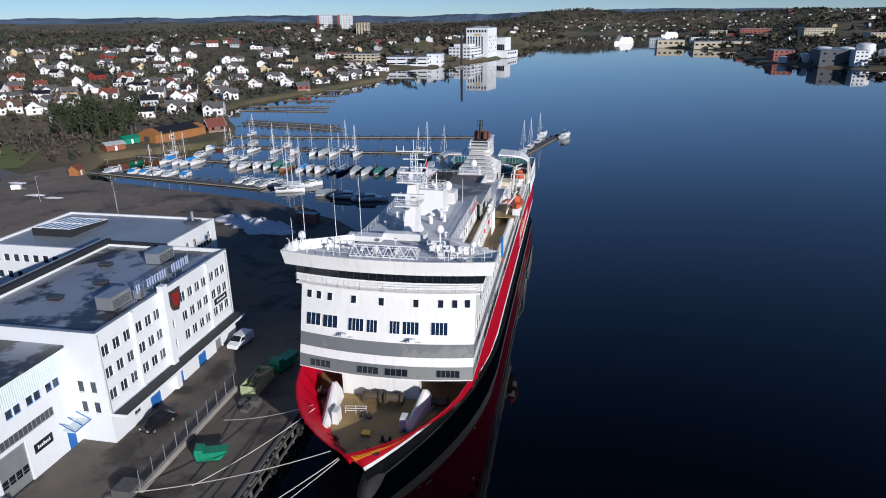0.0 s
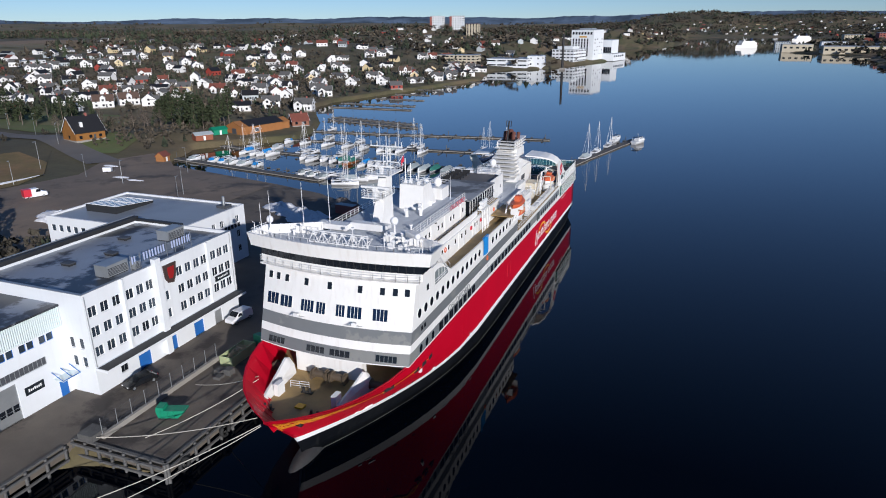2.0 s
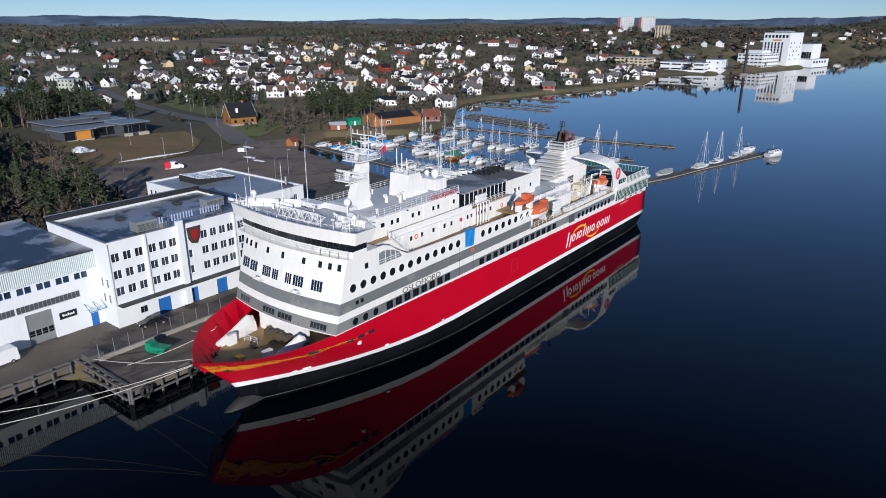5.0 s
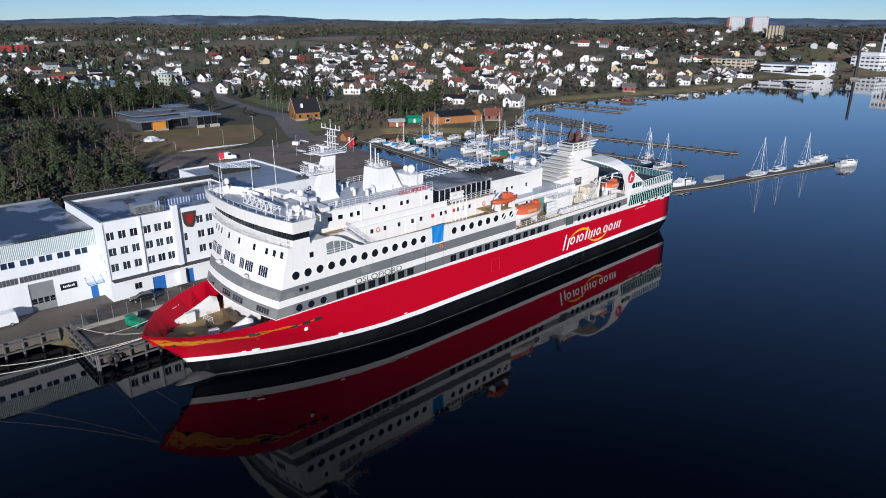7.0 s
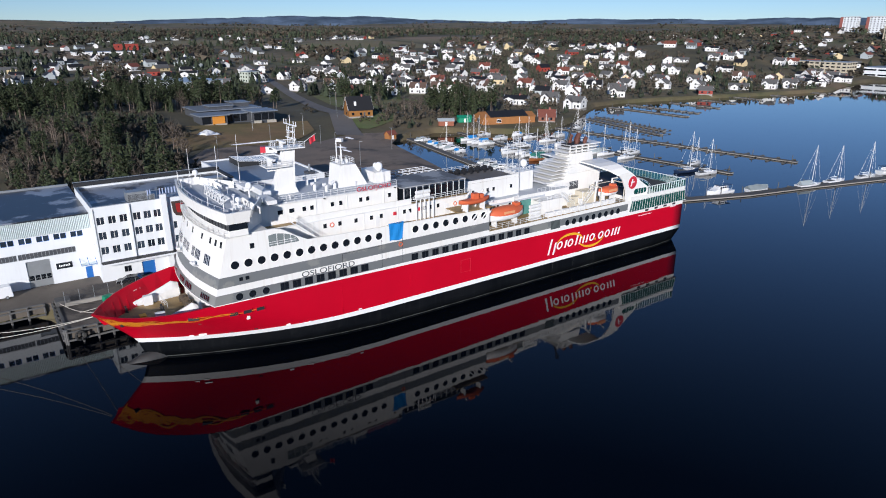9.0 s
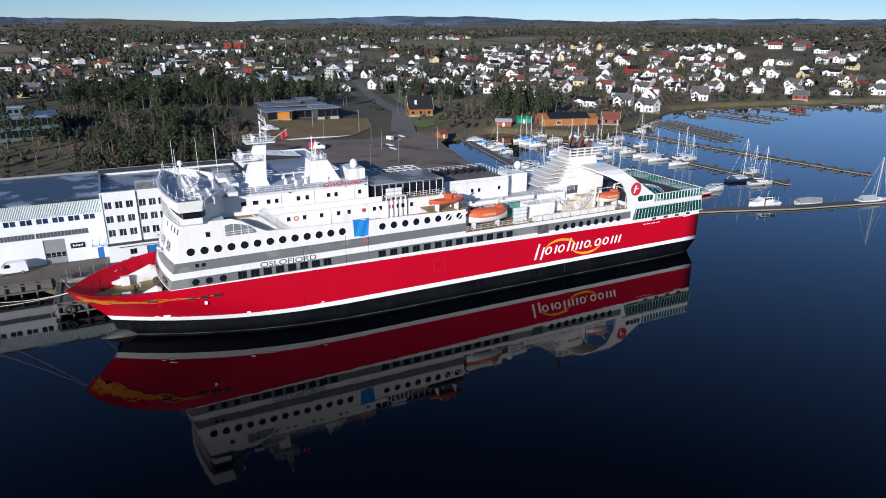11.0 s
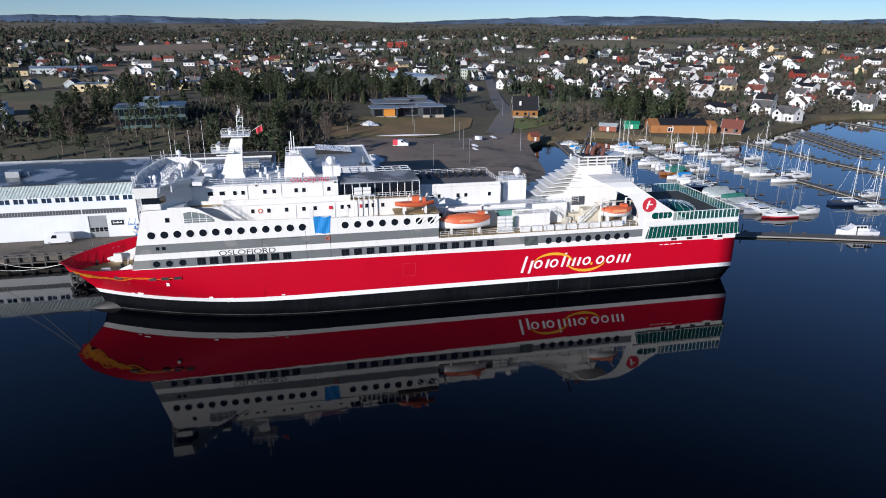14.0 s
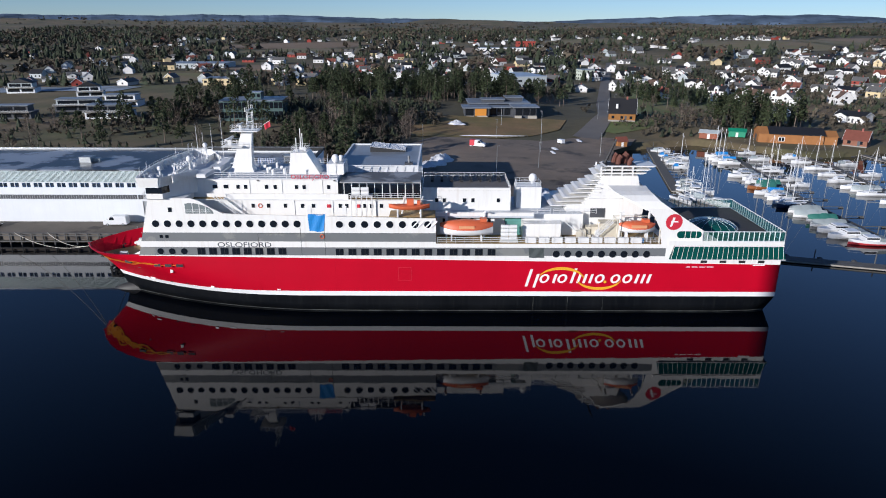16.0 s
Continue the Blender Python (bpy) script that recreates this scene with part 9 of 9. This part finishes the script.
# ---- trees ----
def pine_tree(seed, h):
    r = random.Random(seed)
    t = thing("pine_tree", "tall dark green pine with bare lower trunk", "tree", "pines")
    bm = bmesh.new()
    lean = (r.uniform(-0.4, 0.4), r.uniform(-0.4, 0.4))
    tube(bm, [(lean[0] * k, lean[1] * k, h * k) for k in (0, 0.3, 0.6, 1)], 0.24, 6, 0.05)
    for k in range(7):
        z = h * r.uniform(0.35, 0.8)
        a = r.uniform(0, 6.28)
        tube(bm, [(0, 0, z), (math.cos(a) * 1.6, math.sin(a) * 1.6, z + 0.5)], 0.06, 4, 0.02)
    part("trunk", bm, BARK, t)
    bm = bmesh.new()
    for k in range(210):
        f = r.random() ** 0.8
        z = h * (0.36 + 0.66 * f)
        spread = h * 0.27 * (1 - f) ** 0.5 * r.uniform(0.35, 1.0) + 0.15
        a = r.uniform(0, 6.28)
        c = Vector((math.cos(a) * spread + lean[0] * f, math.sin(a) * spread + lean[1] * f, z))
        s = r.uniform(0.38, 0.85) * (0.7 + 0.5 * (1 - f))
        vs = [bm.verts.new(c + Vector((r.gauss(0, 1), r.gauss(0, 1), r.gauss(0, 0.55))).normalized() * s * r.uniform(0.6, 1.15)) for _ in range(6)]
        for i, j, l_ in ((0, 1, 2), (2, 3, 4), (4, 5, 0), (1, 3, 5), (0, 2, 4), (1, 4, 3)):
            bm.faces.new((vs[i], vs[j], vs[l_]))
    part("crown", bm, PINE, t)
    return t


def spruce_tree(seed, h):
    r = random.Random(seed)
    t = thing("spruce_tree", "dark green spruce with drooping boughs", "tree", "spruces")
    bm = bmesh.new()
    tube(bm, [(0, 0, 0), (0, 0, h)], 0.22, 6, 0.04)
    part("trunk", bm, BARK, t)
    bm = bmesh.new()
    tiers = 13
    for k in range(tiers):
        f = k / tiers
        z = h * (0.1 + 0.9 * f)
        L = h * 0.21 * (1 - f) ** 0.85 + 0.25
        for b in range(9):
            a = 6.28319 * (b + r.random()) / 9
            l_ = L * r.uniform(0.65, 1.15)
            d = Vector((math.cos(a), math.sin(a), 0))
            n_ = Vector((-d.y, d.x, 0))
            w = l_ * 0.28
            p = [bm.verts.new(q) for q in (Vector((0, 0, z + 0.3)), d * l_ * 0.55 + n_ * w + Vector((0, 0, z - 0.1 * l_)), d * l_ + Vector((0, 0, z - 0.35 * l_)), d * l_ * 0.55 - n_ * w + Vector((0, 0, z - 0.1 * l_)), d * l_ * 0.5 + Vector((0, 0, z + 0.22)))]
            for q in ((0, 1, 4), (1, 2, 4), (2, 3, 4), (3, 0, 4)):
                bm.faces.new([p[i] for i in q])
    part("crown", bm, PINE, t)
    return t


def bare_tree(seed, h, pale=True):
    r = random.Random(seed)
    t = thing("bare_tree", "leafless birch with pale trunk and fine twigs" if pale else "leafless brown deciduous tree", "tree", "bare trees")
    bm = bmesh.new()
    tips = []
    tube(bm, [(0, 0, 0), (r.uniform(-0.2, 0.2), r.uniform(-0.2, 0.2), h * 0.5), (r.uniform(-0.4, 0.4), r.uniform(-0.4, 0.4), h)], 0.15, 6, 0.03)
    for k in range(16):
        z = h * r.uniform(0.25, 0.85)
        a = r.uniform(0, 6.28)
        L = h * 0.28 * (1.15 - z / h)
        p = Vector((math.cos(a) * L, math.sin(a) * L, z + L * r.uniform(0.7, 1.3)))
        tube(bm, [(0, 0, z), Vector((0, 0, z)).lerp(p, 0.5) + Vector((0, 0, -0.1 * L)), p], 0.07, 4, 0.02)
        tips += [Vector((0, 0, z)).lerp(p, q) for q in (0.4, 0.6, 0.8, 1.0)]
    part("trunk", bm, BIRCH if pale else BARK, t)
    bm = bmesh.new()
    for p in tips:
        for _ in range(5):
            q = p + Vector((r.gauss(0, 0.6), r.gauss(0, 0.6), r.uniform(0.2, 1.3)))
            o = Vector((r.uniform(-1, 1), r.uniform(-1, 1), 0)).normalized() * 0.05
            bm.faces.new([bm.verts.new(v) for v in (p - o, p + o, q)])
    part("twig_crown", bm, TWIG, t)
    return t


def bush(seed):
    r = random.Random(seed)
    t = thing("bush", "low leafless brown bush", "bush", "bushes")
    bm = bmesh.new()
    for k in range(130):
        a, l_ = r.uniform(0, 6.28), r.uniform(0.6, 2.2)
        q = Vector((math.cos(a) * l_ * 0.7, math.sin(a) * l_ * 0.7, l_ * r.uniform(0.5, 1.1)))
        o = Vector((-math.sin(a), math.cos(a), 0)) * 0.05
        b0 = Vector((math.cos(a) * 0.2, math.sin(a) * 0.2, 0))
        bm.faces.new([bm.verts.new(v) for v in (b0 - o, b0 + o, q)])
    part("twig_crown", bm, TWIG, t)
    return t


trees = {"p": [pine_tree(1, 13), pine_tree(2, 15), pine_tree(3, 11)], "s": [spruce_tree(4, 12), spruce_tree(5, 9)], "b": [bare_tree(6, 12), bare_tree(7, 9), bare_tree(8, 11, False), bare_tree(9, 8, False)], "u": [bush(10)]}
tree_used = set()
rs = random.Random(77)


def put_tree(kind, x, y):
    src = rs.choice(trees[kind])
    s = rs.uniform(0.8, 1.25)
    m = pose(x, y, level(x, y) - 0.1, 0, 0, rs.uniform(0, 360))
    if src.name in tree_used:
        o = copy_thing(src, m)
    else:
        tree_used.add(src.name)
        o = src
        src.matrix_basis = m
    o.scale = (s, s, s * rs.uniform(0.9, 1.15))


def clear(x, y, r=3):
    return not blocked(x, y) and all((x - a) ** 2 + (y - b) ** 2 > (c + r - 3) ** 2 for a, b, c in placed)


counts = 0
groves = [("ppppsb", 215, (-372, -296), (44, 176)), ("pubuub", 44, (-225, -112), (-60, 48)), ("ubup", 34, (-250, -195), (56, 108)), ("ppps", 46, (-240, -206), (262, 304)), ("bbu", 26, (-262, -205), (205, 258)),
          ("pps", 34, (-400, -290), (236, 300)), ("ppsb", 44, (-400, -300), (-60, 20)), ("bu", 16, (-130, -112), (52, 95)), ("pb", 24, (-345, -296), (160, 205)), ("bu", 14, (-214, -150), (98, 112)), ("ppusbub", 62, (-205, -112), (52, 92)),
          ("pppub", 58, (-305, -205), (-34, 42))]
for kinds_, n_, xr, yr in groves:
    for _ in range(n_):
        x, y = rs.uniform(*xr), rs.uniform(*yr)
        ok = clear(x, y) or (-216 < x < -112 and y < 112 and not (-214 < x < -110 and y > 112))
        if ok and coast(np.array([x]), np.array([y]))[0] > 4:
            put_tree(rs.choice(kinds_), x, y)

# woodland, joined: small irregular conifers and bare crowns
def wood(name, pts, label, conifer_share, seed, scale=1.0, broad=1.0):
    r = np.random.RandomState(seed)
    V, F, MI = [], [], []
    base = 0
    xs, ys = np.array([p[0] for p in pts]), np.array([p[1] for p in pts])
    zs2 = height(xs, ys)
    lean_ = waves(xs, ys, 130, seed + 40)
    for x, y, z, g_ in zip(xs, ys, zs2, lean_):
        h = r.uniform(5, 11) * scale
        if r.rand() < conifer_share * (0.25 if g_ < 0 else 1.9):
            w = h * r.uniform(0.26, 0.42) * (1 + (broad - 1) * 0.4)
            for k in range(4):
                f = k / 4
                zz, ww = z + h * (0.12 + 0.8 * f), w * (1 - f * 0.8)
                n_ = 6
                a = r.uniform(0, 6.28, n_) * 0.3 + np.arange(n_) * 1.0472
                rad = ww * r.uniform(0.6, 1.3, n_)
                V.append(np.stack([x + np.cos(a) * rad, y + np.sin(a) * rad, zz + r.uniform(-0.6, 0.2, n_) * scale], 1))
                V.append(np.array([[x + r.uniform(-0.3, 0.3), y + r.uniform(-0.3, 0.3), zz + h * 0.36]]))
                F += [(base + i, base + (i + 1) % n_, base + n_) for i in range(n_)]
                base += n_ + 1
                MI += [0] * n_
        else:
            for k in range(7):
                c = np.array([x, y, z]) + np.array([r.normal(0, h * 0.13 * broad), r.normal(0, h * 0.13 * broad), h * r.uniform(0.25, 0.85)])
                p = c + r.normal(0, 1, (5, 3)) * h * 0.14 * np.array([broad, broad, 1 + (broad - 1) * 0.2])
                V.append(p)
                F += [(base, base + 1, base + 2), (base + 1, base + 2, base + 3), (base + 2, base + 3, base + 4), (base, base + 3, base + 4)]
                base += 5
                MI += [1] * 4
    me = bpy.data.meshes.new(name)
    me.from_pydata(np.concatenate(V).tolist(), [], F)
    me.materials.append(SCRUB)
    me.materials.append(BAREWOOD)
    me.polygons.foreach_set("material_index", MI)
    tagged(piece(name, me), label, "woodland", kind="stuff")


rw = np.random.RandomState(31)


def wood_points(n_, xr, yr, thr, sc, seed, gap=True):
    x, y = rw.uniform(*xr, n_), rw.uniform(*yr, n_)
    ok = (coast(x, y) > 8) & (waves(x, y, sc, seed) > thr)
    out = []
    for a, b in zip(x[ok], y[ok]):
        if not field(a, b) and not blocked(a, b) and (not gap or all((a - p) ** 2 + (b - q) ** 2 > 70 for p, q, _ in placed)):
            out.append((a, b))
    return out


wood("garden_trees", wood_points(3000, (-620, -190), (310, 720), -0.9, 90, 4), "garden trees and hedges between the houses", 0.3, 1, 0.55)
wood("garden_trees", wood_points(2200, (-1200, -190), (330, 1250), -0.2, 160, 5), "trees and hedges among distant houses", 0.4, 2, 0.85)
wood("woodland", wood_points(4600, (-1000, -345), (-350, 320), 0.12, 110, 6), "mixed woodland behind the quay", 0.55, 3, 1.0)
wood("woodland", wood_points(700, (-345, -112), (-300, 0), 0.35, 45, 7), "scrub and young trees on the slope", 0.45, 4, 0.6)
wood("woodland", wood_points(15000, (-2800, -700), (-1400, 2300), -0.12, 300, 8, False), "distant mixed forest", 0.6, 5, 1.5, 1.5)
wood("woodland", wood_points(9000, (-1100, 1200), (780, 2800), -0.45, 240, 9), "woods on the hills round the fjord", 0.3, 6, 1.15, 2.2)
wood("woodland", [p for p in wood_points(10000, (-4300, 2500), (-2600, 4300), 0.0, 700, 10, False) if math.hypot(*p) > 2300], "far forest on the ridges", 0.35, 7, 1.1, 2.5)
wood("woodland", wood_points(5200, (-1000, 1700), (2840, 3800), -0.9, 300, 16, False), "dark forest on the hills beyond the harbour town", 0.5, 17, 1.0, 2.6)
wood("scrub", [(rw.uniform(-250, -112), rw.uniform(-120, 46)) for _ in range(260)] + [(rw.uniform(-290, -216), rw.uniform(40, 125)) for _ in range(500)] + [(rw.uniform(-214, -114), rw.uniform(52, 108)) for _ in range(700)], "low brown winter scrub and young pines", 0.35, 12, 0.4)
wood("scrub", [(x, y) for x, y in [(rw.uniform(-290, -196), rw.uniform(205, 300)) for _ in range(500)] if not blocked(x, y)], "low scrub on the rocky knoll", 0.1, 13, 0.35)
rb = np.random.RandomState(57)
wood("scrub", [(x, y) for x, y in [(rb.uniform(-310, -195), rb.uniform(-45, 44)) for _ in range(900)] + [(rb.uniform(-196, -116), rb.uniform(-150, 40)) for _ in range(350)] if clear(x, y, 5)], "brown brush and young pines on the slope", 0.4, 18, 0.42)
wood("woodland", wood_points(2600, (240, 1300), (770, 1900), -0.5, 200, 14), "dark woods behind the far works", 0.5, 15, 1.1, 2.0)
